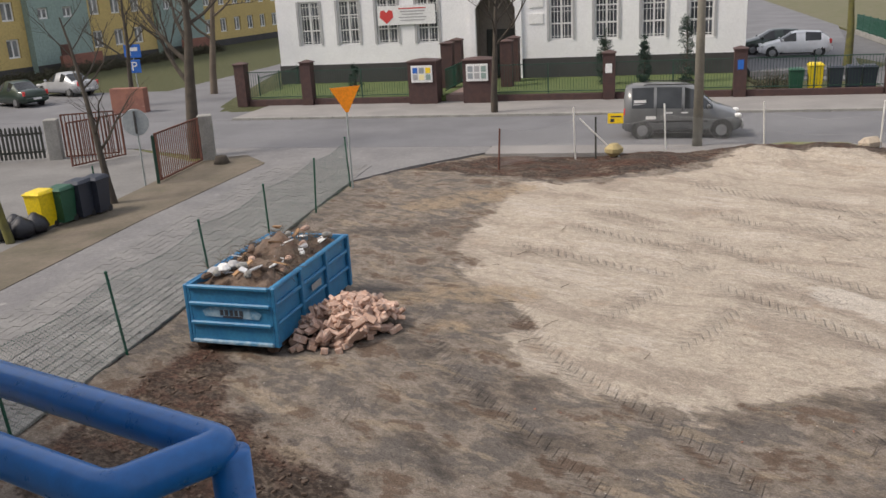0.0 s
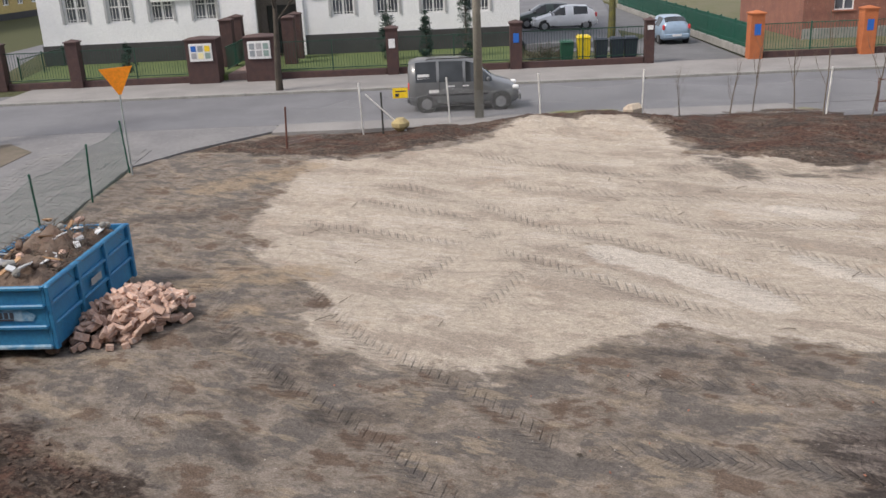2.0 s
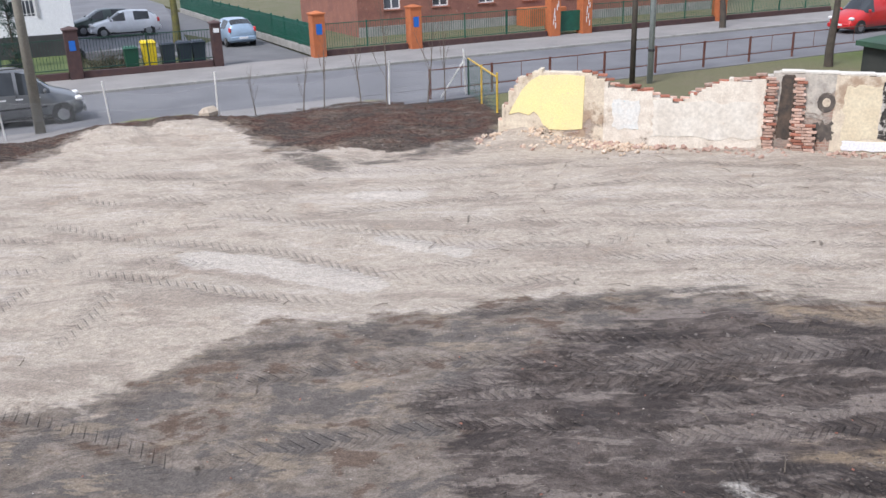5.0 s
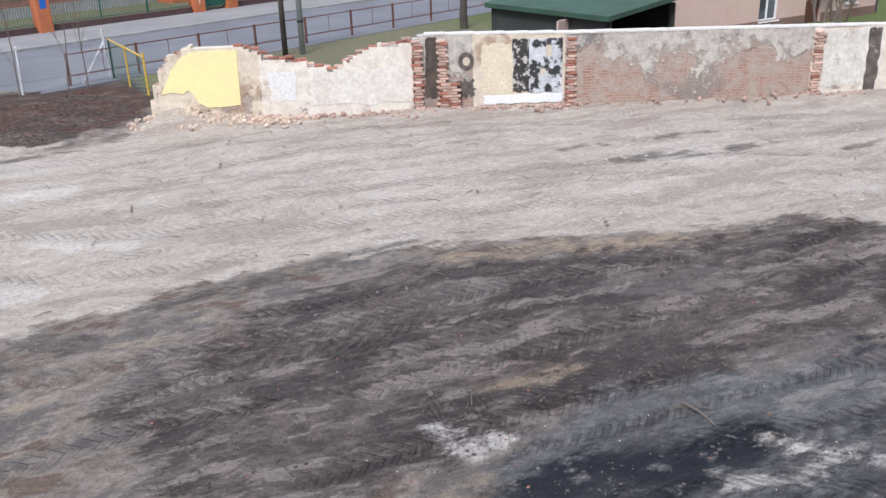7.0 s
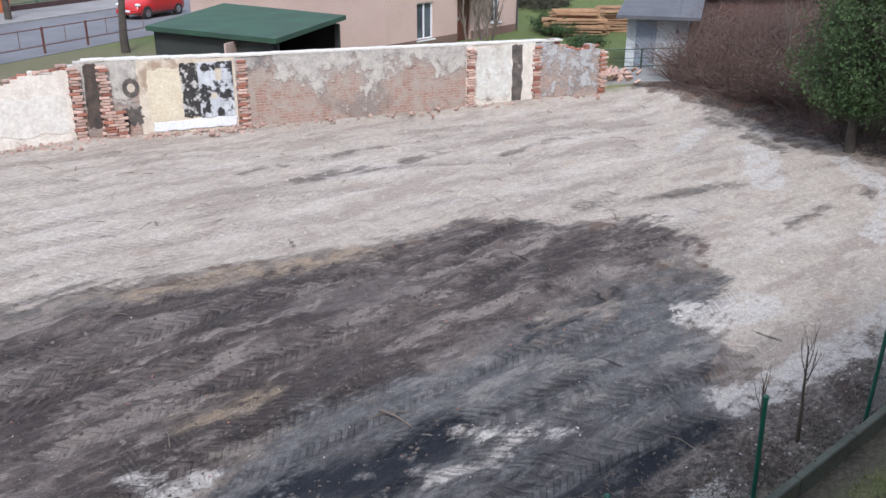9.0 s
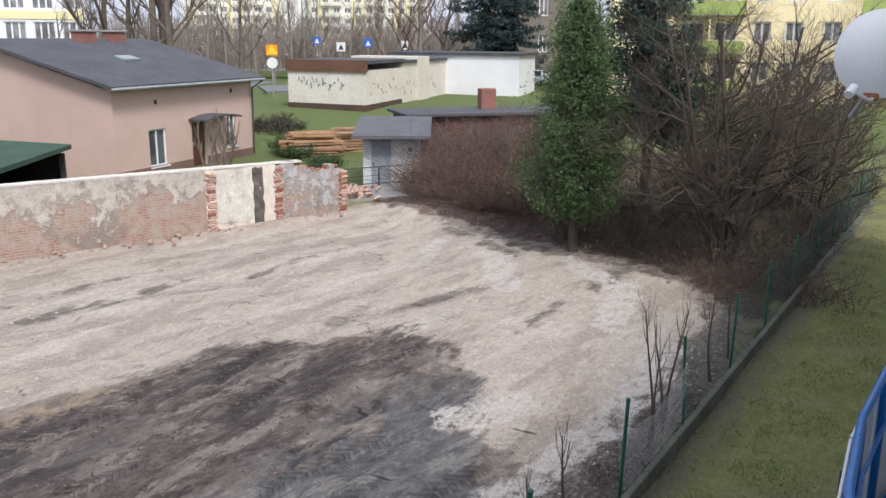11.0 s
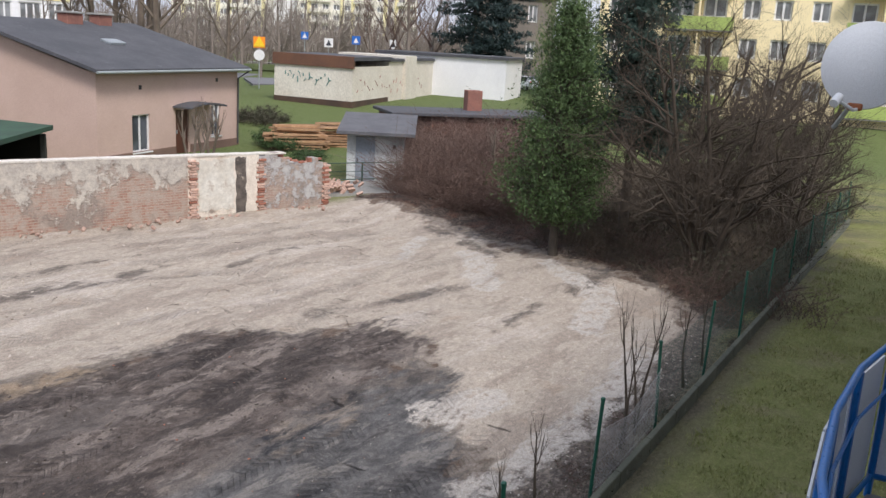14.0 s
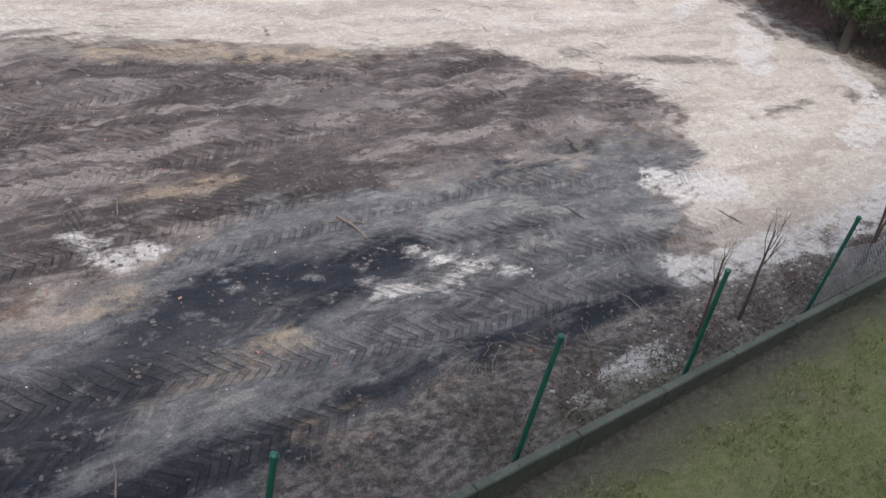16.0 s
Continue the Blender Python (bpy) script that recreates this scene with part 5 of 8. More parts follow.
# ---- skip with rubbish, heap of bricks ----
skip = thing("rubbish_skip", spot((-4.44, 13.97, 0), math.atan2(0.956, 0.292) - math.pi / 2), "worn blue steel skip heaped with earth, roots and rubbish", "skip")
SW, SL, SB, ST = 1.56, 3.2, 0.12, 1.16
part("floor_plate", Mesh().box((SW / 2, SL / 2, SB + 0.03), (SW - 0.1, SL - 0.1, 0.06)), M_rust_dark, skip)
for x in (0.03, SW - 0.03):
    part("side_panel", Mesh().box((x, SL / 2, (SB + ST) / 2), (0.05, SL, ST - SB), 0, 0.006), M_blue_cont, skip)
for y in (0.03, SL - 0.03):
    part("end_panel", Mesh().box((SW / 2, y, (SB + ST) / 2), (SW - 0.11, 0.05, ST - SB), 0, 0.006), M_blue_cont, skip)
for z in (SB + 0.05, 0.5, 0.84, ST - 0.02):
    part("end_rib", Mesh().box((SW / 2, -0.02, z), (SW - 0.05, 0.06, 0.075), 0, 0.02), M_blue_cont if z != SB + 0.05 else M_blue_pale, skip)
for x, s_ in ((-0.02, -1), (SW + 0.02, 1)):
    for z in (0.5, 0.84, ST - 0.02):
        part("side_rib", Mesh().box((x, SL / 2, z), (0.06, SL - 0.06, 0.07), 0, 0.02), M_blue_cont, skip)
    for y in (0.04, SL * 0.33, SL * 0.66, SL - 0.04):
        part("side_post", Mesh().box((x + s_ * 0.012, y, (SB + ST) / 2), (0.07, 0.09, ST - SB), 0, 0.012), M_blue_cont, skip)
for x in (0.12, SW - 0.12):
    part("skid", Mesh().box((x, SL / 2, 0.06), (0.1, SL - 0.1, 0.12), 0, 0.01), M_rust_dark, skip)
    part("roller", Mesh().tube([(x - 0.09, 0.12, 0.07), (x + 0.09, 0.12, 0.07)], 0.07, n=10), M_rust_dark, skip)
part("worn_patch", Mesh().add([(0.3, -0.008, 0.62), (1.3, -0.008, 0.6), (1.36, -0.008, 0.7), (1.2, -0.008, 0.79), (0.42, -0.008, 0.8), (0.26, -0.008, 0.72)], [tuple(range(6))]), M_blue_pale, skip, "rubbed pale patch", fix=False)
for k in range(5):
    part("lettering_bar", Mesh().box((0.62 + k * 0.09, -0.012, 0.7), (0.06, 0.006, 0.1)), M_ink, skip)
part("lettering_bar", Mesh().box((0.82, -0.012, 0.625), (0.36, 0.006, 0.03)), M_ink, skip)
part("lettering_bar", Mesh().box((SW + 0.058, 1.6, 0.68), (0.006, 0.4, 0.12)), M_sign_grey, skip)
load = Mesh()
random.seed(21)
N = 26
for i in range(N):
    for j in range(N):
        x, y = 0.08 + (SW - 0.16) * i / (N - 1), 0.08 + (SL - 0.16) * j / (N - 1)
        e = min(i, j, N - 1 - i, N - 1 - j) / 7
        load.v.append((x, y, ST - 0.14 + 0.42 * min(1, e) * (0.6 + 0.8 * noise.noise((x * 1.5, y * 1.2, 2))) + 0.14 * noise.noise((x * 5, y * 5, 0)) + random.uniform(0, 0.035)))
for i in range(N - 1):
    for j in range(N - 1):
        load.f.append((i * N + j, (i + 1) * N + j, (i + 1) * N + j + 1, i * N + j + 1))
heap = thing("rubbish_heap", skip.matrix_world.copy(), "brown earth and roots mixed with planks and white scraps", "rubbish heap")
M_load = mat("rooty_earth", (0.12, 0.07, 0.048), (0.21, 0.155, 0.12), 0.95, big=3, fine=16, wear=(0.28, 0.235, 0.19), wear_at=(0.6, 0.72), bump=0.9, dist=0.06)
part("earth", load, M_load, heap, smooth=True)
for k in range(46):
    x, y = random.uniform(0.15, SW - 0.15), random.uniform(0.1, SL - 0.2)
    z = ST + 0.02 + 0.2 * random.random() * min(1, 4 * min(x, SW - x))
    m_ = Matrix.Translation((x, y, z)) @ Euler((random.uniform(-0.5, 0.5), random.uniform(-0.5, 0.5), random.uniform(0, 3))).to_matrix().to_4x4()
    near = y < 1.0
    kind = random.random()
    if kind < 0.22:
        part("plank", Mesh().box((0, 0, 0), (random.uniform(0.25, 0.5), 0.07, 0.025), 0, 0, m_), M_timber, heap)
    elif kind < 0.62:
        part("scrap", Mesh().box((0, 0, 0), (random.uniform(0.08, 0.2), random.uniform(0.08, 0.18), 0.02), 0, 0, m_), [M_sign_white, M_sign_white, M_frame_grey][k % 3], heap)
    else:
        part("rubble_lump", Mesh().box((0, 0, 0), (random.uniform(0.1, 0.24), 0.12, 0.1), 0, 0.03, m_), [M_brick_pale, M_load, M_concrete][k % 3], heap)
for k in range(4):
    x, y = 0.3 + 0.1 * k, 0.45 + 0.12 * (k % 2)
    part("plastic_bag", Mesh().box((0, 0, 0), (0.24, 0.2, 0.14), k, 0.06, Matrix.Translation((x, y, ST + 0.1 + 0.03 * k))), M_sign_white if k % 3 else M_frame_grey, heap)
roots = Mesh()
for k in range(420):
    x, y = random.uniform(0.1, SW - 0.1), random.uniform(0.5, SL - 0.15)
    p = Vector((x, y, ST + 0.02))
    pts = [p]
    d = Vector((random.uniform(-1, 1), random.uniform(-1, 1), random.uniform(0.1, 0.9)))
    for _ in range(3):
        d = d + Vector((random.uniform(-0.6, 0.6), random.uniform(-0.6, 0.6), random.uniform(-0.7, 0.3)))
        p = p + d.normalized() * random.uniform(0.08, 0.17)
        pts.append(p)
    roots.tube(pts, 0.008, 0.003, 4, False)
part("roots", roots, M_bark_pale, heap, "tangled pale roots")

pile = thing("brick_pile", spot((-1.85, 14.5, 0), 0.95), "heap of reclaimed pale bricks on the soil", "brick pile")
random.seed(31)
count = 0
while count < 230:
    a, b = random.gauss(0, 0.5), random.gauss(0, 0.42)
    if (a / 1.1) ** 2 + (b / 0.9) ** 2 > 1:
        continue
    top = 0.62 * max(0, 1 - math.hypot(a / 1.2, b / 0.95)) ** 0.8
    z = 0.05 + top * random.uniform(0.55, 1.0)
    brick(pile, Matrix.Translation((a, b, z)) @ Euler((random.uniform(-1.2, 1.2), random.uniform(-0.7, 0.7), random.uniform(0, 3.14))).to_matrix().to_4x4(), 1)
    count += 1
core = Mesh()
for k in range(160):
    a, b = random.gauss(0, 0.42), random.gauss(0, 0.34)
    top = 0.5 * max(0, 1 - math.hypot(a / 1.2, b / 0.95))
    core.box((0, 0, 0), (0.24, 0.12, 0.1), 0, 0.01, Matrix.Translation((a, b, top * random.random() * 0.8)) @ Euler((random.uniform(-0.6, 0.6), 0.3, random.uniform(0, 3))).to_matrix().to_4x4())
tagged(part("buried_bricks", core, M_brick_pale, pile), kind="stuff")


# ---- chain-link fences ----
def mesh_bay(parent, a, b, h, material, cell=0.075, z0=0.05, sag=0.0, r=0.0022):
    """Woven wire between two posts; a and b are places in the parent's frame."""
    a, b = Vector(a), Vector(b)
    ln = (b - a).length
    d = (b - a) / ln
    m = Mesh()
    n = int((ln + h) / cell)
    for k in range(n):
        for sgn in (1, -1):
            s0 = k * cell - h if sgn > 0 else k * cell
            lo, hi = max(0.0, s0 if sgn > 0 else s0 - h), min(ln, s0 + h if sgn > 0 else s0)
            if hi - lo < 0.02:
                continue
            za, zb = (lo - s0, hi - s0) if sgn > 0 else (s0 - lo, s0 - hi)
            dip = lambda s, z: Vector((0, 0, z0 + z - sag * z / h * math.sin(math.pi * s / ln)))
            mid = (lo + hi) / 2
            m.tube([a + d * lo + dip(lo, za), a + d * mid + dip(mid, (za + zb) / 2), a + d * hi + dip(hi, zb)], r, r, 3, False)
    ob = part("wire_mesh", m, material, parent, fix=False)
    for z in (0.1, 0.5, 0.97):
        part("strand", Mesh().tube([a + Vector((0, 0, z0 + h * z)), (a + b) / 2 + Vector((0, 0, z0 + (h - sag) * z)), b + Vector((0, 0, z0 + h * z))], r * 1.5, n=4), material, parent)
    return ob


def post_mesh(h, r=0.024, cap=True):
    m = Mesh().lathe([(r, -0.3), (r, h - 0.01)], 10)
    if cap:
        m.lathe([(r * 1.25, h - 0.03), (r * 1.25, h), (r * 0.6, h + 0.015)], 10)
    return m


def post_row(name, spots, h, material, wire, label, group, lean=(), sag=0.05, mesh_h=None, cell=0.075):
    """Each bay is a thing: its post and the wire up to the next one."""
    for k, p in enumerate(spots):
        ob = thing(name, spot((p[0], p[1], 0.0)), label, "fence", group)
        q = part("post", post_mesh(h), material, ob, smooth=False)
        tilt = lean[k] if k < len(lean) else (0, 0)
        q.rotation_euler = (radians(tilt[0]), radians(tilt[1]), 0)
        if k + 1 < len(spots) and wire:
            mesh_bay(ob, (0, 0, 0), (spots[k + 1][0] - p[0], spots[k + 1][1] - p[1], 0), mesh_h or h - 0.12, wire, cell, sag=sag)


post_row("lane_fence", [(-2.86, 26.0), (-3.5, 22.9), (-4.2, 20.0), (-4.86, 17.0), (-5.56, 13.85), (-6.17, 10.92), (-6.8, 8.0)], 1.5, M_green_metal, M_wire, "green post and sagging chain-link mesh along the lane", "lane fence bays",
         [(0, -2), (0, 3), (0, -1), (0, -4), (0, -5), (0, -4)], 0.12)
FD = Vector((0.741, -0.671, 0))
FP = [Vector((6.04, -0.77, 0)) + FD * (2.5 * k) for k in range(-1, 3)] + [Vector((11.82, -5.96, 0)) + FD * (2.75 * k) for k in range(9)]
post_row("garden_fence", [(p.x, p.y) for p in FP], 1.42, M_green_metal, None, "dark green round steel fence post beside the lawn", "garden fence bays",
         [(0, 0), (2, 3), (-2, -3), (3, 2), (-2, 1), (2, 0)])
for k in range(3, len(FP) - 1):
    ob = thing("garden_mesh", spot(FP[k]), "chain-link mesh fence beside the lawn", "fence mesh", "garden fence bays")
    d = FP[k + 1] - FP[k]
    if k == 3:
        mesh_bay(ob, (0, 0, 0), (d.x, d.y, 0), 0.95, M_wire_grey, 0.085, sag=0.25)
    else:
        mesh_bay(ob, (0, 0, 0), (d.x, d.y, 0), 1.3, M_green_fence, 0.06 if k < 4 else 0.085, sag=0.05, r=0.0022 if k < 4 else 0.0015)
edge = Mesh()
for k in range(-2, 24):
    p = FP[1] + FD * (1.25 * k) + Vector((-0.09, -0.10, 0.07))
    edge.box(p, (1.24, 0.09, 0.34), math.atan2(FD.y, FD.x), 0.012)
solid("fence_kerb", edge, M_kerb, "mossy grey concrete edging under the garden fence", "kerb", kind="structure")

for k, (x, y, mt, h) in enumerate(((1.74, 27.6, M_rust, 1.25), (4.35, 28.7, M_white_metal, 1.65), (4.95, 28.3, M_dark_wood, 1.35), (7.35, 28.75, M_white_metal, 1.6), (10.37, 28.1, M_white_metal, 1.6), (13.36, 26.6, M_white_metal, 1.65), (18.83, 24.5, M_white_metal, 1.6), (22.1, 24.1, M_white_metal, 1.7))):
    ob = thing("street_fence", spot((x, y, 0)), "thin white pipe post with grey wire mesh" if mt == M_white_metal else "short dark post of the wire fence", "fence", "street fence bays")
    q = part("post", post_mesh(h, 0.03, False), mt, ob)
    q.rotation_euler = (radians((-2, 2, 0, 1, 3, -1, 4, 2)[k]), radians((3, -2, 0, -3, -4, 2, 0, -5)[k]), 0)
    nxt = ((4.35, 28.7), None, (7.35, 28.75), (10.37, 28.1), (13.36, 26.6), (18.83, 24.5), (22.1, 24.1), None)[k]
    if nxt:
        mesh_bay(ob, (0, 0, 0), (nxt[0] - x, nxt[1] - y, 0), 1.2, M_wire_grey, 0.09, sag=0.2, r=0.0018)
ob = thing("fence_brace", spot((4.95, 28.3, 0)), "slanting pipe brace of the street fence", "brace")
part("pipe", Mesh().tube([(-0.5, 0.1, 1.3), (0.75, -0.25, 0.02)], 0.025, n=8), M_white_metal, ob)
ob = thing("fence_brace", spot((22.1, 24.1, 0)), "slanting white pipe brace", "brace")
part("pipe", Mesh().tube([(0, 0, 1.35), (-1.05, 0.2, 0.02)], 0.03, n=8), M_white_metal, ob)
ob = thing("warning_sign", spot((5.6, 28.35, 1.25), ROAD_TURN), "yellow rectangular sign on the street fence", "sign")
part("plate", Mesh().box((0, 0, 0), (0.5, 0.015, 0.33), 0, 0.004), M_sign_yellow, ob)
part("printed_bar", Mesh().box((0.02, -0.011, 0.06), (0.34, 0.004, 0.04)), M_ink, ob)
part("printed_bar", Mesh().box((-0.1, -0.011, -0.06), (0.12, 0.004, 0.1)), M_ink, ob)
ob = thing("fence_plate", spot((6.75, 28.4, 1.2), ROAD_TURN), "small white plate on the wire fence", "sign")
part("plate", Mesh().box((0, 0, 0), (0.32, 0.012, 0.1)), M_sign_white, ob)
# gate frame with a yellow rail, by the ruined wall
ob = thing("side_gate", spot((22.05, 23.9, 0), math.atan2(-3.6, -1.9)), "mesh gate frame with yellow painted rails", "gate")
for x in (0, 1.8, 3.7):
    part("post", Mesh().tube([(x, 0, 0), (x, 0, 1.35)], 0.035, n=8), M_yellow_metal if x else M_green_fence, ob)
part("rail", Mesh().tube([(0, 0, 1.35), (3.7, 0, 1.2)], 0.03, n=8), M_yellow_metal, ob)
mesh_bay(ob, (0, 0, 0), (3.7, 0, 0), 1.2, M_wire, 0.09, r=0.003)
# rusty pedestrian railing at the street
for k in range(9):
    p = at_road(24.6 + 2.55 * k, -13.2)
    ob = thing("street_railing", spot(p, ROAD_TURN), "rusty red pipe railing bay at the street", "railing", "street railing bays")
    part("post", Mesh().box((0, 0, 0.55), (0.07, 0.07, 1.1)), M_rust, ob)
    for z in (1.05, 0.35):
        part("rail", Mesh().tube([(0.03, 0, z), (2.52, 0, z)], 0.022, n=6), M_rust, ob)
    part("baluster", Mesh().tube([(1.27, 0, 0.35), (1.27, 0, 1.05)], 0.012, n=5), M_rust, ob)


# ---- poles and signs ----
def pole(p, h, r0, r1, material, name, label, collar=None):
    ob = thing(name, spot(p), label, "pole")
    part("shaft", Mesh().tube([(0, 0, -0.2), (0, 0, h)], r0, r1, 12), material, ob, smooth=True)
    if collar:
        part("band", Mesh().lathe([(r0 * 1.02, collar), (r0 * 1.06, collar + 0.02), (r0 * 1.06, collar + 0.09), (r0 * 1.02, collar + 0.1)], 12), M_black, ob)
    return ob


pole((8.5, 29.15, 0), 9.5, 0.17, 0.1, M_pole, "utility_pole", "tall weathered concrete utility pole at the kerb")
pole((28.34, 20.5, 0), 9.0, 0.12, 0.07, M_zinc, "lamp_post", "grey galvanised street lamp post", 1.2)
pole((27.9, 21.0, 0), 6.0, 0.11, 0.09, M_bark, "timber_pole", "dark timber pole beside the lamp post")
ob = thing("give_way_sign", spot((-2.76, 25.75, 0)), "orange back of a triangular road sign on a thin pole", "road sign")
part("pole", Mesh().tube([(0, 0, 0), (0, 0, 2.9)], 0.025, n=8), M_zinc, ob)
part("plate", Mesh().prism([(-0.44, 2.98), (0.44, 3.02), (0.06, 2.27), (-0.02, 2.27)], 0.02, Matrix.Translation((0, -0.05, 0))), M_sign_orange, ob)
ob = thing("round_sign", spot((-9.55, 27.6, 0)), "grey back of a round road sign on a pole", "road sign")
part("pole", Mesh().tube([(0, 0, 0), (0, 0, 2.45)], 0.03, n=8), M_zinc, ob)
part("plate", Mesh().lathe([(0.41, -0.01), (0.42, 0.0), (0.41, 0.01)], 28, Matrix.Translation((0, -0.05, 2.05)) @ Matrix.Rotation(radians(90), 4, "X")), M_sign_grey, ob)
part("bracket", Mesh().box((0, -0.08, 2.05), (0.06, 0.04, 0.7)), M_plinth, ob)
ob = thing("parking_sign", spot((-17.3, 51.3, 0.0)), "two blue square traffic signs on one pole", "road sign")
part("pole", Mesh().tube([(0, 0, 0), (0, 0, 3.2)], 0.035, n=8), M_zinc, ob)
for z, w in ((2.85, 0.95), (2.0, 0.72)):
    q = part("plate", Mesh().box((0, -0.05, z), (w, 0.02, 0.74), 0, 0.005), M_sign_blue, ob)
    if w > 0.8:
        part("pictogram", Mesh().box((0.05, -0.066, z + 0.1), (0.5, 0.006, 0.2)).box((-0.2, -0.066, z - 0.15), (0.2, 0.006, 0.16)), M_sign_white, q)
cu = bpy.data.curves.new("letter", "FONT")
cu.body, cu.size, cu.extrude, cu.align_x = "P", 0.72, 0.004, "CENTER"
tmp = bpy.data.objects.new("letter", cu)
scene.collection.objects.link(tmp)
me_p = bpy.data.meshes.new_from_object(tmp)
bpy.data.objects.remove(tmp)
me_p.materials.append(M_sign_white)
q = part("letter", me_p, None, ob, "white letter P")
q.matrix_local = Matrix.Translation((0, -0.068, 1.76)) @ Matrix.Rotation(radians(90), 4, "X")


# ---- bins ----
def bin_thing(p, turn, material, label, w=0.52, d=0.58, h=1.0, open_lid=0.0):
    ob = thing("wheelie_bin", spot(p, turn), label, "bin", "wheelie bins")
    v = [(-w * 0.42, -d * 0.4, 0.06), (w * 0.42, -d * 0.4, 0.06), (w * 0.42, d * 0.4, 0.06), (-w * 0.42, d * 0.4, 0.06), (-w / 2, -d / 2, h * 0.92), (w / 2, -d / 2, h * 0.92), (w / 2, d / 2, h * 0.92), (-w / 2, d / 2, h * 0.92)]
    part("body", Mesh().add(v, [(3, 2, 1, 0), (0, 1, 5, 4), (1, 2, 6, 5), (2, 3, 7, 6), (3, 0, 4, 7), (4, 5, 6, 7)]), material, ob)
    part("rim", Mesh().box((0, 0, h * 0.92), (w + 0.05, d + 0.05, 0.04), 0, 0.01), material, ob)
    part("lid", Mesh().add([(-w / 2 - 0.02, -d / 2 - 0.04, h * 0.94), (w / 2 + 0.02, -d / 2 - 0.04, h * 0.94), (w / 2 + 0.02, d / 2 + 0.03, h * 0.95), (-w / 2 - 0.02, d / 2 + 0.03, h * 0.95), (-w * 0.4, -d * 0.38, h), (w * 0.4, -d * 0.38, h), (w * 0.42, d * 0.42, h * 1.02), (-w * 0.42, d * 0.42, h * 1.02)],
                           [(0, 1, 5, 4), (1, 2, 6, 5), (2, 3, 7, 6), (3, 0, 4, 7), (4, 5, 6, 7), (3, 2, 1, 0)]), material, ob)
    part("handle", Mesh().tube([(-w * 0.4, d / 2 + 0.07, h * 0.93), (w * 0.4, d / 2 + 0.07, h * 0.93)], 0.018, n=6), material, ob)
    for x in (-w * 0.38, w * 0.38):
        part("wheel", Mesh().tube([(x - 0.025, d * 0.4, 0.1), (x + 0.025, d * 0.4, 0.1)], 0.1, n=12), M_black, ob)
    return ob


bin_thing((-10.72, 22.75, 0.05), -0.35, M_yellow_plastic, "yellow plastic wheelie bin on the verge")
bin_thing((-10.35, 23.15, 0.05), -0.3, M_green_plastic, "green plastic wheelie bin on the verge")
bin_thing((-10.05, 23.65, 0.05), -0.3, M_navy_plastic, "dark grey wheelie bin on the verge", h=1.05)
bin_thing((-9.75, 24.1, 0.05), -0.25, M_navy_plastic, "dark grey wheelie bin on the verge", h=1.05)
bin_thing(at_road(16.35, 1.0, 0.15), ROAD_TURN, M_green_plastic, "green wheelie bin behind the fence", 0.6, 0.6, 1.05)
bin_thing(at_road(17.15, 1.0, 0.15), ROAD_TURN, M_yellow_plastic, "yellow wheelie bin behind the fence", 0.62, 0.6, 1.25)
for u in (18.0, 18.75, 19.4):
    bin_thing(at_road(u, 1.1, 0.15), ROAD_TURN, M_navy_plastic, "dark navy wheelie bin behind the fence", 0.6, 0.62, 1.1)
random.seed(41)
for k, (x, y) in enumerate(((-11.2, 22.15), (-10.9, 21.85), (-11.35, 21.7), (-10.7, 22.2))):
    m = Mesh()
    prof = [(0.05, 0), (0.26, 0.05), (0.33, 0.2), (0.27, 0.38), (0.12, 0.5), (0.05, 0.56)]
    m.lathe(prof, 14)
    m.v = [(px * random.uniform(0.88, 1.12), py * random.uniform(0.88, 1.12), pz) for px, py, pz in m.v]
    tagged(solid("rubbish_bag", m, M_bag, "shiny black rubbish bag beside the bins", "rubbish bag", "rubbish bags", smooth=True)).matrix_world = spot((x, y, 0.04), k)


# ---- gates and picket fence on the west ----
def bar_gate(p, q, h, label, z=0.12):
    p, q = Vector((*p, 0)), Vector((*q, 0))
    ob = thing("bar_gate", spot(p, math.atan2(q.y - p.y, q.x - p.x)), label, "gate", "steel bar gates")
    ln = (q - p).length
    for zz in (z, h):
        part("rail", Mesh().box((ln / 2, 0, zz), (ln, 0.05, 0.05)), M_rust, ob)
    for x in (0.03, ln - 0.03):
        part("stile", Mesh().box((x, 0, (z + h) / 2), (0.06, 0.06, h - z)), M_rust, ob)
    for k in range(int(ln / 0.14) - 1):
        part("bar", Mesh().box((0.16 + k * 0.14, 0, (z + h) / 2), (0.035, 0.02, h - z)), M_rust, ob)
    return ob


bar_gate((-9.15, 27.9), (-8.6, 31.1), 1.6, "rust-red steel bar gate standing open")
bar_gate((-14.3, 33.2), (-12.4, 33.6), 1.7, "rust-red steel bar gate beside the drive")
bar_gate((-13.3, 31.2), (-12.0, 33.1), 1.65, "rust-red steel bar gate standing open")
for x, y, s_, h in ((-8.45, 31.5, 0.5, 1.65), (-14.75, 33.4, 0.5, 1.55), (-9.15, 27.7, 0.1, 1.6)):
    solid("gate_post", Mesh().box((0, 0, h / 2), (s_, s_, h), 0.2, 0.03), M_concrete if s_ > 0.3 else M_green_fence, "grey rough concrete gate post" if s_ > 0.3 else "dark steel gate post", "gate post").matrix_world = spot((x, y, 0))
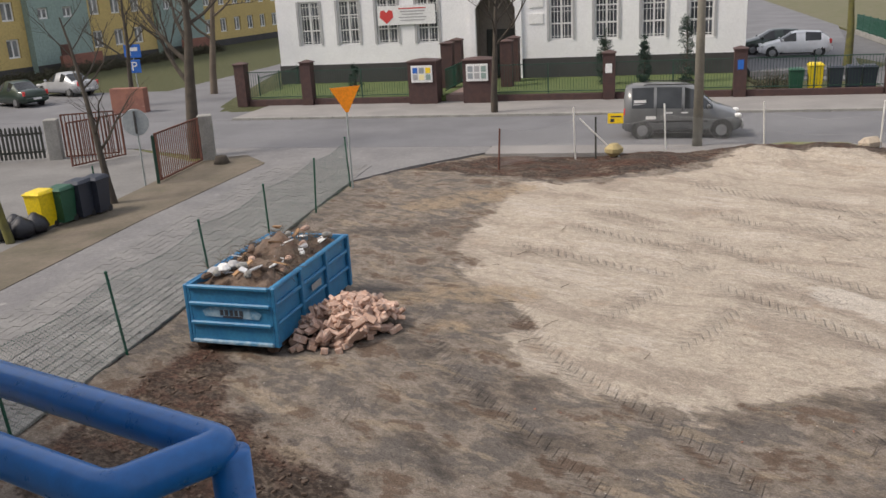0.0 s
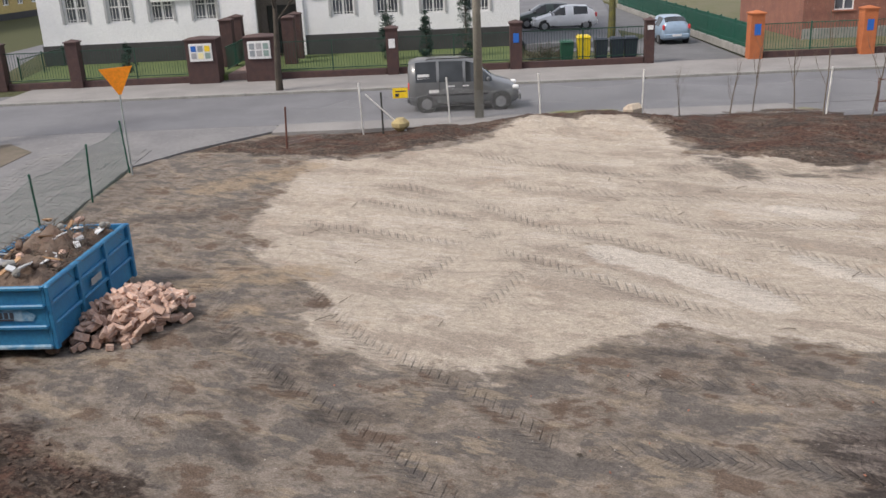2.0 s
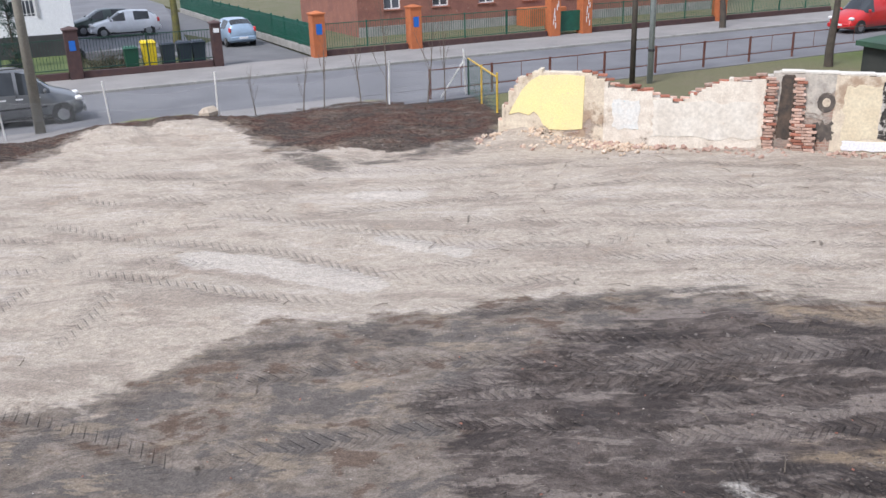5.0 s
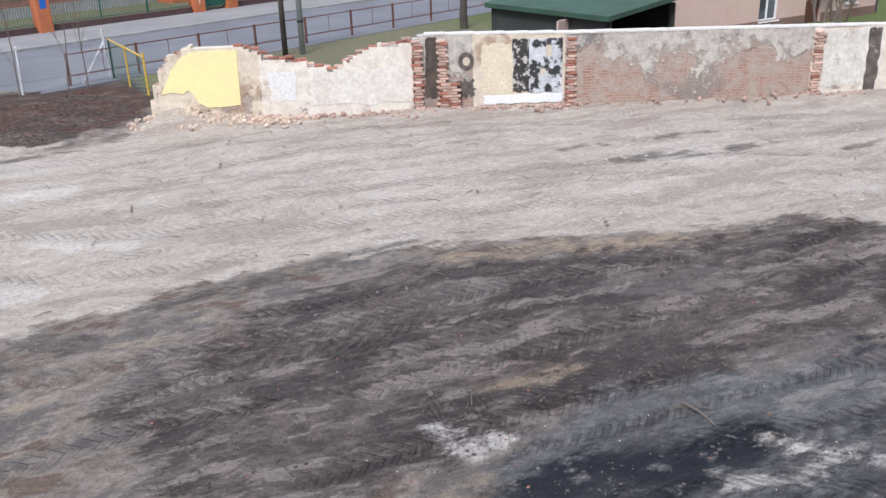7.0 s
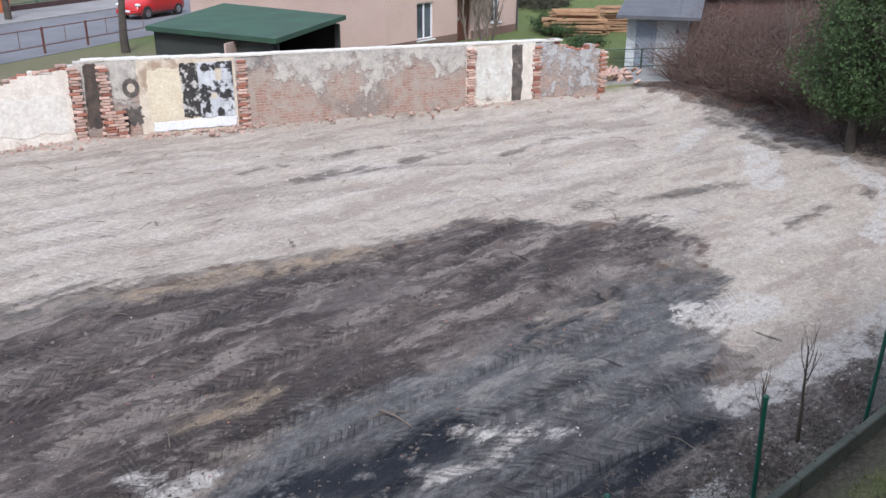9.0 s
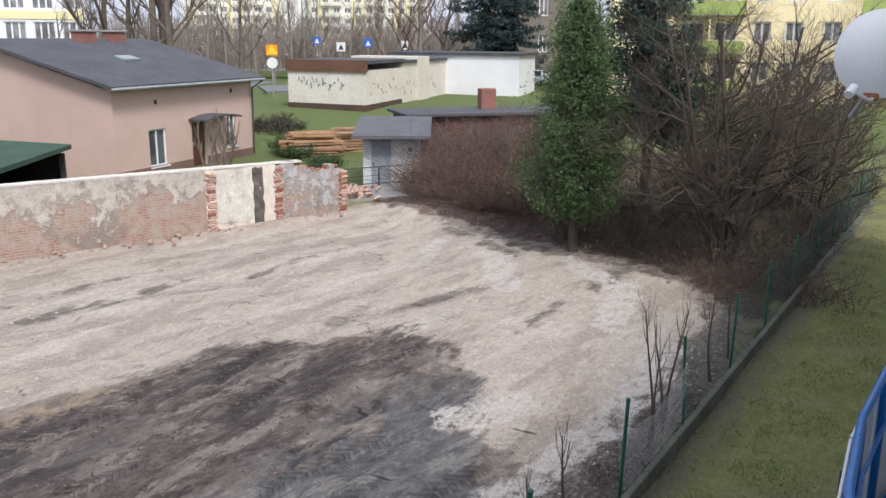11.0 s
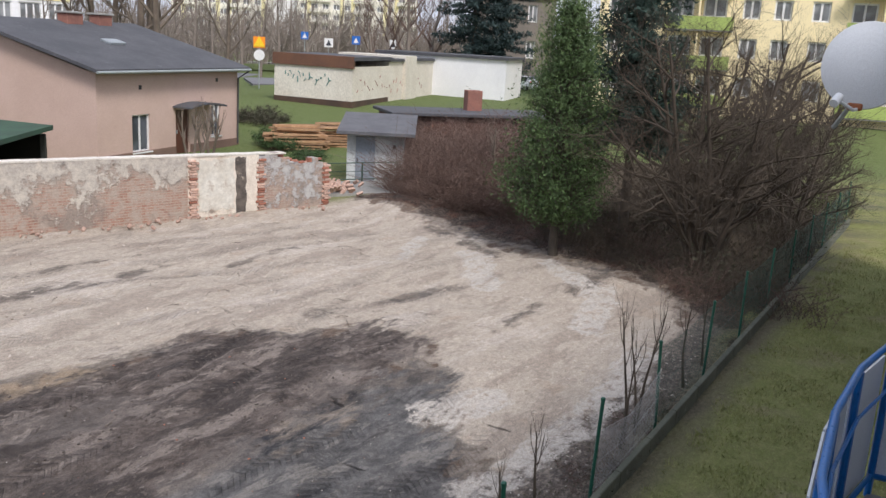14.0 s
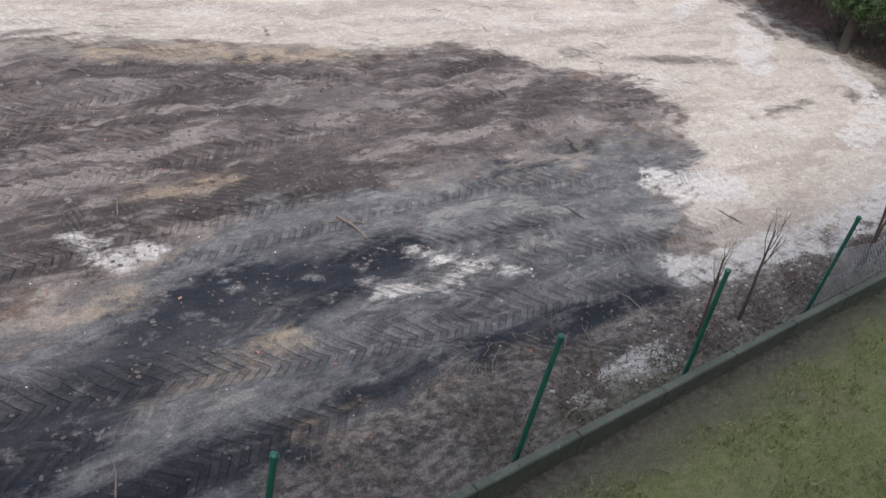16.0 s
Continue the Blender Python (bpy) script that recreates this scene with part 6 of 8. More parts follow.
for k in range(6):
    p = Vector((-15.1 - 1.9 * k, 33.3 - 0.15 * k, 0))
    ob = thing("picket_fence", spot(p, math.pi + 0.08), "dark weathered wooden picket fence panel", "fence panel", "picket fence panels")
    for z in (0.35, 1.05):
        part("rail", Mesh().box((0.95, 0, z), (1.9, 0.04, 0.08)), M_dark_wood, ob)
    for j in range(12):
        part("picket", Mesh().prism([(j * 0.158 + 0.02, 0.1), (j * 0.158 + 0.11, 0.1), (j * 0.158 + 0.11, 1.25), (j * 0.158 + 0.065, 1.34), (j * 0.158 + 0.02, 1.25)], 0.025), M_dark_wood, ob)
ob = thing("brick_stub", spot((-16.1, 46.2, 0), -0.2), "low red brick wall stub at the corner", "wall")
part("body", Mesh().box((0, 0, 0.65), (1.9, 0.5, 1.3), 0, 0.02), M_brick_far, ob)
for k in range(5):
    p = Vector((-10.2 - 0.32 * k, 21.6 - 2.9 * k, 0)) if k else Vector((-9.9, 24.5, 0))
    solid("verge_post", post_mesh(1.3), M_green_metal, "short green steel post on the verge", "post", "verge posts").matrix_world = spot(p)
solid("tree_stump", Mesh().lathe([(0.3, 0), (0.24, 0.15), (0.2, 0.28), (0.1, 0.3)], 12), M_bark, "dark sawn tree stump on the verge", "stump", smooth=True).matrix_world = spot((-7.8, 30.6, 0.03))


# ---- vehicles ----
def loft_car(name, m, stations, cabin, screens, paint, label, lights, wheel_r=0.3, axles=(-1.25, 1.28), half=0.8, rails=False):
    """A car from cross sections (x, low, belt, top, half width at belt, half width at top), nose towards +x."""
    ob = thing(name, m, label, "car")
    rings = []
    for x, lo, be, to, wb, wt in stations:
        ring = [(x, wb * 0.75, lo), (x, wb * 0.97, lo + 0.08), (x, wb, (lo + be) / 2 + 0.02), (x, wb * 0.965, be), (x, wt, to - 0.05), (x, wt * 0.72, to), (x, 0, to + 0.015)]
        rings.append(ring + [(a, -b, c) for a, b, c in ring[-2::-1]])
    n = len(rings[0])
    shells = {"body": Mesh()}
    for i in range(len(rings) - 1):
        for j in range(n - 1):
            quad = [rings[i][j], rings[i][j + 1], rings[i + 1][j + 1], rings[i + 1][j]]
            side, topf = j in (3, n - 5), j in (4, 5, n - 7, n - 6)
            glazed = (side and cabin[0] <= i < cabin[1] and i not in cabin[2]) or (topf and i in screens)
            if not glazed:
                key = "body"
            elif side:
                key = ("side_window", j, sum(1 for c in cabin[2] if c < i))
            else:
                key = ("windscreen" if i == screens[-1] else "rear_window", 0, 0)
            shells.setdefault(key, Mesh()).add(quad, [(0, 1, 2, 3)])
        shells["body"].add([rings[i][0], rings[i][-1], rings[i + 1][-1], rings[i + 1][0]], [(0, 1, 2, 3)])
    for r in (rings[0], rings[-1]):
        shells["body"].add(r, [tuple(range(n))])
    for key in shells:
        me_ = shells[key].data("shell", paint if key == "body" else M_car_glass)
        b = bmesh.new()
        b.from_mesh(me_)
        bmesh.ops.remove_doubles(b, verts=b.verts, dist=0.002)
        bmesh.ops.recalc_face_normals(b, faces=b.faces)
        for f in b.faces:
            f.smooth = True
        b.to_mesh(me_)
        b.free()
        part("body" if key == "body" else key[0], me_, None, ob, "" if key == "body" else "dark tinted glass")
    for x in axles:
        for y in (-half + 0.08, half - 0.08):
            s_ = 1 if y > 0 else -1
            w = part("wheel", Mesh().tube([(x, y - s_ * 0.1, wheel_r), (x, y + s_ * 0.1, wheel_r)], wheel_r, n=20), M_black, ob)
            part("rim", Mesh().lathe([(wheel_r * 0.62, 0), (wheel_r * 0.62, 0.012), (wheel_r * 0.2, 0.02)], 14, Matrix.Translation((x, y + s_ * 0.1, wheel_r)) @ Matrix.Rotation(-s_ * math.pi / 2, 4, "X")), M_rim, w)
            part("wheel_arch", Mesh().tube([(x, y + s_ * 0.02, wheel_r + 0.02), (x, y + s_ * 0.085, wheel_r + 0.02)], wheel_r * 1.2, n=20), M_black, ob)
    x0, x1 = stations[0][0], stations[-1][0]
    for y in (-half * 0.78, half * 0.78):
        part("headlight", Mesh().box((x1 - 0.12, y, lights[0]), (0.22, 0.26, 0.14), 0, 0.04), M_sign_white, ob, "clear headlight")
        part("tail_light", Mesh().box((x0 + 0.07, y * 1.12, lights[1]), (0.16, 0.12, 0.26), 0, 0.03), M_sign_red, ob, "red tail light")
        part("mirror", Mesh().box((cabin[3], y * 1.42, stations[len(stations) // 2][2] + 0.08), (0.12, 0.18, 0.14), 0, 0.04), paint, ob)
    for x, zz in ((x0 - 0.02, 0.45), (x1 + 0.02, 0.42)):
        part("bumper", Mesh().box((x, 0, zz), (0.1, half * 1.75, 0.24), 0, 0.045), paint, ob)
        part("number_plate", Mesh().box((x + (0.055 if x > 0 else -0.055), 0, zz + 0.04), (0.012, 0.5, 0.11)), M_sign_white, ob)
    for y in (-1, 1):
        part("sill", Mesh().box(((axles[0] + axles[1]) / 2, y * (half - 0.02), 0.27), (axles[1] - axles[0] - 0.75, 0.06, 0.12), 0, 0.02), M_black, ob)
        if rails:
            part("roof_rail", Mesh().tube([(-1.3, y * 0.56, 1.84), (-1.2, y * 0.56, 1.88), (0.5, y * 0.56, 1.87), (0.6, y * 0.56, 1.8)], 0.02, n=6), M_black, ob)
            part("door_seam", Mesh().box((0.02, y * (half + 0.004), 0.85), (0.012, 0.02, 0.75)).box((-0.85, y * (half + 0.004), 0.85), (0.012, 0.02, 0.75)), M_black, ob)
            part("side_strip", Mesh().box((-0.2, y * (half + 0.01), 0.62), (2.2, 0.03, 0.07), 0, 0.01), M_black, ob)
            for k in range(3):
                part("lettering_bar", Mesh().box((-0.45 + k * 0.55, y * (half + 0.012), 0.92), (0.3 - 0.08 * k, 0.008, 0.05)), M_sign_white, ob)
            part("window_sticker", Mesh().box((-1.42, y * (half - 0.055), 1.32), (0.42, 0.012, 0.1)).box((-1.42, y * (half - 0.05), 1.2), (0.46, 0.012, 0.05)), M_sign_white, ob, "white sticker lines")
    return ob


HATCH = [(-1.93, 0.42, 0.78, 0.82, 0.62, 0.5), (-1.86, 0.28, 0.88, 1.0, 0.76, 0.6), (-1.72, 0.24, 0.93, 1.2, 0.8, 0.56), (-1.35, 0.2, 0.95, 1.42, 0.83, 0.56), (-0.5, 0.2, 0.93, 1.47, 0.84, 0.58), (0.0, 0.2, 0.92, 1.45, 0.84, 0.57),
         (0.25, 0.2, 0.92, 1.38, 0.84, 0.56), (0.85, 0.2, 0.92, 1.02, 0.83, 0.62), (1.05, 0.2, 0.86, 0.95, 0.82, 0.62), (1.6, 0.22, 0.74, 0.82, 0.78, 0.6), (1.86, 0.28, 0.62, 0.68, 0.68, 0.5), (1.95, 0.36, 0.54, 0.58, 0.55, 0.4)]
VAN = [(-1.98, 0.4, 1.0, 1.5, 0.7, 0.6), (-1.94, 0.26, 1.05, 1.76, 0.81, 0.64), (-1.7, 0.22, 1.08, 1.83, 0.84, 0.66), (-0.95, 0.2, 1.08, 1.85, 0.85, 0.67), (-0.85, 0.2, 1.08, 1.85, 0.85, 0.67), (0.0, 0.2, 1.06, 1.83, 0.85, 0.66), (0.1, 0.2, 1.06, 1.82, 0.85, 0.66),
       (0.42, 0.2, 1.05, 1.74, 0.85, 0.64), (1.05, 0.2, 1.04, 1.17, 0.84, 0.66), (1.2, 0.2, 0.98, 1.09, 0.83, 0.64), (1.7, 0.22, 0.84, 0.93, 0.8, 0.6), (1.93, 0.28, 0.68, 0.75, 0.7, 0.52), (2.02, 0.38, 0.58, 0.62, 0.58, 0.4)]
P_white, P_grey, P_blue, P_green, P_silver = car_paint("white_paint", (0.84, 0.85, 0.86)), car_paint("grey_metal_paint", (0.14, 0.145, 0.15)), car_paint("light_blue_paint", (0.30, 0.40, 0.52)), car_paint("dark_green_paint", (0.02, 0.04, 0.03)), car_paint("silver_paint", (0.45, 0.46, 0.48))
loft_car("hatchback", spot(Vector((20.95, 52.8, 0.44)), ROAD_TURN + math.pi), HATCH, (3, 7, (4,), 0.75), (2, 6), P_white, "white three-door hatchback parked beside the house", (0.68, 0.88))
loft_car("hatchback", spot(Vector((20.6, 55.4, 0.44)), ROAD_TURN + math.pi + 0.1), HATCH, (3, 7, (4,), 0.75), (2, 6), P_green, "dark green parked hatchback", (0.68, 0.88))
loft_car("hatchback", spot(Vector((24.3, 45.9, 0.12)), ROAD_TURN + math.pi / 2 + 0.06), HATCH, (3, 7, (4,), 0.75), (2, 6), P_blue, "light blue hatchback in the driveway", (0.68, 0.92))
loft_car("passenger_van", spot(at_road(11.2, -9.2, 0.03), ROAD_TURN), VAN, (2, 8, (3, 5), 0.9), (7,), P_grey, "grey high-roofed passenger van on the street", (0.78, 0.95), 0.31, (-1.33, 1.35), 0.83, True)
loft_car("delivery_van", spot((49.1, 21.9, 0.03), ROAD_TURN + math.pi), VAN, (7, 8, (), 0.9), (7,), car_paint("red_paint", (0.55, 0.02, 0.02)), "bright red delivery van on the street beyond the green shed", (0.78, 0.95), 0.31, (-1.33, 1.35), 0.83)
SEDAN = [(-2.2, 0.42, 0.75, 0.8, 0.62, 0.5), (-2.12, 0.28, 0.86, 0.93, 0.76, 0.6), (-1.5, 0.22, 0.9, 0.98, 0.82, 0.62), (-0.9, 0.2, 0.92, 1.36, 0.84, 0.56)] + HATCH[4:]
loft_car("saloon_car", spot((-23.6, 56.6, 0.04), 2.6), SEDAN, (3, 7, (4,), 0.75), (2, 6), P_silver, "silver saloon parked by the flats", (0.68, 0.8))
loft_car("saloon_car", spot((-24.8, 52.3, 0.04), 2.5), SEDAN, (3, 7, (4,), 0.75), (2, 6), P_green, "dark green saloon parked by the flats", (0.68, 0.8))


# ---- trees and shrubs ----
def grow(m, p, d, ln, r, level, kids, rng, up=0.15, wob=0.25, sides=5, taper=0.35, twist=0.9):
    """A limb with its side limbs."""
    n = 4 if level > 0 else 3
    pts = [Vector(p)]
    d = Vector(d).normalized()
    for _ in range(n):
        d = (d + Vector((rng.uniform(-wob, wob), rng.uniform(-wob, wob), rng.uniform(-wob, wob) + up * 0.5))).normalized()
        pts.append(pts[-1] + d * (ln / n))
    m.tube(pts, r, r * taper, max(3, sides), False)
    if level <= 0:
        return
    k = kids[-level] if level <= len(kids) else 3
    for i in range(k):
        t = 0.28 + 0.72 * (i + rng.random()) / k
        j = min(int(t * n), n - 1)
        q = pts[j].lerp(pts[j + 1], t * n - j)
        side = Vector((rng.gauss(0, 1), rng.gauss(0, 1), rng.gauss(0, 0.5)))
        side = (side - d * side.dot(d)).normalized()
        grow(m, q, d * (1 - 0.42 * twist) + side * twist * 0.75 + Vector((0, 0, up)), ln * rng.uniform(0.42, 0.68) * (1.1 - 0.35 * t), r * (1 - (1 - taper) * t) * 0.62, level - 1, kids, rng, up, wob, sides - 1, taper, twist)


TREES = {}


def bare_tree(p, h, seed, r=0.16, levels=4, kids=(6, 6, 5, 4), material=None, label="bare deciduous tree in early spring", stems=1, up=0.22, twist=0.9, lean=(0, 0), name="bare_tree", clear=0.3, twig=None, sides=7, wild=0.22):
    rng = random.Random(seed)
    ob = thing(name, spot(p), label, "tree")
    trunk, crown = Mesh(), Mesh()
    for s_ in range(stems):
        a = 2 * math.pi * s_ / stems + rng.uniform(-0.4, 0.4)
        d = Vector((lean[0], lean[1], 1)) if stems == 1 else Vector((math.cos(a) * 0.32, math.sin(a) * 0.32, 1))
        base = Vector((0, 0, -0.15)) if stems == 1 else Vector((math.cos(a) * r, math.sin(a) * r, -0.15))
        n, pts, dd = 7, [base], d.normalized()
        for _ in range(n):
            dd = (dd + Vector((rng.uniform(-0.08, 0.08), rng.uniform(-0.08, 0.08), 0.05))).normalized()
            pts.append(pts[-1] + dd * (h * 0.8 / n))
        trunk.tube(pts, r * (1 if stems == 1 else 0.6), r * 0.2, sides, False)
        count = kids[0] + 3
        for i in range(count):
            t = clear + (1 - clear) * (i + rng.random() * 0.8) / count
            j = min(int(t * n), n - 1)
            q = pts[j].lerp(pts[j + 1], t * n - j)
            w = rng.uniform(0, 6.28)
            grow(crown, q, Vector((math.cos(w) * twist, math.sin(w) * twist, 0.45 + up)), h * rng.uniform(0.26, 0.4) * (1.15 - 0.55 * t), r * (1 - 0.75 * t) * 0.5, levels - 1, kids[1:], rng, up, wild, 5, 0.3, twist)
    part("trunk", trunk, material or M_bark, ob, fix=False, smooth=True)
    part("crown", crown, twig or material or M_bark, ob, fix=False)
    return ob


def sprays(m, p, d, count, size, rng, spread):
    """Small leafy flakes round a point."""
    for _ in range(count):
        q = Vector(p) + Vector((rng.gauss(0, spread), rng.gauss(0, spread), rng.gauss(0, spread * 0.7)))
        a = Vector((rng.gauss(0, 1), rng.gauss(0, 1), rng.gauss(0, 1) + d)).normalized()
        b = a.cross(Vector((rng.gauss(0, 1), rng.gauss(0, 1), rng.gauss(0, 1)))).normalized()
        s_ = size * rng.uniform(0.6, 1.3)
        m.add([q - b * s_ * 0.3, q + a * s_ * 0.5 + b * s_ * 0.25 - b * 0.1 * s_, q + a * s_, q + a * s_ * 0.4 + b * s_ * 0.45], [(0, 1, 2, 3)])


def thuja(p, h, rad, seed, label, name="thuja", material=None, clear=0.12, flakes=5200, size=0.2, trunk=True):
    rng = random.Random(seed)
    ob = thing(name, spot(p), label, "conifer")
    t = Mesh().tube([(0, 0, -0.1), (0.03, 0.02, h * 0.4), (0, 0, h * 0.9)], rad * 0.09, 0.02, 8, False)
    limbs, leaf = Mesh(), Mesh()
    for k in range(int(flakes / 34)):
        z = h * (clear + (0.97 - clear) * rng.random() ** 1.15)
        f = (z / h - clear) / (1 - clear)
        prof = rad * (min(1, f * 4 + 0.35) * (1 - f) ** 0.75 + 0.05)
        a = rng.uniform(0, 6.283)
        rr = prof * rng.uniform(0.55, 1.05) * (1 + 0.18 * math.sin(a * 3 + z * 2))
        q = Vector((math.cos(a) * rr, math.sin(a) * rr, z))
        limbs.tube([(0, 0, max(0.1, z - rr * 0.5)), (q.x * 0.6, q.y * 0.6, z - rr * 0.25), q], 0.02, 0.006, 4, False)
        sprays(leaf, q, 0.6, 26, size, rng, rad * 0.13)
        sprays(leaf, q * 0.72 + Vector((0, 0, z * 0.28)), 0.6, 8, size, rng, rad * 0.13)
    part("trunk", t, M_bark, ob, smooth=True, fix=False)
    part("framework", limbs, M_bark, ob, fix=False)
    part("crown", leaf, material or M_leaf_thuja, ob, fix=False)
    return ob


def spruce(p, h, rad, seed, label, material=None, clear=0.2, whorls=26, size=0.22, dens=7, name="spruce", full=0.85):
    rng = random.Random(seed)
    ob = thing(name, spot(p), label, "conifer")
    limbs, leaf = Mesh(), Mesh()
    for k in range(whorls):
        f = k / whorls
        z = h * (clear + (0.98 - clear) * f)
        reach = rad * ((1 - f) ** full) * rng.uniform(0.75, 1.15) + 0.12
        for j in range(rng.randint(5, 7)):
            a = rng.uniform(0, 6.283)
            ln = reach * rng.uniform(0.6, 1.1)
            d = Vector((math.cos(a), math.sin(a), 0))
            pts = [Vector((0, 0, z)), d * ln * 0.5 + Vector((0, 0, z - ln * 0.16)), d * ln + Vector((0, 0, z - ln * 0.12))]
            limbs.tube(pts, 0.03 * (1 - f) + 0.008, 0.005, 4, False)
            steps = max(2, int(ln / 0.28))
            for i in range(steps):
                t = (i + 0.8) / steps
                q = pts[0].lerp(pts[1], t * 2) if t < 0.5 else pts[1].lerp(pts[2], t * 2 - 1)
                sprays(leaf, q, -0.15, dens, size, rng, 0.05 + 0.03 * rad)
    part("trunk", Mesh().tube([(0, 0, -0.1), (0, 0, h * 0.98)], 0.05 + rad * 0.05, 0.015, 9, False), M_bark, ob, smooth=True, fix=False)
    part("framework", limbs, M_bark, ob, fix=False)
    part("crown", leaf, material or M_leaf_spruce, ob, fix=False)
    return ob


def shrub(p, rx, ry, h, seed, label, material, twigs=260, leaves=0, leaf_mat=None, name="shrub", r=0.008, size=0.1, arch=0.4, category="shrub"):
    rng = random.Random(seed)
    ob = thing(name, spot(p), label, category)
    m, leaf = Mesh(), Mesh()
    for _ in range(twigs):
        a, k = rng.uniform(0, 6.283), math.sqrt(rng.random())
        q = Vector((math.cos(a) * rx * k, math.sin(a) * ry * k, 0))
        d = Vector((rng.gauss(0, 0.35), rng.gauss(0, 0.35), 1))
        pts, top = [q], h * rng.uniform(0.45, 1.05) * (1 - 0.4 * k * k)
        for i in range(4):
            d = d + Vector((rng.gauss(0, arch), rng.gauss(0, arch), -0.12))
            pts.append(pts[-1] + d.normalized() * top / 4)
        m.tube(pts, r * rng.uniform(0.7, 1.5), r * 0.4, 4, False)
        for i in range(2):
            e = pts[2 + i] + Vector((rng.gauss(0, 0.2), rng.gauss(0, 0.2), rng.uniform(0, 0.3))) * h * 0.35
            m.tube([pts[2 + i], e], r * 0.6, r * 0.3, 3, False)
            if leaves:
                sprays(leaf, e, 0.1, leaves, size, rng, 0.08)
    tagged(part("brushwood", m, material, ob, fix=False), kind="stuff")
    if leaves:
        part("foliage", leaf, leaf_mat, ob, fix=False)
    return ob


# small conifers and trees along the street
for u, h, w in ((7.7, 2.7, 0.62), (9.6, 2.35, 0.42), (11.6, 3.3, 0.6)):
    thuja(at_road(u, 3.2, 0.4), h, w, int(u * 10), "small dark columnar conifer in the front garden", "garden_conifer", M_leaf_spruce, 0.03, 2600, 0.11)
thuja(at_road(-5.2, 2.5, 0.4), 1.6, 0.42, 77, "small dark conifer in the front garden", "garden_conifer", M_leaf_spruce, 0.03, 1500, 0.1)
shrub(at_road(15.4, 1.7, 0.15), 0.9, 0.6, 1.4, 78, "dark tangled shrub behind the fence", M_twig, 160, 3, M_hedge)
bare_tree(at_road(3.35, -3.6, 0.1), 8, 51, 0.17, 4, (5, 5, 4, 3), label="dark street tree with a bare crown", clear=0.45)
bare_tree((-9.7, 25.2, 0.05), 7, 52, 0.12, 4, (5, 4, 4, 3), label="slim forked street tree beside the bins", clear=0.3, lean=(-0.08, 0))
bare_tree((-9.1, 32.2, 0), 10, 53, 0.27, 4, (6, 5, 4, 4), label="tall old street tree by the gate post", clear=0.34, lean=(-0.05, 0))
bare_tree((-11.0, 21.4, 0.03), 6, 54, 0.12, 3, (4, 4, 3), M_bark_green, "leaning mossy tree trunk beside the rubbish bags", clear=0.5, lean=(-0.12, 0))
bare_tree((-13.4, 53.0, 0.03), 11, 55, 0.24, 4, (5, 5, 4, 3), M_bark_pale, "pale birch-like street tree", clear=0.35)
bare_tree((-16.9, 49.0, 0.03), 9, 56, 0.16, 4, (5, 5, 4, 3), label="bare tree by the parked cars", clear=0.3)
bare_tree((21.3, 46.6, 0.3), 9, 57, 0.24, 3, (5, 4, 3), M_bark_green, "yellow-green lichened tree trunk by the car park", clear=0.55)
bare_tree((36.2, 17.4, 0), 7, 58, 0.2, 4, (5, 5, 4, 3), label="street tree trunk near the green shed", clear=0.5)
bare_tree((45.7, 28.4, 0.1), 8, 59, 0.2, 4, (5, 5, 4, 3), label="street tree in a pavement pit", clear=0.4)
for k, (x, y, h) in enumerate(((16.8, 25.5, 2.6), (17.7, 24.6, 3.0), (18.5, 24.2, 3.4), (19.9, 23.7, 3.2), (20.6, 23.6, 2.8), (16.0, 25.6, 1.8), (14.6, 26.3, 1.5))):
    bare_tree((x, y, 0), h * 1.35, 80 + k, 0.026, 3, (4, 3, 3), M_bark_pale, "thin self-sown sapling by the street fence", name="sapling", clear=0.3, up=0.5, twist=0.55, sides=5)
# garden edge by the lawn: cut stems and dry weeds
for k, (x, y, h) in enumerate(((9.3, -3.25, 1.25), (11.55, -5.35, 1.9), (11.75, -5.6, 1.5), (12.0, -5.75, 1.75), (11.35, -5.2, 1.3), (13.4, -7.2, 1.5), (14.3, -8.0, 1.4), (8.75, -2.7, 1.0))):
    bare_tree((x, y, 0), h * 1.45, 90 + k, 0.03, 2, (3, 3), M_twig, "cut dark sucker stem at the garden fence", name="cut_stem", clear=0.55, up=0.6, twist=0.5, sides=5)
for k in range(9):
    q = Vector((6.2, -0.55, 0)) + FD * (1.05 * k + 0.2)
    shrub(q, 0.6, 0.3, 0.42, 100 + k, "dry brown weeds and twigs along the fence", M_twig_red if k % 2 else M_bark_pale, 70, 2, M_hedge, "dry_weeds", 0.004, 0.05, 0.6)
for k, (x, y) in enumerate(((5.2, 0.5), (6.9, -0.4), (7.7, -1.2))):
    shrub((x, y, 0), 0.7, 0.5, 0.35, 120 + k, "heap of thin dry twigs on the soil", M_bark_pale, 60, 0, None, "twig_heap", 0.005, 0.05, 0.9)

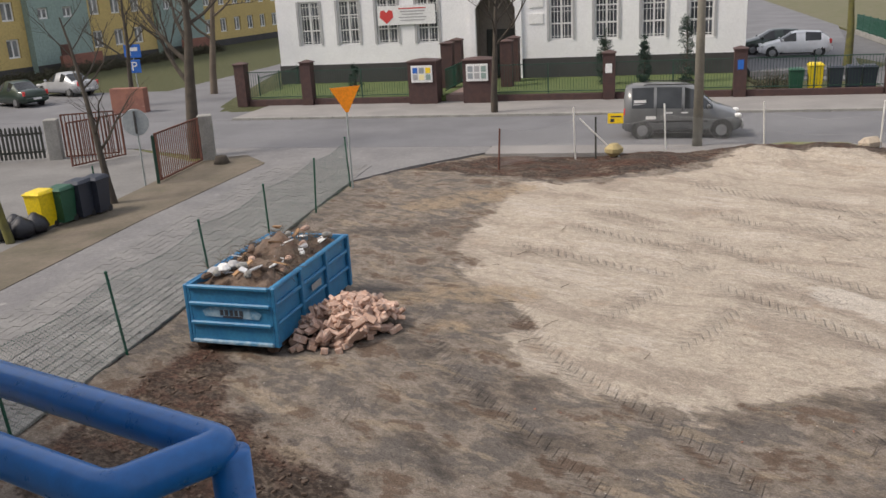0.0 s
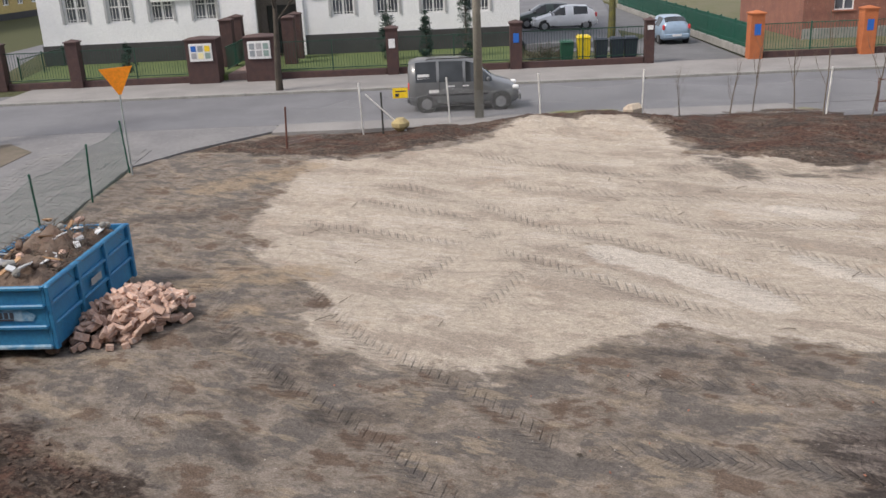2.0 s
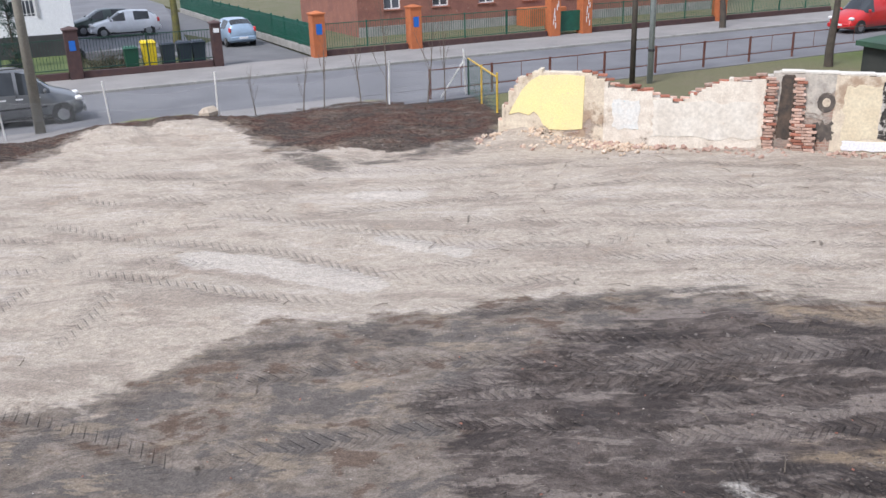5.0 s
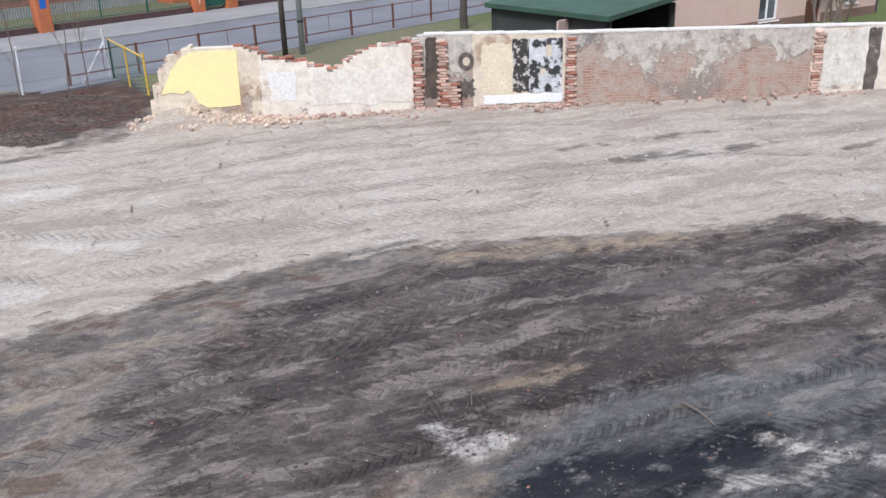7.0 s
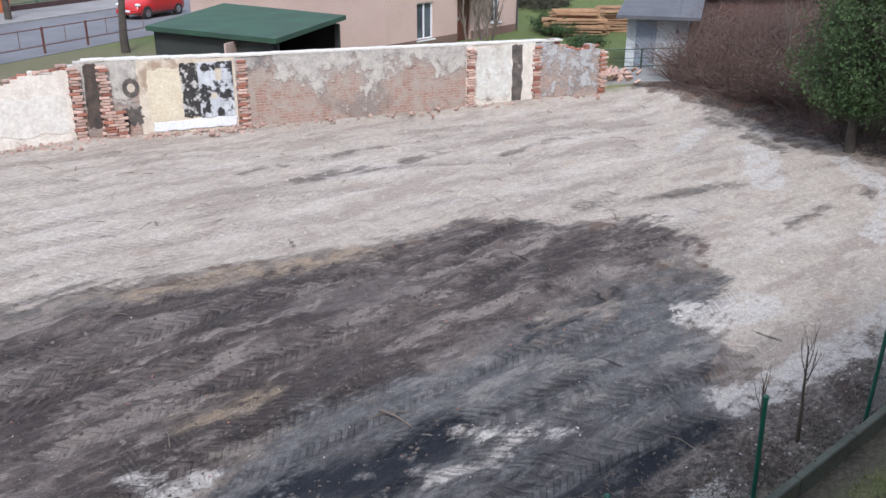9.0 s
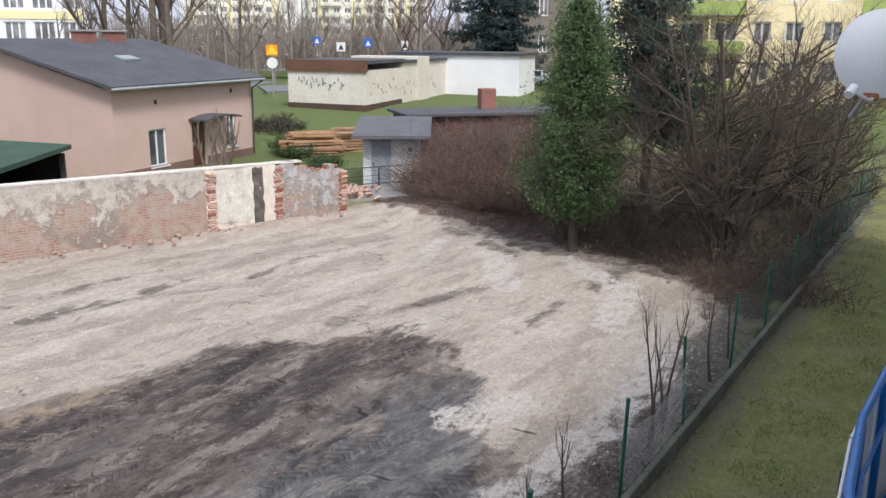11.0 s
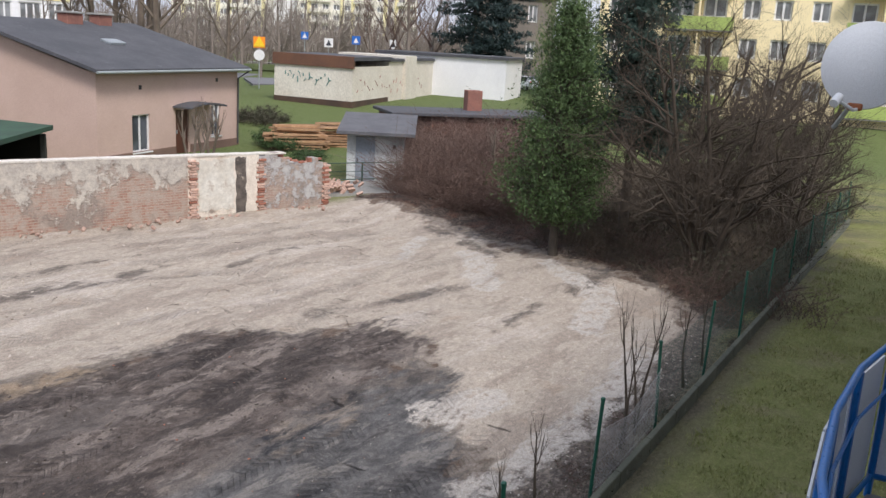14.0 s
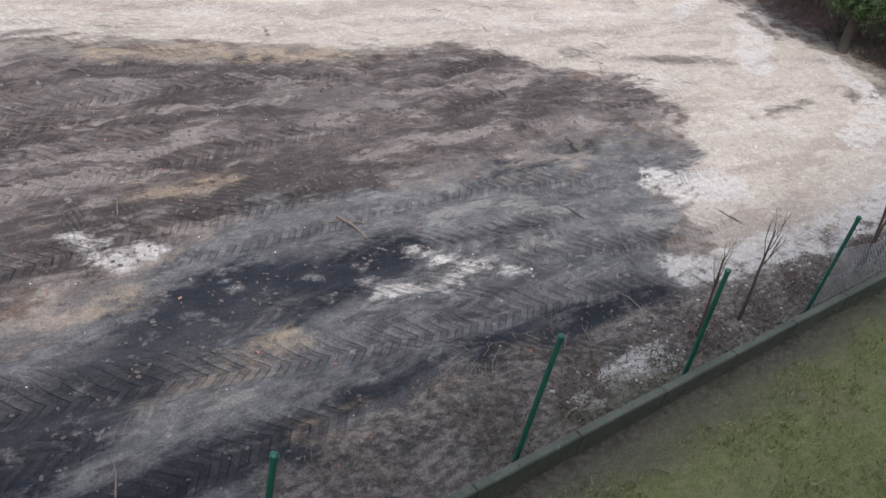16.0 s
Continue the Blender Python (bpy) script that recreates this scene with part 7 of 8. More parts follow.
for k in range(7):
    q = Vector((11.82, -5.96, 0)) + FD * (15.5 + 1.5 * k) + Vector((0.671, 0.741, 0)) * (0.9 + 0.5 * (k % 2))
    shrub(q, 1.0, 0.9, 1.7 + 0.25 * (k % 3), 130 + k, "bush in first yellow-green leaf by the mesh fence", M_twig, 150, 4 if k > 2 else 1, M_leaf_bud if k > 2 else M_hedge, "spring_bush", 0.009, 0.1)
for k in range(4):
    q = Vector((11.82, -5.96, 0)) + FD * 22.0 - Vector((0.671, 0.741, 0)) * (1.9 * k)
    ob = thing("end_fence", spot(q, math.atan2(-0.741, -0.671)), "green post and mesh bay closing the lawn", "fence", "end fence bays")
    part("post", post_mesh(1.5), M_green_metal, ob)
    mesh_bay(ob, (0, 0, 0), (1.9, 0, 0), 1.35, M_green_fence, 0.1, r=0.0025)
M_creeper = mat("dry_creeper_leaf", (0.10, 0.05, 0.04), (0.14, 0.085, 0.06), 0.95, big=1.5, fine=9, bump=0.0)
# evergreen and thicket at the south-east end
thuja((22.9, -7.9, 0), 7.0, 1.55, 61, "tall green thuja beside the plot", clear=0.15, flakes=34000, size=0.105)
spruce((24.3, -10.5, 0), 10.8, 2.3, 62, "tall dark spruce behind the thuja", clear=0.3, whorls=46, size=0.21, dens=20)
bare_tree((20.8, -11.2, 0), 7.9, 63, 0.14, 4, (8, 7, 6, 5), M_twig, "wide many-stemmed bare fruit tree", stems=7, up=0.12, twist=1.05, clear=0.14, wild=0.27)
bare_tree((23.8, -13.4, 0), 6.6, 64, 0.12, 4, (7, 6, 6, 5), M_twig, "dense bare fruit tree in the thicket", stems=4, up=0.14, twist=1.0, clear=0.2, wild=0.26)
bare_tree((26.0, -13.5, 0), 6.8, 66, 0.12, 4, (7, 6, 6, 5), M_twig, "dense bare fruit tree in the thicket", stems=4, up=0.14, twist=1.0, clear=0.15, wild=0.26)
for k, (x, y, h) in enumerate(((25.2, -16.6, 6.2), (29.2, -19.6, 6.0))):
    bare_tree((x, y, 0), h, 160 + k, 0.11, 4, (6, 6, 5, 5), M_twig, "dense bare fruit tree in the thicket", stems=4, up=0.14, twist=1.0, clear=0.1, wild=0.26)
bare_tree((27.5, -17.5, 0), 7.0, 65, 0.13, 4, (7, 6, 6, 5), M_twig, "dense bare fruit tree in the thicket", stems=4, up=0.14, twist=1.0, clear=0.2, wild=0.26)
for k in range(16):
    rng = random.Random(200 + k)
    x, y = 17.6 + k * 0.62 + rng.uniform(-0.4, 0.4), -10.6 + 0.18 * k + rng.uniform(-1.6, 0.1)
    shrub((x, y, 0), 1.0, 0.8, rng.uniform(0.7, 1.7), 210 + k, "thin leafless undergrowth along the plot", M_twig if k % 3 else M_twig_red, 80, 1 if k % 2 else 0, M_hedge, "undergrowth", 0.006, 0.07)
for k in range(18):
    rng = random.Random(300 + k)
    f = rng.random()
    x, y = 19 + 15 * f + rng.uniform(0, 7) * (1 - 0.3 * f), -12.0 - 12 * f + rng.uniform(0, 5.5)
    shrub((x, y, 0), 1.5, 1.3, rng.uniform(1.0, 2.3), 310 + k, "dark leafless undergrowth", M_twig, 110, 2 if k % 2 else 0, M_hedge if k % 4 else M_box_leaf, "undergrowth", 0.01, 0.12)
for k, (x, y, h) in enumerate(((31.6, -5.6, 2.4), (30.6, -6.6, 2.0), (29.6, -6.6, 1.6), (32.8, -7.6, 2.9), (31.4, -8.2, 2.5), (29.4, -8.0, 2.0), (33.5, -9.4, 3.2), (30.3, -9.6, 2.4), (28.2, -8.4, 1.6), (35.5, -8.6, 3.0), (36.6, -7.0, 2.6), (37.4, -9.4, 2.9), (37.8, -11.8, 2.9), (34.4, -7.2, 2.4))):
    shrub((x, y, 0), 1.2, 1.1, h * 1.5, 330 + k, "tangle of dry red-brown creepers", M_twig_red, 520, 2, M_creeper, "dry_creeper", 0.009, 0.06, 0.6)
bare_tree((31.0, -8.4, 0), 3.6, 67, 0.09, 3, (4, 3, 3), M_bark_pale, "pale dead tree stump with short limbs", clear=0.5)
solid("boulder", Mesh().lathe([(0.05, 0), (0.3, 0.06), (0.34, 0.25), (0.2, 0.42), (0.05, 0.46)], 10), M_concrete, "grey boulder in front of the thicket", "boulder", smooth=True).matrix_world = spot((29.9, -6.0, 0))

# ---- east of the wall: pink house ----
PD = Vector((8.4, -5.15, 0)).normalized()
pink = thing("pink_house", Matrix.Translation((37.2, 6.45, 0)) @ Matrix.Rotation(math.atan2(PD.y, PD.x), 4, "Z"), "single-storey house with pink render and a dark felt roof", "house")
PH = 9.85
pholes = [(2.06, 3.2, 0.35, 1.92), (4.95, 5.95, 0.0, 1.98), (7.65, 8.38, 0.62, 2.1)]
part("wall", wall_with_holes(PH, 3.75, 0.35, pholes, base=-0.2), M_pink, pink)
part("plinth", Mesh().box((2.45, -0.02, 0.12), (4.9, 0.08, 0.5)).box((7.95, -0.02, 0.12), (3.9, 0.08, 0.5)), mat("brown_plinth", (0.20, 0.13, 0.10), (0.16, 0.10, 0.08), 0.9), pink, "brown plinth")
PDEP, PRIDGE = 13.0, 5.5
part("gable_wall", Mesh().add([(0, 0.35, -0.2), (0, PDEP, -0.2), (0, PDEP, 3.72), (0, PDEP / 2, PRIDGE - 0.15), (0, 0.35, 3.72), (0.35, 0.35, -0.2), (0.35, PDEP, -0.2), (0.35, PDEP, 3.72), (0.35, PDEP / 2, PRIDGE - 0.15), (0.35, 0.35, 3.72)], [(0, 1, 2, 3, 4), (9, 8, 7, 6, 5), (0, 5, 6, 1), (1, 6, 7, 2), (2, 7, 8, 3), (3, 8, 9, 4), (4, 9, 5, 0)]), M_pink, pink)
part("gable_wall", Mesh().add([(PH - 0.35, 0.35, -0.2), (PH - 0.35, PDEP, -0.2), (PH - 0.35, PDEP, 3.72), (PH - 0.35, PDEP / 2, PRIDGE - 0.15), (PH - 0.35, 0.35, 3.72), (PH, 0.35, -0.2), (PH, PDEP, -0.2), (PH, PDEP, 3.72), (PH, PDEP / 2, PRIDGE - 0.15), (PH, 0.35, 3.72)], [(0, 1, 2, 3, 4), (9, 8, 7, 6, 5), (0, 5, 6, 1), (1, 6, 7, 2), (2, 7, 8, 3), (3, 8, 9, 4), (4, 9, 5, 0)]), M_pink, pink)
part("back_wall", Mesh().box((PH / 2, PDEP - 0.15, 1.7), (PH - 0.72, 0.3, 3.9)), M_pink, pink)
sl = (PRIDGE - 3.7) / (PDEP / 2 + 0.45)
for s_ in (0, 1):
    y0, y1 = (-0.45, PDEP / 2) if s_ == 0 else (PDEP + 0.45, PDEP / 2)
    part("roof_slope", Mesh().add([(-0.45, y0, 3.7), (PH + 0.45, y0, 3.7), (PH + 0.45, y1, PRIDGE), (-0.45, y1, PRIDGE), (-0.45, y0, 3.84), (PH + 0.45, y0, 3.84), (PH + 0.45, y1, PRIDGE + 0.14), (-0.45, y1, PRIDGE + 0.14)], [(3, 2, 1, 0), (4, 5, 6, 7), (0, 1, 5, 4), (1, 2, 6, 5), (2, 3, 7, 6), (3, 0, 4, 7)]), M_felt, pink)
part("gutter", Mesh().tube([(-0.45, -0.5, 3.72), (PH + 0.45, -0.5, 3.72)], 0.06, n=8), M_zinc, pink)
part("downpipe", Mesh().tube([(PH + 0.3, -0.5, 3.68), (PH - 0.1, -0.12, 3.3), (PH - 0.1, -0.08, 0.1)], 0.045, n=8), M_plinth, pink, "dark downpipe")
for x0, x1, z0, z1 in (pholes[0], pholes[2]):
    add_window(pink, Matrix.Translation(((x0 + x1) / 2, 0.12, z0)), x1 - x0, z1 - z0, 1, 0, M_frame_white, M_frame_white)
d_ = part("door", Mesh().box((5.45, 0.12, 0.98), (0.98, 0.07, 1.96), 0, 0.015), M_door_wood, pink, "brown wooden front door")
part("handle", Mesh().box((5.1, 0.06, 1.0), (0.04, 0.05, 0.16)), M_zinc, d_)
can = Mesh()
arc = [(4.75 + 2.75 * i / 8, 1.98 + 0.34 * math.sin(math.pi * (0.18 + 0.64 * i / 8))) for i in range(9)]
can.prism(arc + [(x, z - 0.07) for x, z in reversed(arc)], 1.0, Matrix.Translation((0, -1.0, 0)))
part("door_canopy", can, M_felt, pink, "curved dark door canopy")
for x in (2.6, 8.1):
    part("wall_vent", Mesh().box((x, -0.01, 3.05 if x < 5 else 3.25), (0.16, 0.03, 0.18)), M_plinth, pink)
for x, y, w in ((5.4, PDEP * 0.47, 1.0), (7.4, PDEP * 0.47, 0.9)):
    ch = part("chimney", Mesh().box((x, y, 5.3), (w, 0.6, 1.3), 0, 0.02), M_brick_far, pink, "brick chimney")
    part("chimney_cap", Mesh().box((x, y, 5.99), (w + 0.16, 0.76, 0.1), 0, 0.02), M_concrete, ch)
part("roof_light", Mesh().box((0, 0, 0), (1.0, 0.6, 0.12), 0, 0.02, Matrix.Translation((4.6, 3.0, 3.84 + 3.45 * sl + 0.06)) @ Matrix.Rotation(math.atan(sl), 4, "X")), M_sign_grey, pink, "pale roof light")
for k, (s_, h) in enumerate(((2.0, 2.3), (3.6, 2.4))):
    q = pink.matrix_world @ Vector((s_ - 0.3, -3.3 + 0.4 * k, 0))
    bare_tree(q, h + 0.6, 140 + k, 0.13, 2, (3, 2), M_bark_pale, "hard-pruned fruit tree by the house", stems=3, clear=0.5, up=0.5, twist=0.7)
for s_, y, h in ((9.6, -2.6, 1.2), (10.6, -1.4, 1.4)):
    q = pink.matrix_world @ Vector((s_, y, 0))
    shrub(q, 0.8, 0.7, h, int(s_ * 40), "rounded evergreen bush by the house", M_twig, 120, 14, M_box_leaf, "garden_bush", 0.008, 0.12)
shrub((52, 0.2, 0.3), 1.5, 1.3, 1.7, 402, "clipped grey-brown hedge bush", M_twig, 160, 16, M_hedge, "garden_bush", 0.01, 0.14)
shrub((40.5, -2.0, 0), 1.0, 0.8, 0.9, 403, "low dark bush near the wall end", M_twig, 120, 12, M_box_leaf, "garden_bush", 0.008, 0.1)

# green-roofed shed
gs_ = thing("green_shed", Matrix.Identity(4), "low shed with a green felt roof and tarred walls", "shed")
A_, B_, C_, D_ = Vector((30.1, 13.6, 0)), Vector((27.2, 8.1, 0)), Vector((33.2, 7.2, 0)), Vector((36.9, 13.2, 0))
cen = (A_ + B_ + C_ + D_) / 4
roof = []
for p, z in ((A_, 1.9), (B_, 1.95), (C_, 2.02), (D_, 2.02)):
    roof.append(p + Vector((0, 0, z)))
part("roof", Mesh().add(roof + [p - Vector((0, 0, 0.16)) for p in roof], [(0, 1, 2, 3), (7, 6, 5, 4), (0, 4, 5, 1), (1, 5, 6, 2), (2, 6, 7, 3), (3, 7, 4, 0)]), M_felt_green, gs_)
inn = [cen + (p - cen) * 0.92 for p in (A_, B_, C_, D_)]
for i in (0, 2, 3):
    p, q = inn[i], inn[(i + 1) % 4]
    d = (q - p).normalized()
    part("board_wall", Mesh().box((p + q) / 2 + Vector((0, 0, 0.85)), ((q - p).length, 0.06, 1.74), math.atan2(d.y, d.x)), M_dark_wood, gs_)
for t in (0.03, 0.97):
    part("corner_post", Mesh().box(inn[1].lerp(inn[2], t) + Vector((0, 0, 0.85)), (0.18, 0.18, 1.74)), M_dark_wood, gs_)
part("back_lining", Mesh().box(inn[1].lerp(inn[2], 0.28) + Vector((0.1, 1.6, 0.85)), (3.2, 0.06, 1.7), -0.15), M_pink, gs_)

# white shed, slab and low green railing
WSX = Vector((-0.37, -1.98, 0)).normalized()
ws = thing("white_shed", Matrix.Translation((34.6, -3.2, 0)) @ Matrix.Rotation(math.atan2(WSX.y, WSX.x), 4, "Z"), "small whitewashed shed with a grey felt roof", "shed")
M_dirty_white = mat("dirty_whitewash", (0.55, 0.57, 0.57), (0.45, 0.47, 0.48), 0.9, big=1.2, fine=9, wear=(0.33, 0.32, 0.3), wear_at=(0.6, 0.72))
part("wall", Mesh().box((1.1, 1.2, 1.0), (2.2, 2.4, 2.0), 0, 0.01), M_dirty_white, ws)
part("roof", Mesh().add([(-0.35, -0.7, 1.98), (2.65, -0.7, 1.98), (2.65, 2.9, 2.42), (-0.35, 2.9, 2.42), (-0.35, -0.7, 2.1), (2.65, -0.7, 2.1), (2.65, 2.9, 2.54), (-0.35, 2.9, 2.54)], [(3, 2, 1, 0), (4, 5, 6, 7), (0, 1, 5, 4), (1, 2, 6, 5), (2, 3, 7, 6), (3, 0, 4, 7)]), mat("grey_felt", (0.12, 0.12, 0.13), (0.09, 0.09, 0.10), 0.9, big=1.5, wear=(0.18, 0.18, 0.18), wear_at=(0.6, 0.7)), ws)
d_ = part("door", Mesh().box((0.72, -0.02, 0.93), (0.75, 0.06, 1.82), 0, 0.01), mat("grey_blue_door", (0.25, 0.28, 0.32), (0.2, 0.23, 0.27), 0.7), ws, "worn grey-blue door")
part("handle", Mesh().box((0.42, -0.07, 0.95), (0.04, 0.04, 0.12)), M_plinth, d_)
part("wall_lamp", Mesh().box((1.85, -0.05, 1.5), (0.12, 0.1, 0.16), 0, 0.02), M_plinth, ws)
strip("concrete_slab", [(30.9, -1.9), (33.6, -1.9), (34.9, -6.2), (31.6, -5.0)], 0.16, M_concrete, "pale concrete slab by the shed", 0.3, "slab")
ob = thing("low_railing", spot((32.9, -2.3, 0.16), math.atan2(-2.9, 0.9)), "low dark green pipe railing on the slab", "railing")
for x in (0, 1.45, 2.9):
    part("post", Mesh().box((x, 0, 0.42), (0.05, 0.05, 0.84)), M_green_fence, ob)
for z in (0.82, 0.2):
    part("rail", Mesh().tube([(0, 0, z), (2.9, 0, z)], 0.022, n=6), M_green_fence, ob)
part("wire_mesh", Mesh().box((1.45, 0, 0.5), (2.85, 0.004, 0.02)).box((1.45, 0, 0.36), (2.85, 0.004, 0.01)), M_green_fence, ob)
random.seed(77)
rb = Mesh()
for k in range(60):
    rb.box((0, 0, 0), (0.25, 0.12, 0.08), 0, 0.01, Matrix.Translation((31.9 + random.gauss(0, 0.5), -2.6 + random.gauss(0, 0.35), 0.2 + 0.2 * random.random())) @ Euler((random.random(), random.random(), random.random() * 3)).to_matrix().to_4x4())
solid("rubble", rb, M_brick_pale, "small heap of brick rubble by the slab", "rubble", kind="stuff")
# brick outbuilding with creepers
bo = thing("brick_outbuilding", spot((39.5, -5.8, 0), -1.45), "low old brick outbuilding overgrown with creepers", "shed")
part("wall", Mesh().box((3.9, 1.6, 1.15), (7.8, 3.2, 2.3), 0, 0.02), mat("sooty_brick", (0.10, 0.05, 0.038), (0.06, 0.036, 0.03), 0.93, big=1, fine=14, wear=(0.17, 0.085, 0.06), wear_at=(0.56, 0.7)), bo)
part("roof", Mesh().box((3.9, 1.6, 2.37), (8.3, 3.7, 0.14), 0, 0.02), M_felt, bo)
part("chimney", Mesh().box((4.4, 2.2, 2.9), (0.75, 0.6, 1.0), 0, 0.02), M_brick_far, bo, "red brick chimney")
# stacks of timber
for k, (x, y, n_, ln) in enumerate(((44.6, -1.6, 7, 3.0), (46.2, -4.1, 7, 3.2))):
    ob = thing("timber_stack", spot((x, y, 0), -1.5), "stack of sawn planks and beams on the grass", "timber stack")
    rng = random.Random(500 + k)
    for r_ in range(9):
        for c in range(n_):
            if rng.random() < 0.08 * r_ - 0.2:
                continue
            b_ = part("plank", Mesh().box((rng.uniform(-0.15, 0.15), c * 0.2 - 0.6, 0.08 + r_ * 0.135), (ln * rng.uniform(0.6, 1.05), 0.17, rng.uniform(0.06, 0.11))), M_timber, ob)
            b_.rotation_euler = (rng.gauss(0, 0.02), rng.gauss(0, 0.015), rng.gauss(0, 0.05))

# ---- garages ----
gar = thing("garage_row", Matrix.Translation((57.5, -5.5, 1.1)), "row of white rendered garages with felt roofs and sprayed marks", "garages")
M_gar = mat("cream_render", (0.70, 0.66, 0.58), (0.62, 0.57, 0.49), 0.92, big=0.6, fine=8, wear=(0.5, 0.42, 0.34), wear_at=(0.62, 0.72))
GF, GS = Vector((3.68, 4.84, 0)).normalized(), Vector((0.80, -0.32, 0)).normalized() * 1.0
GS = Vector((0.895, -0.445, 0))


def wedge(p, f, fl, s_, sl_, z0, z1):
    c = [p, p + f * fl, p + f * fl + s_ * sl_, p + s_ * sl_]
    return Mesh().add([(*q.xy, z0) for q in c] + [(*q.xy, z1) for q in c], [(0, 1, 2, 3), (7, 6, 5, 4), (0, 4, 5, 1), (1, 5, 6, 2), (2, 6, 7, 3), (3, 7, 4, 0)])


O_ = Vector((0, 0, 0))
part("wall", wedge(O_, GF, 6.1, GS, 7.2, -0.2, 2.6), M_gar, gar)
part("plinth", wedge(O_ - GF * 0.02 - GS * 0.03, GF, 6.16, GS, 7.2, -0.2, 0.42), M_rust_dark, gar, "dark brown plinth")
part("fascia", wedge(O_ - GS * 0.12 - GF * 0.1, GF, 6.3, GS, 0.3, 2.5, 3.25), mat("brown_fascia", (0.16, 0.075, 0.045), (0.12, 0.06, 0.04), 0.8), gar, "brown sheet fascia")
part("roof", wedge(O_ - GF * 0.15, GF, 6.4, GS, 7.5, 3.0, 3.22), M_felt, gar)
part("wall", wedge(O_ + GS * 7.2, GF, 6.0, GS, 11.6, -0.2, 2.9), M_gar, gar)
part("roof", wedge(O_ + GS * 7.1 - GF * 0.15, GF, 6.3, GS, 11.7, 2.9, 3.1), M_felt, gar)
part("wall", wedge(O_ + GS * 10.4 - GF * 0.3, GF, 6.0, GS, 2.6, -0.2, 3.3), M_gar, gar)
part("wall", wedge(O_ + GS * 18.6 - GF * 6.6, GF, 12.0, GS, 7, -0.2, 3.3), M_plaster_white, gar)
part("roof", wedge(O_ + GS * 18.4 - GF * 6.8, GF, 12.4, GS, 7.5, 3.3, 3.52), M_felt, gar)
sc = Mesh()
rng = random.Random(8)
for k in range(16):
    q = GF * (1.6 + 0.24 * k) - GS * 0.02 + Vector((0, 0, 1.75 + rng.uniform(-0.15, 0.15)))
    e = q + GF * rng.uniform(-0.1, 0.35) + Vector((0, 0, rng.uniform(-0.45, 0.45)))
    sc.tube([q, (q + e) / 2 + Vector((0, 0, 0.12)), e], 0.035, n=4)
part("sprayed_scrawl", sc, mat("teal_spray", (0.12, 0.25, 0.24), (0.1, 0.22, 0.2), 0.8), gar, "unreadable teal sprayed scrawl")
sc = Mesh()
for k in range(30):
    q = GS * (0.8 + 0.5 * k) - GF * 0.02 + Vector((0, 0, 1.3 + rng.uniform(-0.4, 0.5)))
    e = q + GS * rng.uniform(-0.1, 0.4) + Vector((0, 0, rng.uniform(-0.4, 0.4)))
    sc.tube([q, e], 0.03, n=4)
part("sprayed_scrawl", sc, mat("red_spray", (0.42, 0.24, 0.2), (0.38, 0.22, 0.19), 0.8), gar, "faded red sprayed scrawl")
loft_car("hatchback", spot((88, -25.5, 1.22), 0.6), HATCH, (3, 7, (4,), 0.75), (2, 6), P_white, "white car parked beyond the garages", (0.68, 0.88))
strip("far_street", [(88, 2), (118, -40), (160, -90), (150, -95), (108, -42), (78, 1)], 1.24, M_asphalt, "grey asphalt street beyond the garages", 0.2)
strip("far_path", [(120, 60), (124, 60), (150, -60), (146, -60)], 1.24, M_concrete, "pale concrete path among the trees", 0.2, "path")


def bearing(deg, d, z=0.0):
    return Vector((math.cos(radians(deg)) * d, math.sin(radians(deg)) * d, z))


for deg, d, h, plates in ((0.35, 72, 4.0, ((3.6, "tri"), (2.6, "disc"))), (-2.4, 118, 4.6, ((4.2, "blue"),)), (-5.6, 105, 4.4, ((4.0, "blue"),)), (-3.9, 100, 4.1, ((3.6, "white"),)), (-7.9, 100, 4.3, ((3.8, "white"),))):
    ob = thing("road_sign", spot(bearing(deg, d, 1.2), radians(deg) - math.pi / 2), "road sign on a thin grey pole", "road sign")
    part("pole", Mesh().tube([(0, 0, 0), (0, 0, h)], 0.05, n=6), M_zinc, ob)
    for z, kind in plates:
        if kind == "tri":
            part("plate", Mesh().prism([(-0.45, z - 0.35), (0.45, z - 0.35), (0, z + 0.45)], 0.03, Matrix.Translation((0, -0.09, 0))), M_sign_yellow, ob, "yellow warning plate")
            part("backing", Mesh().box((0, -0.03, z - 0.02), (0.9, 0.03, 0.85)), M_sign_orange, ob)
        elif kind == "disc":
            part("plate", Mesh().lathe([(0.4, -0.01), (0.42, 0), (0.4, 0.01)], 20, Matrix.Translation((0, -0.09, z)) @ Matrix.Rotation(math.pi / 2, 4, "X")), M_sign_white, ob, "round white plate")
        else:
            part("plate", Mesh().box((0, -0.09, z), (0.95, 0.03, 0.95)), M_sign_blue if kind == "blue" else M_sign_white, ob, "square plate")
            part("pictogram", Mesh().prism([(-0.3, z - 0.3), (0.3, z - 0.3), (0, z + 0.3)], 0.01, Matrix.Translation((0, -0.12, 0))), M_sign_white if kind == "blue" else M_ink, ob)


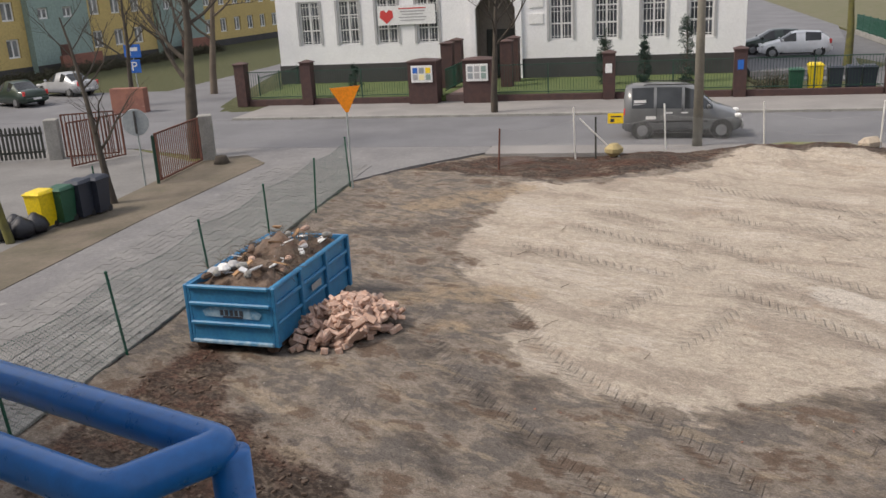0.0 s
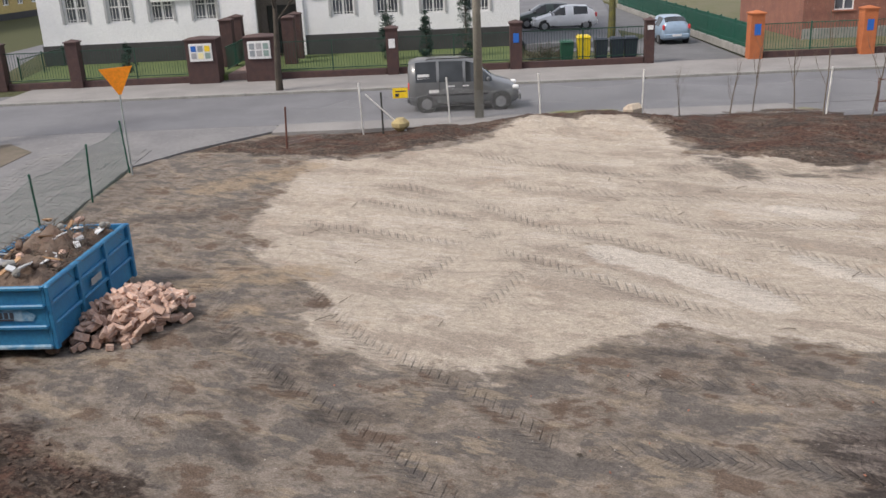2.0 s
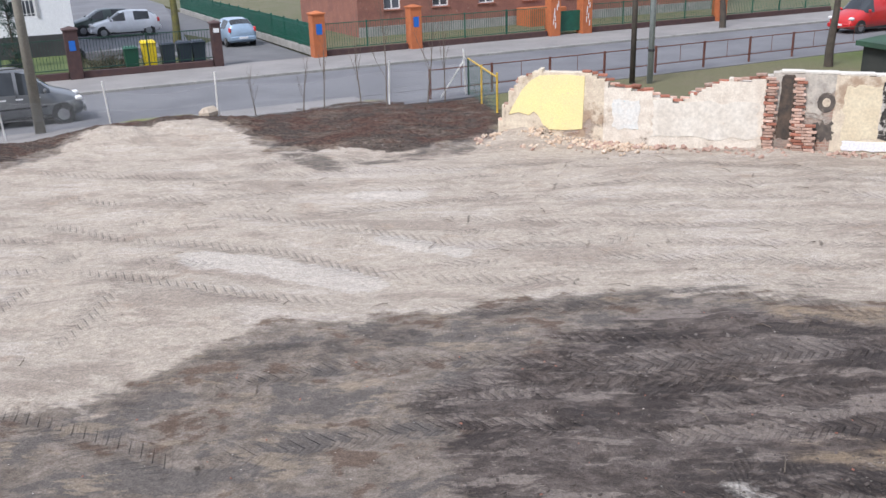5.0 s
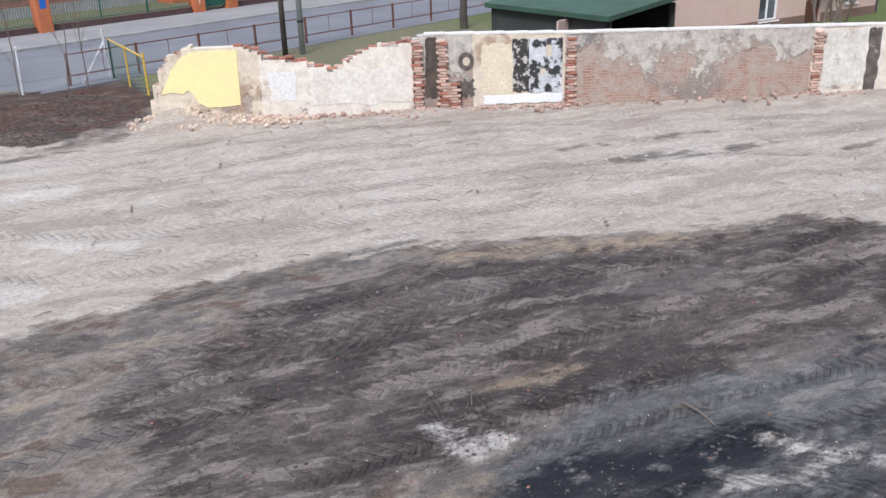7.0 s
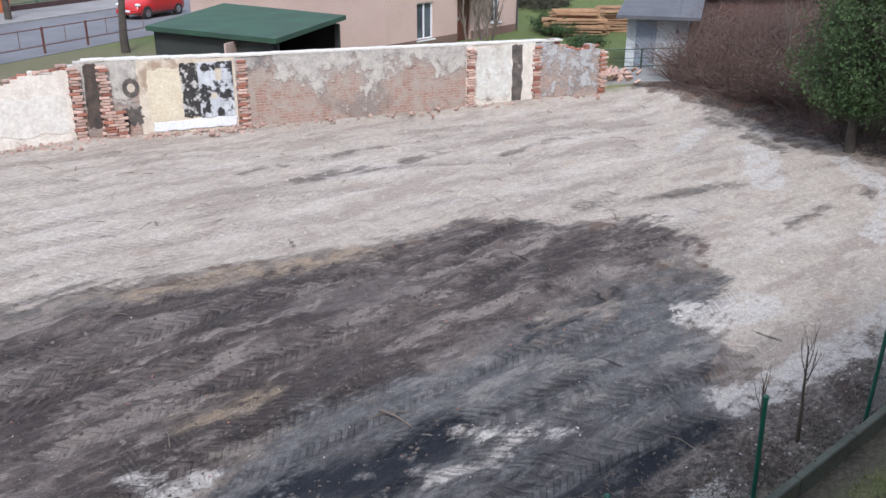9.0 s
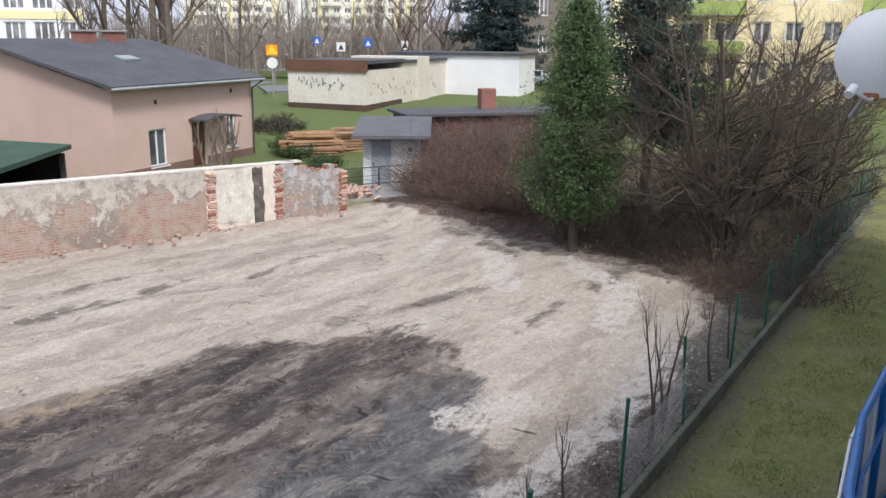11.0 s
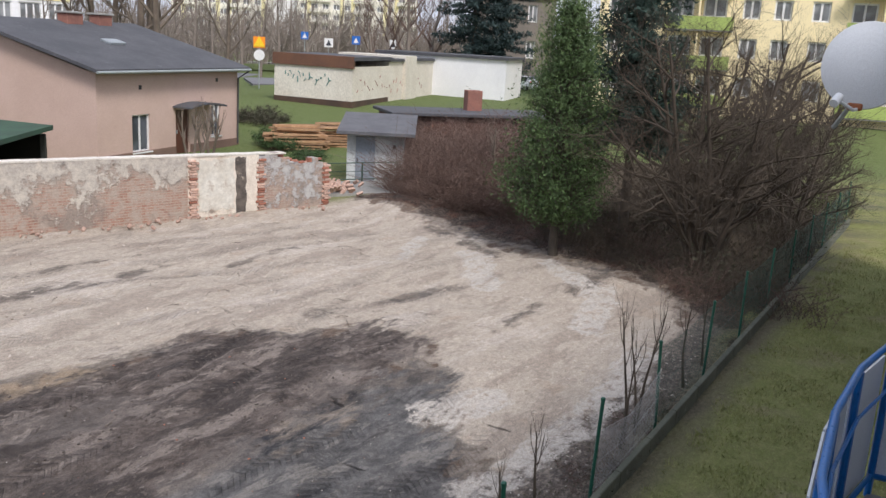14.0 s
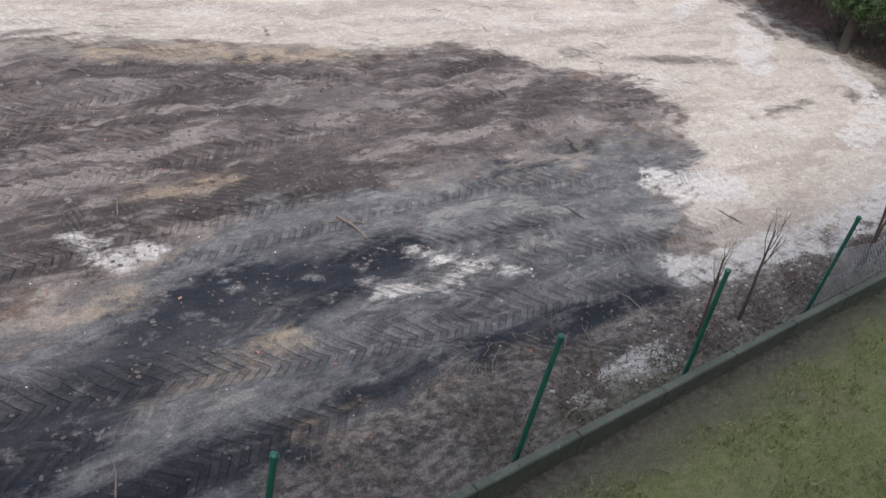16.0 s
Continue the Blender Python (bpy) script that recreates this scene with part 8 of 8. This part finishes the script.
# ---- far buildings ----
def block(name, origin, direction, length, height, depth, wall, windows, label, roof=None, base=1.0, frame=None):
    """A block of flats: facade along direction from origin, windows (s, z, w, h, bars)."""
    d = Vector((*direction, 0)).normalized()
    ob = thing(name, Matrix.Translation((*origin, 0)) @ Matrix.Rotation(math.atan2(d.y, d.x), 4, "Z"), label, "building")
    part("wall", wall_with_holes(length, height, 0.4, [(s - w / 2, s + w / 2, z, z + h) for s, z, w, h, b in windows], base=base), wall, ob, fix=False)
    part("side_wall", Mesh().box((0.2, depth / 2 + 0.2, (height + base) / 2), (0.4, depth - 0.4, height - base)), wall, ob)
    part("side_wall", Mesh().box((length - 0.2, depth / 2 + 0.2, (height + base) / 2), (0.4, depth - 0.4, height - base)), wall, ob)
    part("back_wall", Mesh().box((length / 2, depth, (height + base) / 2), (length - 0.8, 0.4, height - base)), wall, ob)
    part("roof", Mesh().box((length / 2, depth / 2, height + 0.15), (length + 0.5, depth + 0.8, 0.3)), roof or M_concrete, ob)
    for s, z, w, h, b in windows:
        add_window(ob, Matrix.Translation((s, 0.2, z)), w, h, b, 0, frame or M_frame_white, None, 0.13, M_glass_pale)
    return ob


rows = [2.75, 5.6, 8.45, 11.3, 14.1, 16.9, 19.7]
cols = [1.3, 6.2, 8.6, 11.2, 13.4, 16.0, 18.9, 21.2, 24, 26.5]
yb = block("apartment_block", (67.5, -25.5), (-0.48, -0.877), 28, 23.5, 11, M_yellow_wall, [(s, z, 1.7 if s in (6.2, 8.6, 18.9, 21.2) else 1.25, 1.45, 1) for z in rows for s in cols], "yellow apartment block with lime green balconies")
for z in rows:
    for s0, s1 in ((5.0, 10.0), (17.7, 22.4)):
        b_ = part("balcony", Mesh().box(((s0 + s1) / 2, -0.6, z - 0.95), (s1 - s0, 1.2, 0.16)), M_concrete, yb)
        part("parapet", Mesh().box(((s0 + s1) / 2, -1.2, z - 0.45), (s1 - s0, 0.08, 0.95)), M_lime, b_, "lime green parapet")
        part("divider", Mesh().box(((s0 + s1) / 2, -0.6, z + 0.4), (0.12, 1.15, 2.5)), M_yellow_wall, b_)
for org, ln, h, seed in (((249.5, 24.5), 26.5, 38.0, 1), ((250.2, -8.3), 32.5, 40.0, 2)):
    zs = [4.0 + 2.8 * k for k in range(12 if seed == 1 else 13)]
    sx = [1.7 + 2.95 * k for k in range(int(ln / 2.95))]
    hr = block("tower_block", org, (0.02 if seed == 1 else -0.09, -1.0), ln, h, 12, M_cream, [(s, z, 1.7, 1.4, 1) for z in zs for s in sx], "tall pale yellow and cream tower block")
    for k, s in enumerate(sx):
        if k % 4 in (0, 3):
            part("yellow_strip", Mesh().box((s + 1.47, -0.08, h / 2 + 1), (1.0, 0.16, h - 2)), M_pale_yellow, hr, "yellow painted strip")
        else:
            for z in zs:
                part("balcony", Mesh().box((s, -0.5, z - 0.4), (2.6, 1.0, 0.95)), M_cream, hr)
    for k in range(3):
        part("roof_house", Mesh().box((4 + k * ln / 3.5, 4, h + 1.0), (2.4, 2.4, 1.6)), M_concrete, hr)
slab = thing("tower_block", Matrix.Translation((256, -2.2, 0)), "blank white end wall of a tower block", "building")
part("wall", Mesh().box((4, -3, 19.5), (8, 7.0, 37)), M_plaster_white, slab)
part("roof", Mesh().box((4, -3, 38.2), (8.4, 7.4, 0.3)), M_concrete, slab)
sch = block("school", (93.2, 40.0), (0.24, -0.97), 21.6, 14.7, 12, M_plaster_white, [(s, z, 2.0, 1.9, 2) for z in (5.3, 8.4, 11.5) for s in [1.6 + 2.65 * k for k in range(8)]], "white three-storey school with yellow bands", M_felt)
for z in (4.2, 7.4, 10.5):
    part("yellow_band", Mesh().box((10.6, -0.05, z + 0.45), (21.2, 0.1, 0.8)), M_pale_yellow, sch, "yellow facade band")
for k in range(5):
    part("roof_vent", Mesh().box((2 + k * 4.2, 2, 15.3), (2.6, 1.2, 0.9)), M_zinc, sch)
old = block("grey_house", (106, -24.5), (-0.25, -0.97), 9.5, 12.2, 10, M_grey_render, [(s, z, 1.1, 2.0, 1) for s in (2.2, 6.8) for z in (4.2, 8.4)], "old grey rendered house behind the conifers", M_felt)
part("cornice", Mesh().box((4.75, -0.15, 11.2), (9.7, 0.3, 0.3)), M_rust_dark, old)
part("chimney", Mesh().box((7, 4, 13.2), (1.1, 0.9, 2.0)), M_grey_render, old)
# flats beyond the side street on the west
fl = Vector((-36.5, 66.0))
fd = Vector((0.33, 0.944))
for k, (s0, ln, mt) in enumerate(((-18, 18, M_ochre), (0, 9, M_ochre), (9, 7, M_teal), (16, 10, M_ochre), (26, 8, M_teal), (34, 18, M_ochre))):
    o = fl + fd * s0 + Vector((0.25, -0.09)) * (2.2 if mt == M_teal else 0)
    wins_ = [(1.6 + 2.9 * i, z, 1.35, 1.5, 1) for i in range(int(ln / 2.9)) for z in (1.5, 4.4, 7.3, 10.2)]
    fb = block("low_flats", (o.x, o.y), (fd.x, fd.y), ln, 12.8, 10, mt, wins_ if mt == M_ochre else [(s, z, 1.2, 0.9, 1) for s, z, *_ in wins_ if z > 2], "ochre and teal rendered low block of flats", M_felt, 0.0)
    part("plinth", Mesh().box((ln / 2, -0.03, 0.35), (ln - 0.05, 0.08, 0.7)), M_plinth, fb)
    if mt == M_teal:
        part("porch_wall", Mesh().box((ln / 2, -1.6, 0.7), (ln * 0.7, 0.3, 1.4)), M_brick_far, fb, "red brick porch wall")
        part("door", Mesh().box((ln / 2, -0.05, 1.1), (1.2, 0.1, 2.2)), M_door_wood, fb)
for k in range(16):
    p = fl + fd * (2.2 * k - 4) + Vector((4.2, -1.5))
    shrub((p.x, p.y, 0), 1.2, 1.1, 1.3, 600 + k, "dark clipped hedge before the flats", M_twig, 70, 7, M_hedge, "hedge_bush", 0.012, 0.2)
for k in range(9):
    p = at_road(-10.2, 1.5 + 2.6 * k)
    ob = thing("side_fence", spot(p, ROAD_TURN + math.pi / 2), "dark mesh fence bay beside the side street", "fence", "side fence bays")
    part("post", Mesh().box((0, 0, 0.75), (0.06, 0.06, 1.5)), M_green_fence, ob)
    part("rail", Mesh().box((1.3, 0, 1.35), (2.6, 0.03, 0.04)), M_green_fence, ob)
    tagged(part("infill", [m_ for m_ in [Mesh()] for i in range(18) if m_.box((0.07 + i * 0.144, 0, 0.75), (0.012, 0.012, 1.2))][0], M_green_fence, ob), kind="stuff")

# ---- far trees ----
FAR = [(9.9, 72, 19, 4), (7.6, 64, 21, 4), (6.9, 66, 22, 4), (6.2, 63, 20, 4), (8.6, 70, 17, 4), (2.3, 84, 14, 4), (0.3, 92, 11, 4), (-0.8, 96, 12, 4), (-2.6, 120, 13, 3), (-4.4, 125, 12, 3), (-7.7, 92, 14, 4), (-8.9, 92, 17, 4), (-10.2, 105, 14, 3), (4.3, 112, 13, 3), (3.2, 125, 13, 3),
       (1.4, 118, 12, 3), (-1.6, 130, 13, 3), (-5.6, 135, 13, 3), (-6.7, 118, 12, 3), (-9.6, 130, 13, 3), (5.4, 100, 12, 3), (-11.5, 120, 12, 3), (11.2, 80, 9, 3), (12.5, 84, 8, 3)]
for k, (deg, d, h, lv) in enumerate(FAR):
    warm = deg in (-7.7, -8.9, -10.2, -6.7)
    bare_tree(bearing(deg, d, 1.1), h, 700 + k, 0.12 + 0.009 * h, lv, ((8, 7, 6, 5) if d < 75 else (7, 6, 5, 4)) if lv == 4 else (8, 7, 6), M_bark_pale if d < 90 else M_hazy_twig, "distant bare deciduous tree on the skyline" if not warm else "distant tree with reddish spring buds", clear=0.16, up=0.28, twist=0.85, twig=M_twig_red if warm else (M_bark_pale if d < 90 else M_hazy_twig), sides=6)
hedge_far = Mesh()
rng = random.Random(9)
for k in range(2600):
    q = bearing(rng.uniform(-13, 14), rng.uniform(125, 175), 1.2)
    top = rng.uniform(2.5, 8.5)
    e = q + Vector((rng.gauss(0, 1.2), rng.gauss(0, 1.2), top))
    hedge_far.tube([q, (q + e) / 2 + Vector((rng.gauss(0, 0.5), rng.gauss(0, 0.5), 0)), e], 0.07, 0.03, 3, False)
    for _ in range(3):
        a = q.lerp(e, rng.uniform(0.4, 0.9))
        hedge_far.tube([a, a + Vector((rng.gauss(0, 1), rng.gauss(0, 1), rng.uniform(0.3, 1.6)))], 0.035, 0.02, 3, False)
tagged(part("far_woods", hedge_far, M_hazy_twig, None, "brown leafless trees and bushes in the distance", fix=False), "", "woods", kind="stuff")
spruce(bearing(-13.0, 97, 1.1), 24.0, 4.6, 901, "tall blue-green pine beyond the garages", M_leaf_grey, 0.08, 34, 0.42, 12, "tall_conifer", 0.5)
spruce(bearing(-14.8, 99, 1.1), 19.0, 4.0, 902, "tall blue-green pine beyond the garages", M_leaf_grey, 0.08, 28, 0.42, 12, "tall_conifer", 0.45)
for deg, d, h in ((-18.6, 58, 10.2), (-20.2, 64, 9.5)):
    bare_tree(bearing(deg, d, 0.9), h, int(d), 0.25, 4, (8, 7, 6, 6), M_bark_pale, "tree in first pale green leaf", clear=0.2, up=0.25, twig=M_leaf_bud)

# ---- own building: wall, balcony rail, balcony below, dish ----
NV = Vector((0.671, 0.741, 0))


def home(s, o, z):
    return FD * s + NV * o + Vector((0, 0, z))


M_home = mat("grey_home_render", (0.5, 0.5, 0.48), (0.44, 0.44, 0.42), 0.9, big=0.5, fine=14)
HT = math.atan2(FD.y, FD.x)
solid("wall_home", Mesh().box(home(4, -0.75, 4.0), (44, 0.4, 8.0), HT), M_home, "plain grey rendered wall behind the camera", "wall", kind="structure")
K_, A2, B2 = Vector((-0.295, 0.87, 5.328)), Vector((-0.65, 1.09, 5.328)), Vector((-0.395, 0.785, 5.328))
far_a = K_ + (A2 - K_).normalized() * 1.7
C2 = B2 + (far_a - K_)
ob = thing("balcony_railing", Matrix.Identity(4), "glossy blue painted pipe balcony railing", "railing")


def bent(a, b, c, r=0.05, n=5):
    return [a.lerp(b, 1 - r / (b - a).length)] + [(b + (a - b).normalized() * r * (1 - t) ** 2 + (c - b).normalized() * r * t**2) for t in (0.25, 0.5, 0.75)] + [b.lerp(c, r / (c - b).length)]


part("top_rail", Mesh().tube([far_a] + bent(far_a, K_, B2, 0.022) + bent(K_, B2, C2, 0.022) + [C2], 0.0235, n=18), M_blue_rail, ob, smooth=True)
part("post", Mesh().tube([K_ + Vector((0.004, 0, -0.005)), K_ + Vector((0.004, 0, -1.05))], 0.0225, n=18), M_blue_rail, ob, smooth=True)
part("post", Mesh().tube([far_a + Vector((0, 0, -0.005)), far_a + Vector((0, 0, -1.05))], 0.0225, n=18), M_blue_rail, ob, smooth=True)
part("bottom_rail", Mesh().tube([far_a - Vector((0, 0, 0.95)), K_ - Vector((0, 0, 0.95))], 0.02, n=12), M_blue_rail, ob, smooth=True)
pl = thing("wooden_board", Matrix.Identity(4), "weathered brown board leaning inside the railing", "board")
dd = (far_a - K_).normalized()
mid = B2 + dd * 0.33 + Vector((-0.03, -0.045, -0.17))
part("board", Mesh().box(mid, (0.34, 0.02, 0.3), math.atan2(dd.y, dd.x), 0.004), mat("weathered_board", (0.28, 0.22, 0.14), (0.2, 0.16, 0.1), 0.9, big=9, fine=40), pl)
solid("balcony_slab", Mesh().box(home(-1.9, -0.05, 4.25), (2.2, 1.0, 0.14), HT, 0.01), M_concrete, "grey concrete balcony slab", "slab", kind="structure")

lb = thing("lower_balcony", Matrix.Translation(home(4.6, 0, 0)) @ Matrix.Rotation(HT, 4, "Z"), "balcony below with blue rails and white panels", "balcony")
curve = [(-1.32, -0.5), (-1.32, 0.27), (-0.6, 0.40), (0.2, 0.45), (1.0, 0.42), (1.75, 0.30), (1.75, -0.5)]
part("floor", Mesh().add([(x, y, 2.82) for x, y in curve] + [(x, y, 2.68) for x, y in curve], [tuple(range(7)), tuple(range(13, 6, -1))] + [(i, i + 7, (i + 1) % 7 + 7, (i + 1) % 7) for i in range(7)]), mat("grey_floor", (0.12, 0.125, 0.13), (0.1, 0.1, 0.105), 0.7), lb, "grey balcony floor")
part("top_rail", Mesh().tube([(x, y, 3.9) for x, y in curve], 0.022, n=10), M_blue_rail, lb, smooth=True)
part("bottom_rail", Mesh().tube([(x, y, 2.95) for x, y in curve], 0.022, n=8), M_blue_rail, lb, smooth=True)
for i in range(len(curve) - 1):
    (x0, y0), (x1, y1) = curve[i], curve[i + 1]
    ln, a = math.hypot(x1 - x0, y1 - y0), math.atan2(y1 - y0, x1 - x0)
    part("post", Mesh().tube([(x0, y0, 2.8), (x0, y0, 3.88)], 0.024, n=8), M_blue_rail, lb)
    nx_, ny_ = -math.sin(a) * 0.04, math.cos(a) * 0.04
    part("infill_panel", Mesh().box(((x0 + x1) / 2 + nx_, (y0 + y1) / 2 + ny_, 3.36), (ln - 0.03, 0.012, 0.86), a), M_dish, lb, "white sheet infill panel")
    part("seam", Mesh().box(((x0 + x1) / 2 + nx_ * 1.25, (y0 + y1) / 2 + ny_ * 1.25, 3.36), (0.015, 0.012, 0.86), a), M_plinth, lb)
    part("inner_rail", Mesh().tube([(x0, y0 - 0.03, 3.6), (x1, y1 - 0.03, 3.6)], 0.012, n=6), M_blue_rail, lb)
sd = thing("satellite_dish", look((6.62, -4.77, 5.6), (3.62, -0.81, 5.96)), "white satellite dish on a wall arm", "satellite dish")
prof = [(0.002, 0.0)] + [(0.37 * k / 8, 0.075 * (k / 8) ** 2) for k in range(1, 9)] + [(0.375, 0.085), (0.37, 0.06)] + [(0.37 * k / 8, 0.075 * (k / 8) ** 2 - 0.012) for k in range(7, 0, -1)]
part("reflector", Mesh().lathe([(r * 0.93, -z) for r, z in [(a, 0.08 - b) for a, b in prof]], 40, Matrix.Rotation(0, 4, "X")), M_dish, sd, smooth=False)
part("feed_arm", Mesh().tube([(0, -0.34, 0.02), (0.0, -0.36, -0.12), (0.06, -0.3, -0.34)], 0.014, n=8), M_dish, sd)
part("receiver", Mesh().tube([(0.06, -0.27, -0.32), (0.06, -0.33, -0.42)], 0.035, n=10), M_dish, sd)
part("rust_patch", Mesh().box((0.02, -0.33, -0.03), (0.12, 0.06, 0.03), 0, 0.012), mat("orange_rust", (0.35, 0.12, 0.05), (0.25, 0.09, 0.04), 0.9), sd, "rusty bracket plate")
part("wall_arm", Mesh().tube([(0, 0, 0.06), (0.12, -0.25, 0.3), (0.45, -0.5, 0.9)], 0.022, n=8), M_zinc, sd)

# ---- grass and litter ----
rng = np.random.default_rng(5)
nb = 70000
ss = 1.5 + 30 * rng.random(nb) ** 1.9
oo = rng.uniform(-0.5, 3.05, nb)
bx, by = FD.x * ss + NV.x * oo, FD.y * ss + NV.y * oo
keep = (fbm(bx, by, 1.4, 61) - 0.36 - 0.5 * np.clip(oo - 2.75, 0, 1)) > rng.random(nb) * 0.22
bx, by = bx[keep], by[keep]
nb = len(bx)
hgt, wid, ang = rng.uniform(0.025, 0.075, nb), rng.uniform(0.006, 0.013, nb), rng.uniform(0, 6.283, nb)
lx, ly = rng.normal(0, 0.025, nb), rng.normal(0, 0.025, nb)
bv = np.stack([np.stack([bx - np.cos(ang) * wid, by - np.sin(ang) * wid, np.zeros(nb)], 1), np.stack([bx + np.cos(ang) * wid, by + np.sin(ang) * wid, np.zeros(nb)], 1), np.stack([bx + lx, by + ly, hgt], 1)], 1).reshape(-1, 3)
gm = bpy.data.meshes.new("grass")
gm.vertices.add(3 * nb)
gm.vertices.foreach_set("co", bv.ravel())
gm.loops.add(3 * nb)
gm.loops.foreach_set("vertex_index", np.arange(3 * nb))
gm.polygons.add(nb)
gm.polygons.foreach_set("loop_start", np.arange(0, 3 * nb, 3))
gm.update()
gm.materials.append(M_grass_blade)
tagged(new("grass", gm), "short patchy lawn grass below the building", "grass", kind="stuff")


def scatter(name, count, region, size, material, label, seed, flat=0.6, cluster=None, where=None):
    """Small loose pieces strewn over a part of the plot."""
    rng = random.Random(seed)
    m = Mesh()
    x0, x1, y0, y1 = region
    made = tries = 0
    while made < count:
        x, y = rng.uniform(x0, x1), rng.uniform(y0, y1)
        if cluster and noise.noise((x * 0.35, y * 0.35, seed)) < cluster:
            continue
        i, j = int(np.searchsorted(gx, x)), int(np.searchsorted(gy, y))
        tries += 1
        if tries < 200000 and (yard[i * ny + j] < 0.9 or (where is not None and where[i * ny + j] < rng.uniform(0.35, 0.9))):
            continue
        z = float(Zh[i * ny + j])
        r = size * rng.uniform(0.4, 1.6) ** 1.5
        m.box((0, 0, 0), (r * 1.6, r, r * flat), 0, r * 0.15, Matrix.Translation((x, y, z + r * flat * 0.3)) @ Euler((rng.uniform(-0.5, 0.5), rng.uniform(-0.5, 0.5), rng.uniform(0, 3.14))).to_matrix().to_4x4())
        made += 1
    return tagged(part(name, m, material, None, label, fix=False), "", name.replace("_", " "), kind="stuff")


earth = np.maximum(humus, black) * (1 - sand)
crumbs = np.clip(pale + fencing * 0.6, 0, 1)
M_crumb = mat("lime_crumb", (0.5, 0.46, 0.41), (0.4, 0.36, 0.32), 0.95)
M_clod = mat("dark_clod", (0.075, 0.062, 0.055), (0.11, 0.09, 0.08), 0.95)
scatter("pale_stones", 60, (-1, 16, -2.5, 12), 0.005, M_concrete, "small pale stones and lime crumbs on the soil", 1, where=1 - sand)
scatter("pale_stones", 420, (-3, 17, -2.5, 13), 0.007, M_crumb, "tiny lime crumbs on the soil", 11, where=1 - sand)
scatter("pale_stones", 90, (-3, 20, 4, 24), 0.008, M_concrete, "small pale stones on the sand", 2)
scatter("brick_chips", 160, (1, 17, -2, 12), 0.012, M_brick, "small red brick chips on the soil", 3, where=1 - sand)
scatter("soil_clods", 2600, (2, 17, -3, 9), 0.016, M_clod, "dark clods of earth", 4, 0.7, where=earth)
scatter("soil_clods", 900, (-6, 2, 8, 26), 0.025, mat("brown_clod", (0.09, 0.06, 0.045), (0.12, 0.085, 0.065), 0.95), "brown clods of earth", 5, 0.7, where=mulch)
scatter("mulch_clods", 1800, (-2, 22, 18.5, 29), 0.022, mat("mulch_clod", (0.075, 0.045, 0.034), (0.13, 0.085, 0.066), 0.95), "brown clods and roots near the street fence", 6, 0.7, where=mulch)
scatter("sand_lumps", 500, (9, 30, -8, 6), 0.025, mat("sand_lump", (0.40, 0.34, 0.29), (0.5, 0.44, 0.38), 0.95), "lumps of sand near the thicket", 7, 0.6, 0.0, np.clip(soft(d_sand - 0.3, 0.2), 0, 1))
scatter("lime_crumbs", 900, (7, 27, -9.5, 1), 0.016, M_crumb, "lime crumbs near the garden fence", 8, 0.6, None, crumbs)
sticks = Mesh()
rng = random.Random(70)
for k in range(150):
    x, y = rng.uniform(-2, 24), rng.uniform(-3, 20)
    a, ln = rng.uniform(0, 3.14), rng.uniform(0.12, 0.5)
    z = float(Zh[int(np.searchsorted(gx, x)) * ny + int(np.searchsorted(gy, y))]) + 0.02
    d = Vector((math.cos(a), math.sin(a), 0)) * ln
    sticks.tube([(x, y, z), (x + d.x * 0.5 + 0.03, y + d.y * 0.5, z + 0.02), (x + d.x, y + d.y, z)], 0.009, 0.004, 4, False)
tagged(part("twigs", sticks, M_bark_pale, None, "loose twigs lying on the plot", fix=False), "", "twigs", kind="stuff")
solid("stick", Mesh().tube([(9.35, 1.62, 0.05), (9.2, 1.4, 0.08), (9.05, 1.18, 0.04)], 0.016, 0.01, 6), M_bark_pale, "pale stick lying on the black soil", "stick")
solid("boulder", Mesh().box((0, 0, 0.2), (0.8, 0.42, 0.42), 0, 0.14), mat("sandstone_lump", (0.5, 0.42, 0.33), (0.4, 0.33, 0.26), 0.95, big=4), "pale block of masonry on the sand heap", "boulder").matrix_world = spot((13.1, 26.7, 0.12), 0.4)
solid("boulder", Mesh().box((0, 0, 0.18), (0.6, 0.5, 0.4), 0, 0.14), mat("yellow_lump", (0.42, 0.34, 0.17), (0.34, 0.27, 0.14), 0.95, big=4), "yellowish lump of masonry by the fence", "boulder").matrix_world = spot((5.5, 28.1, 0.1), 0.9)
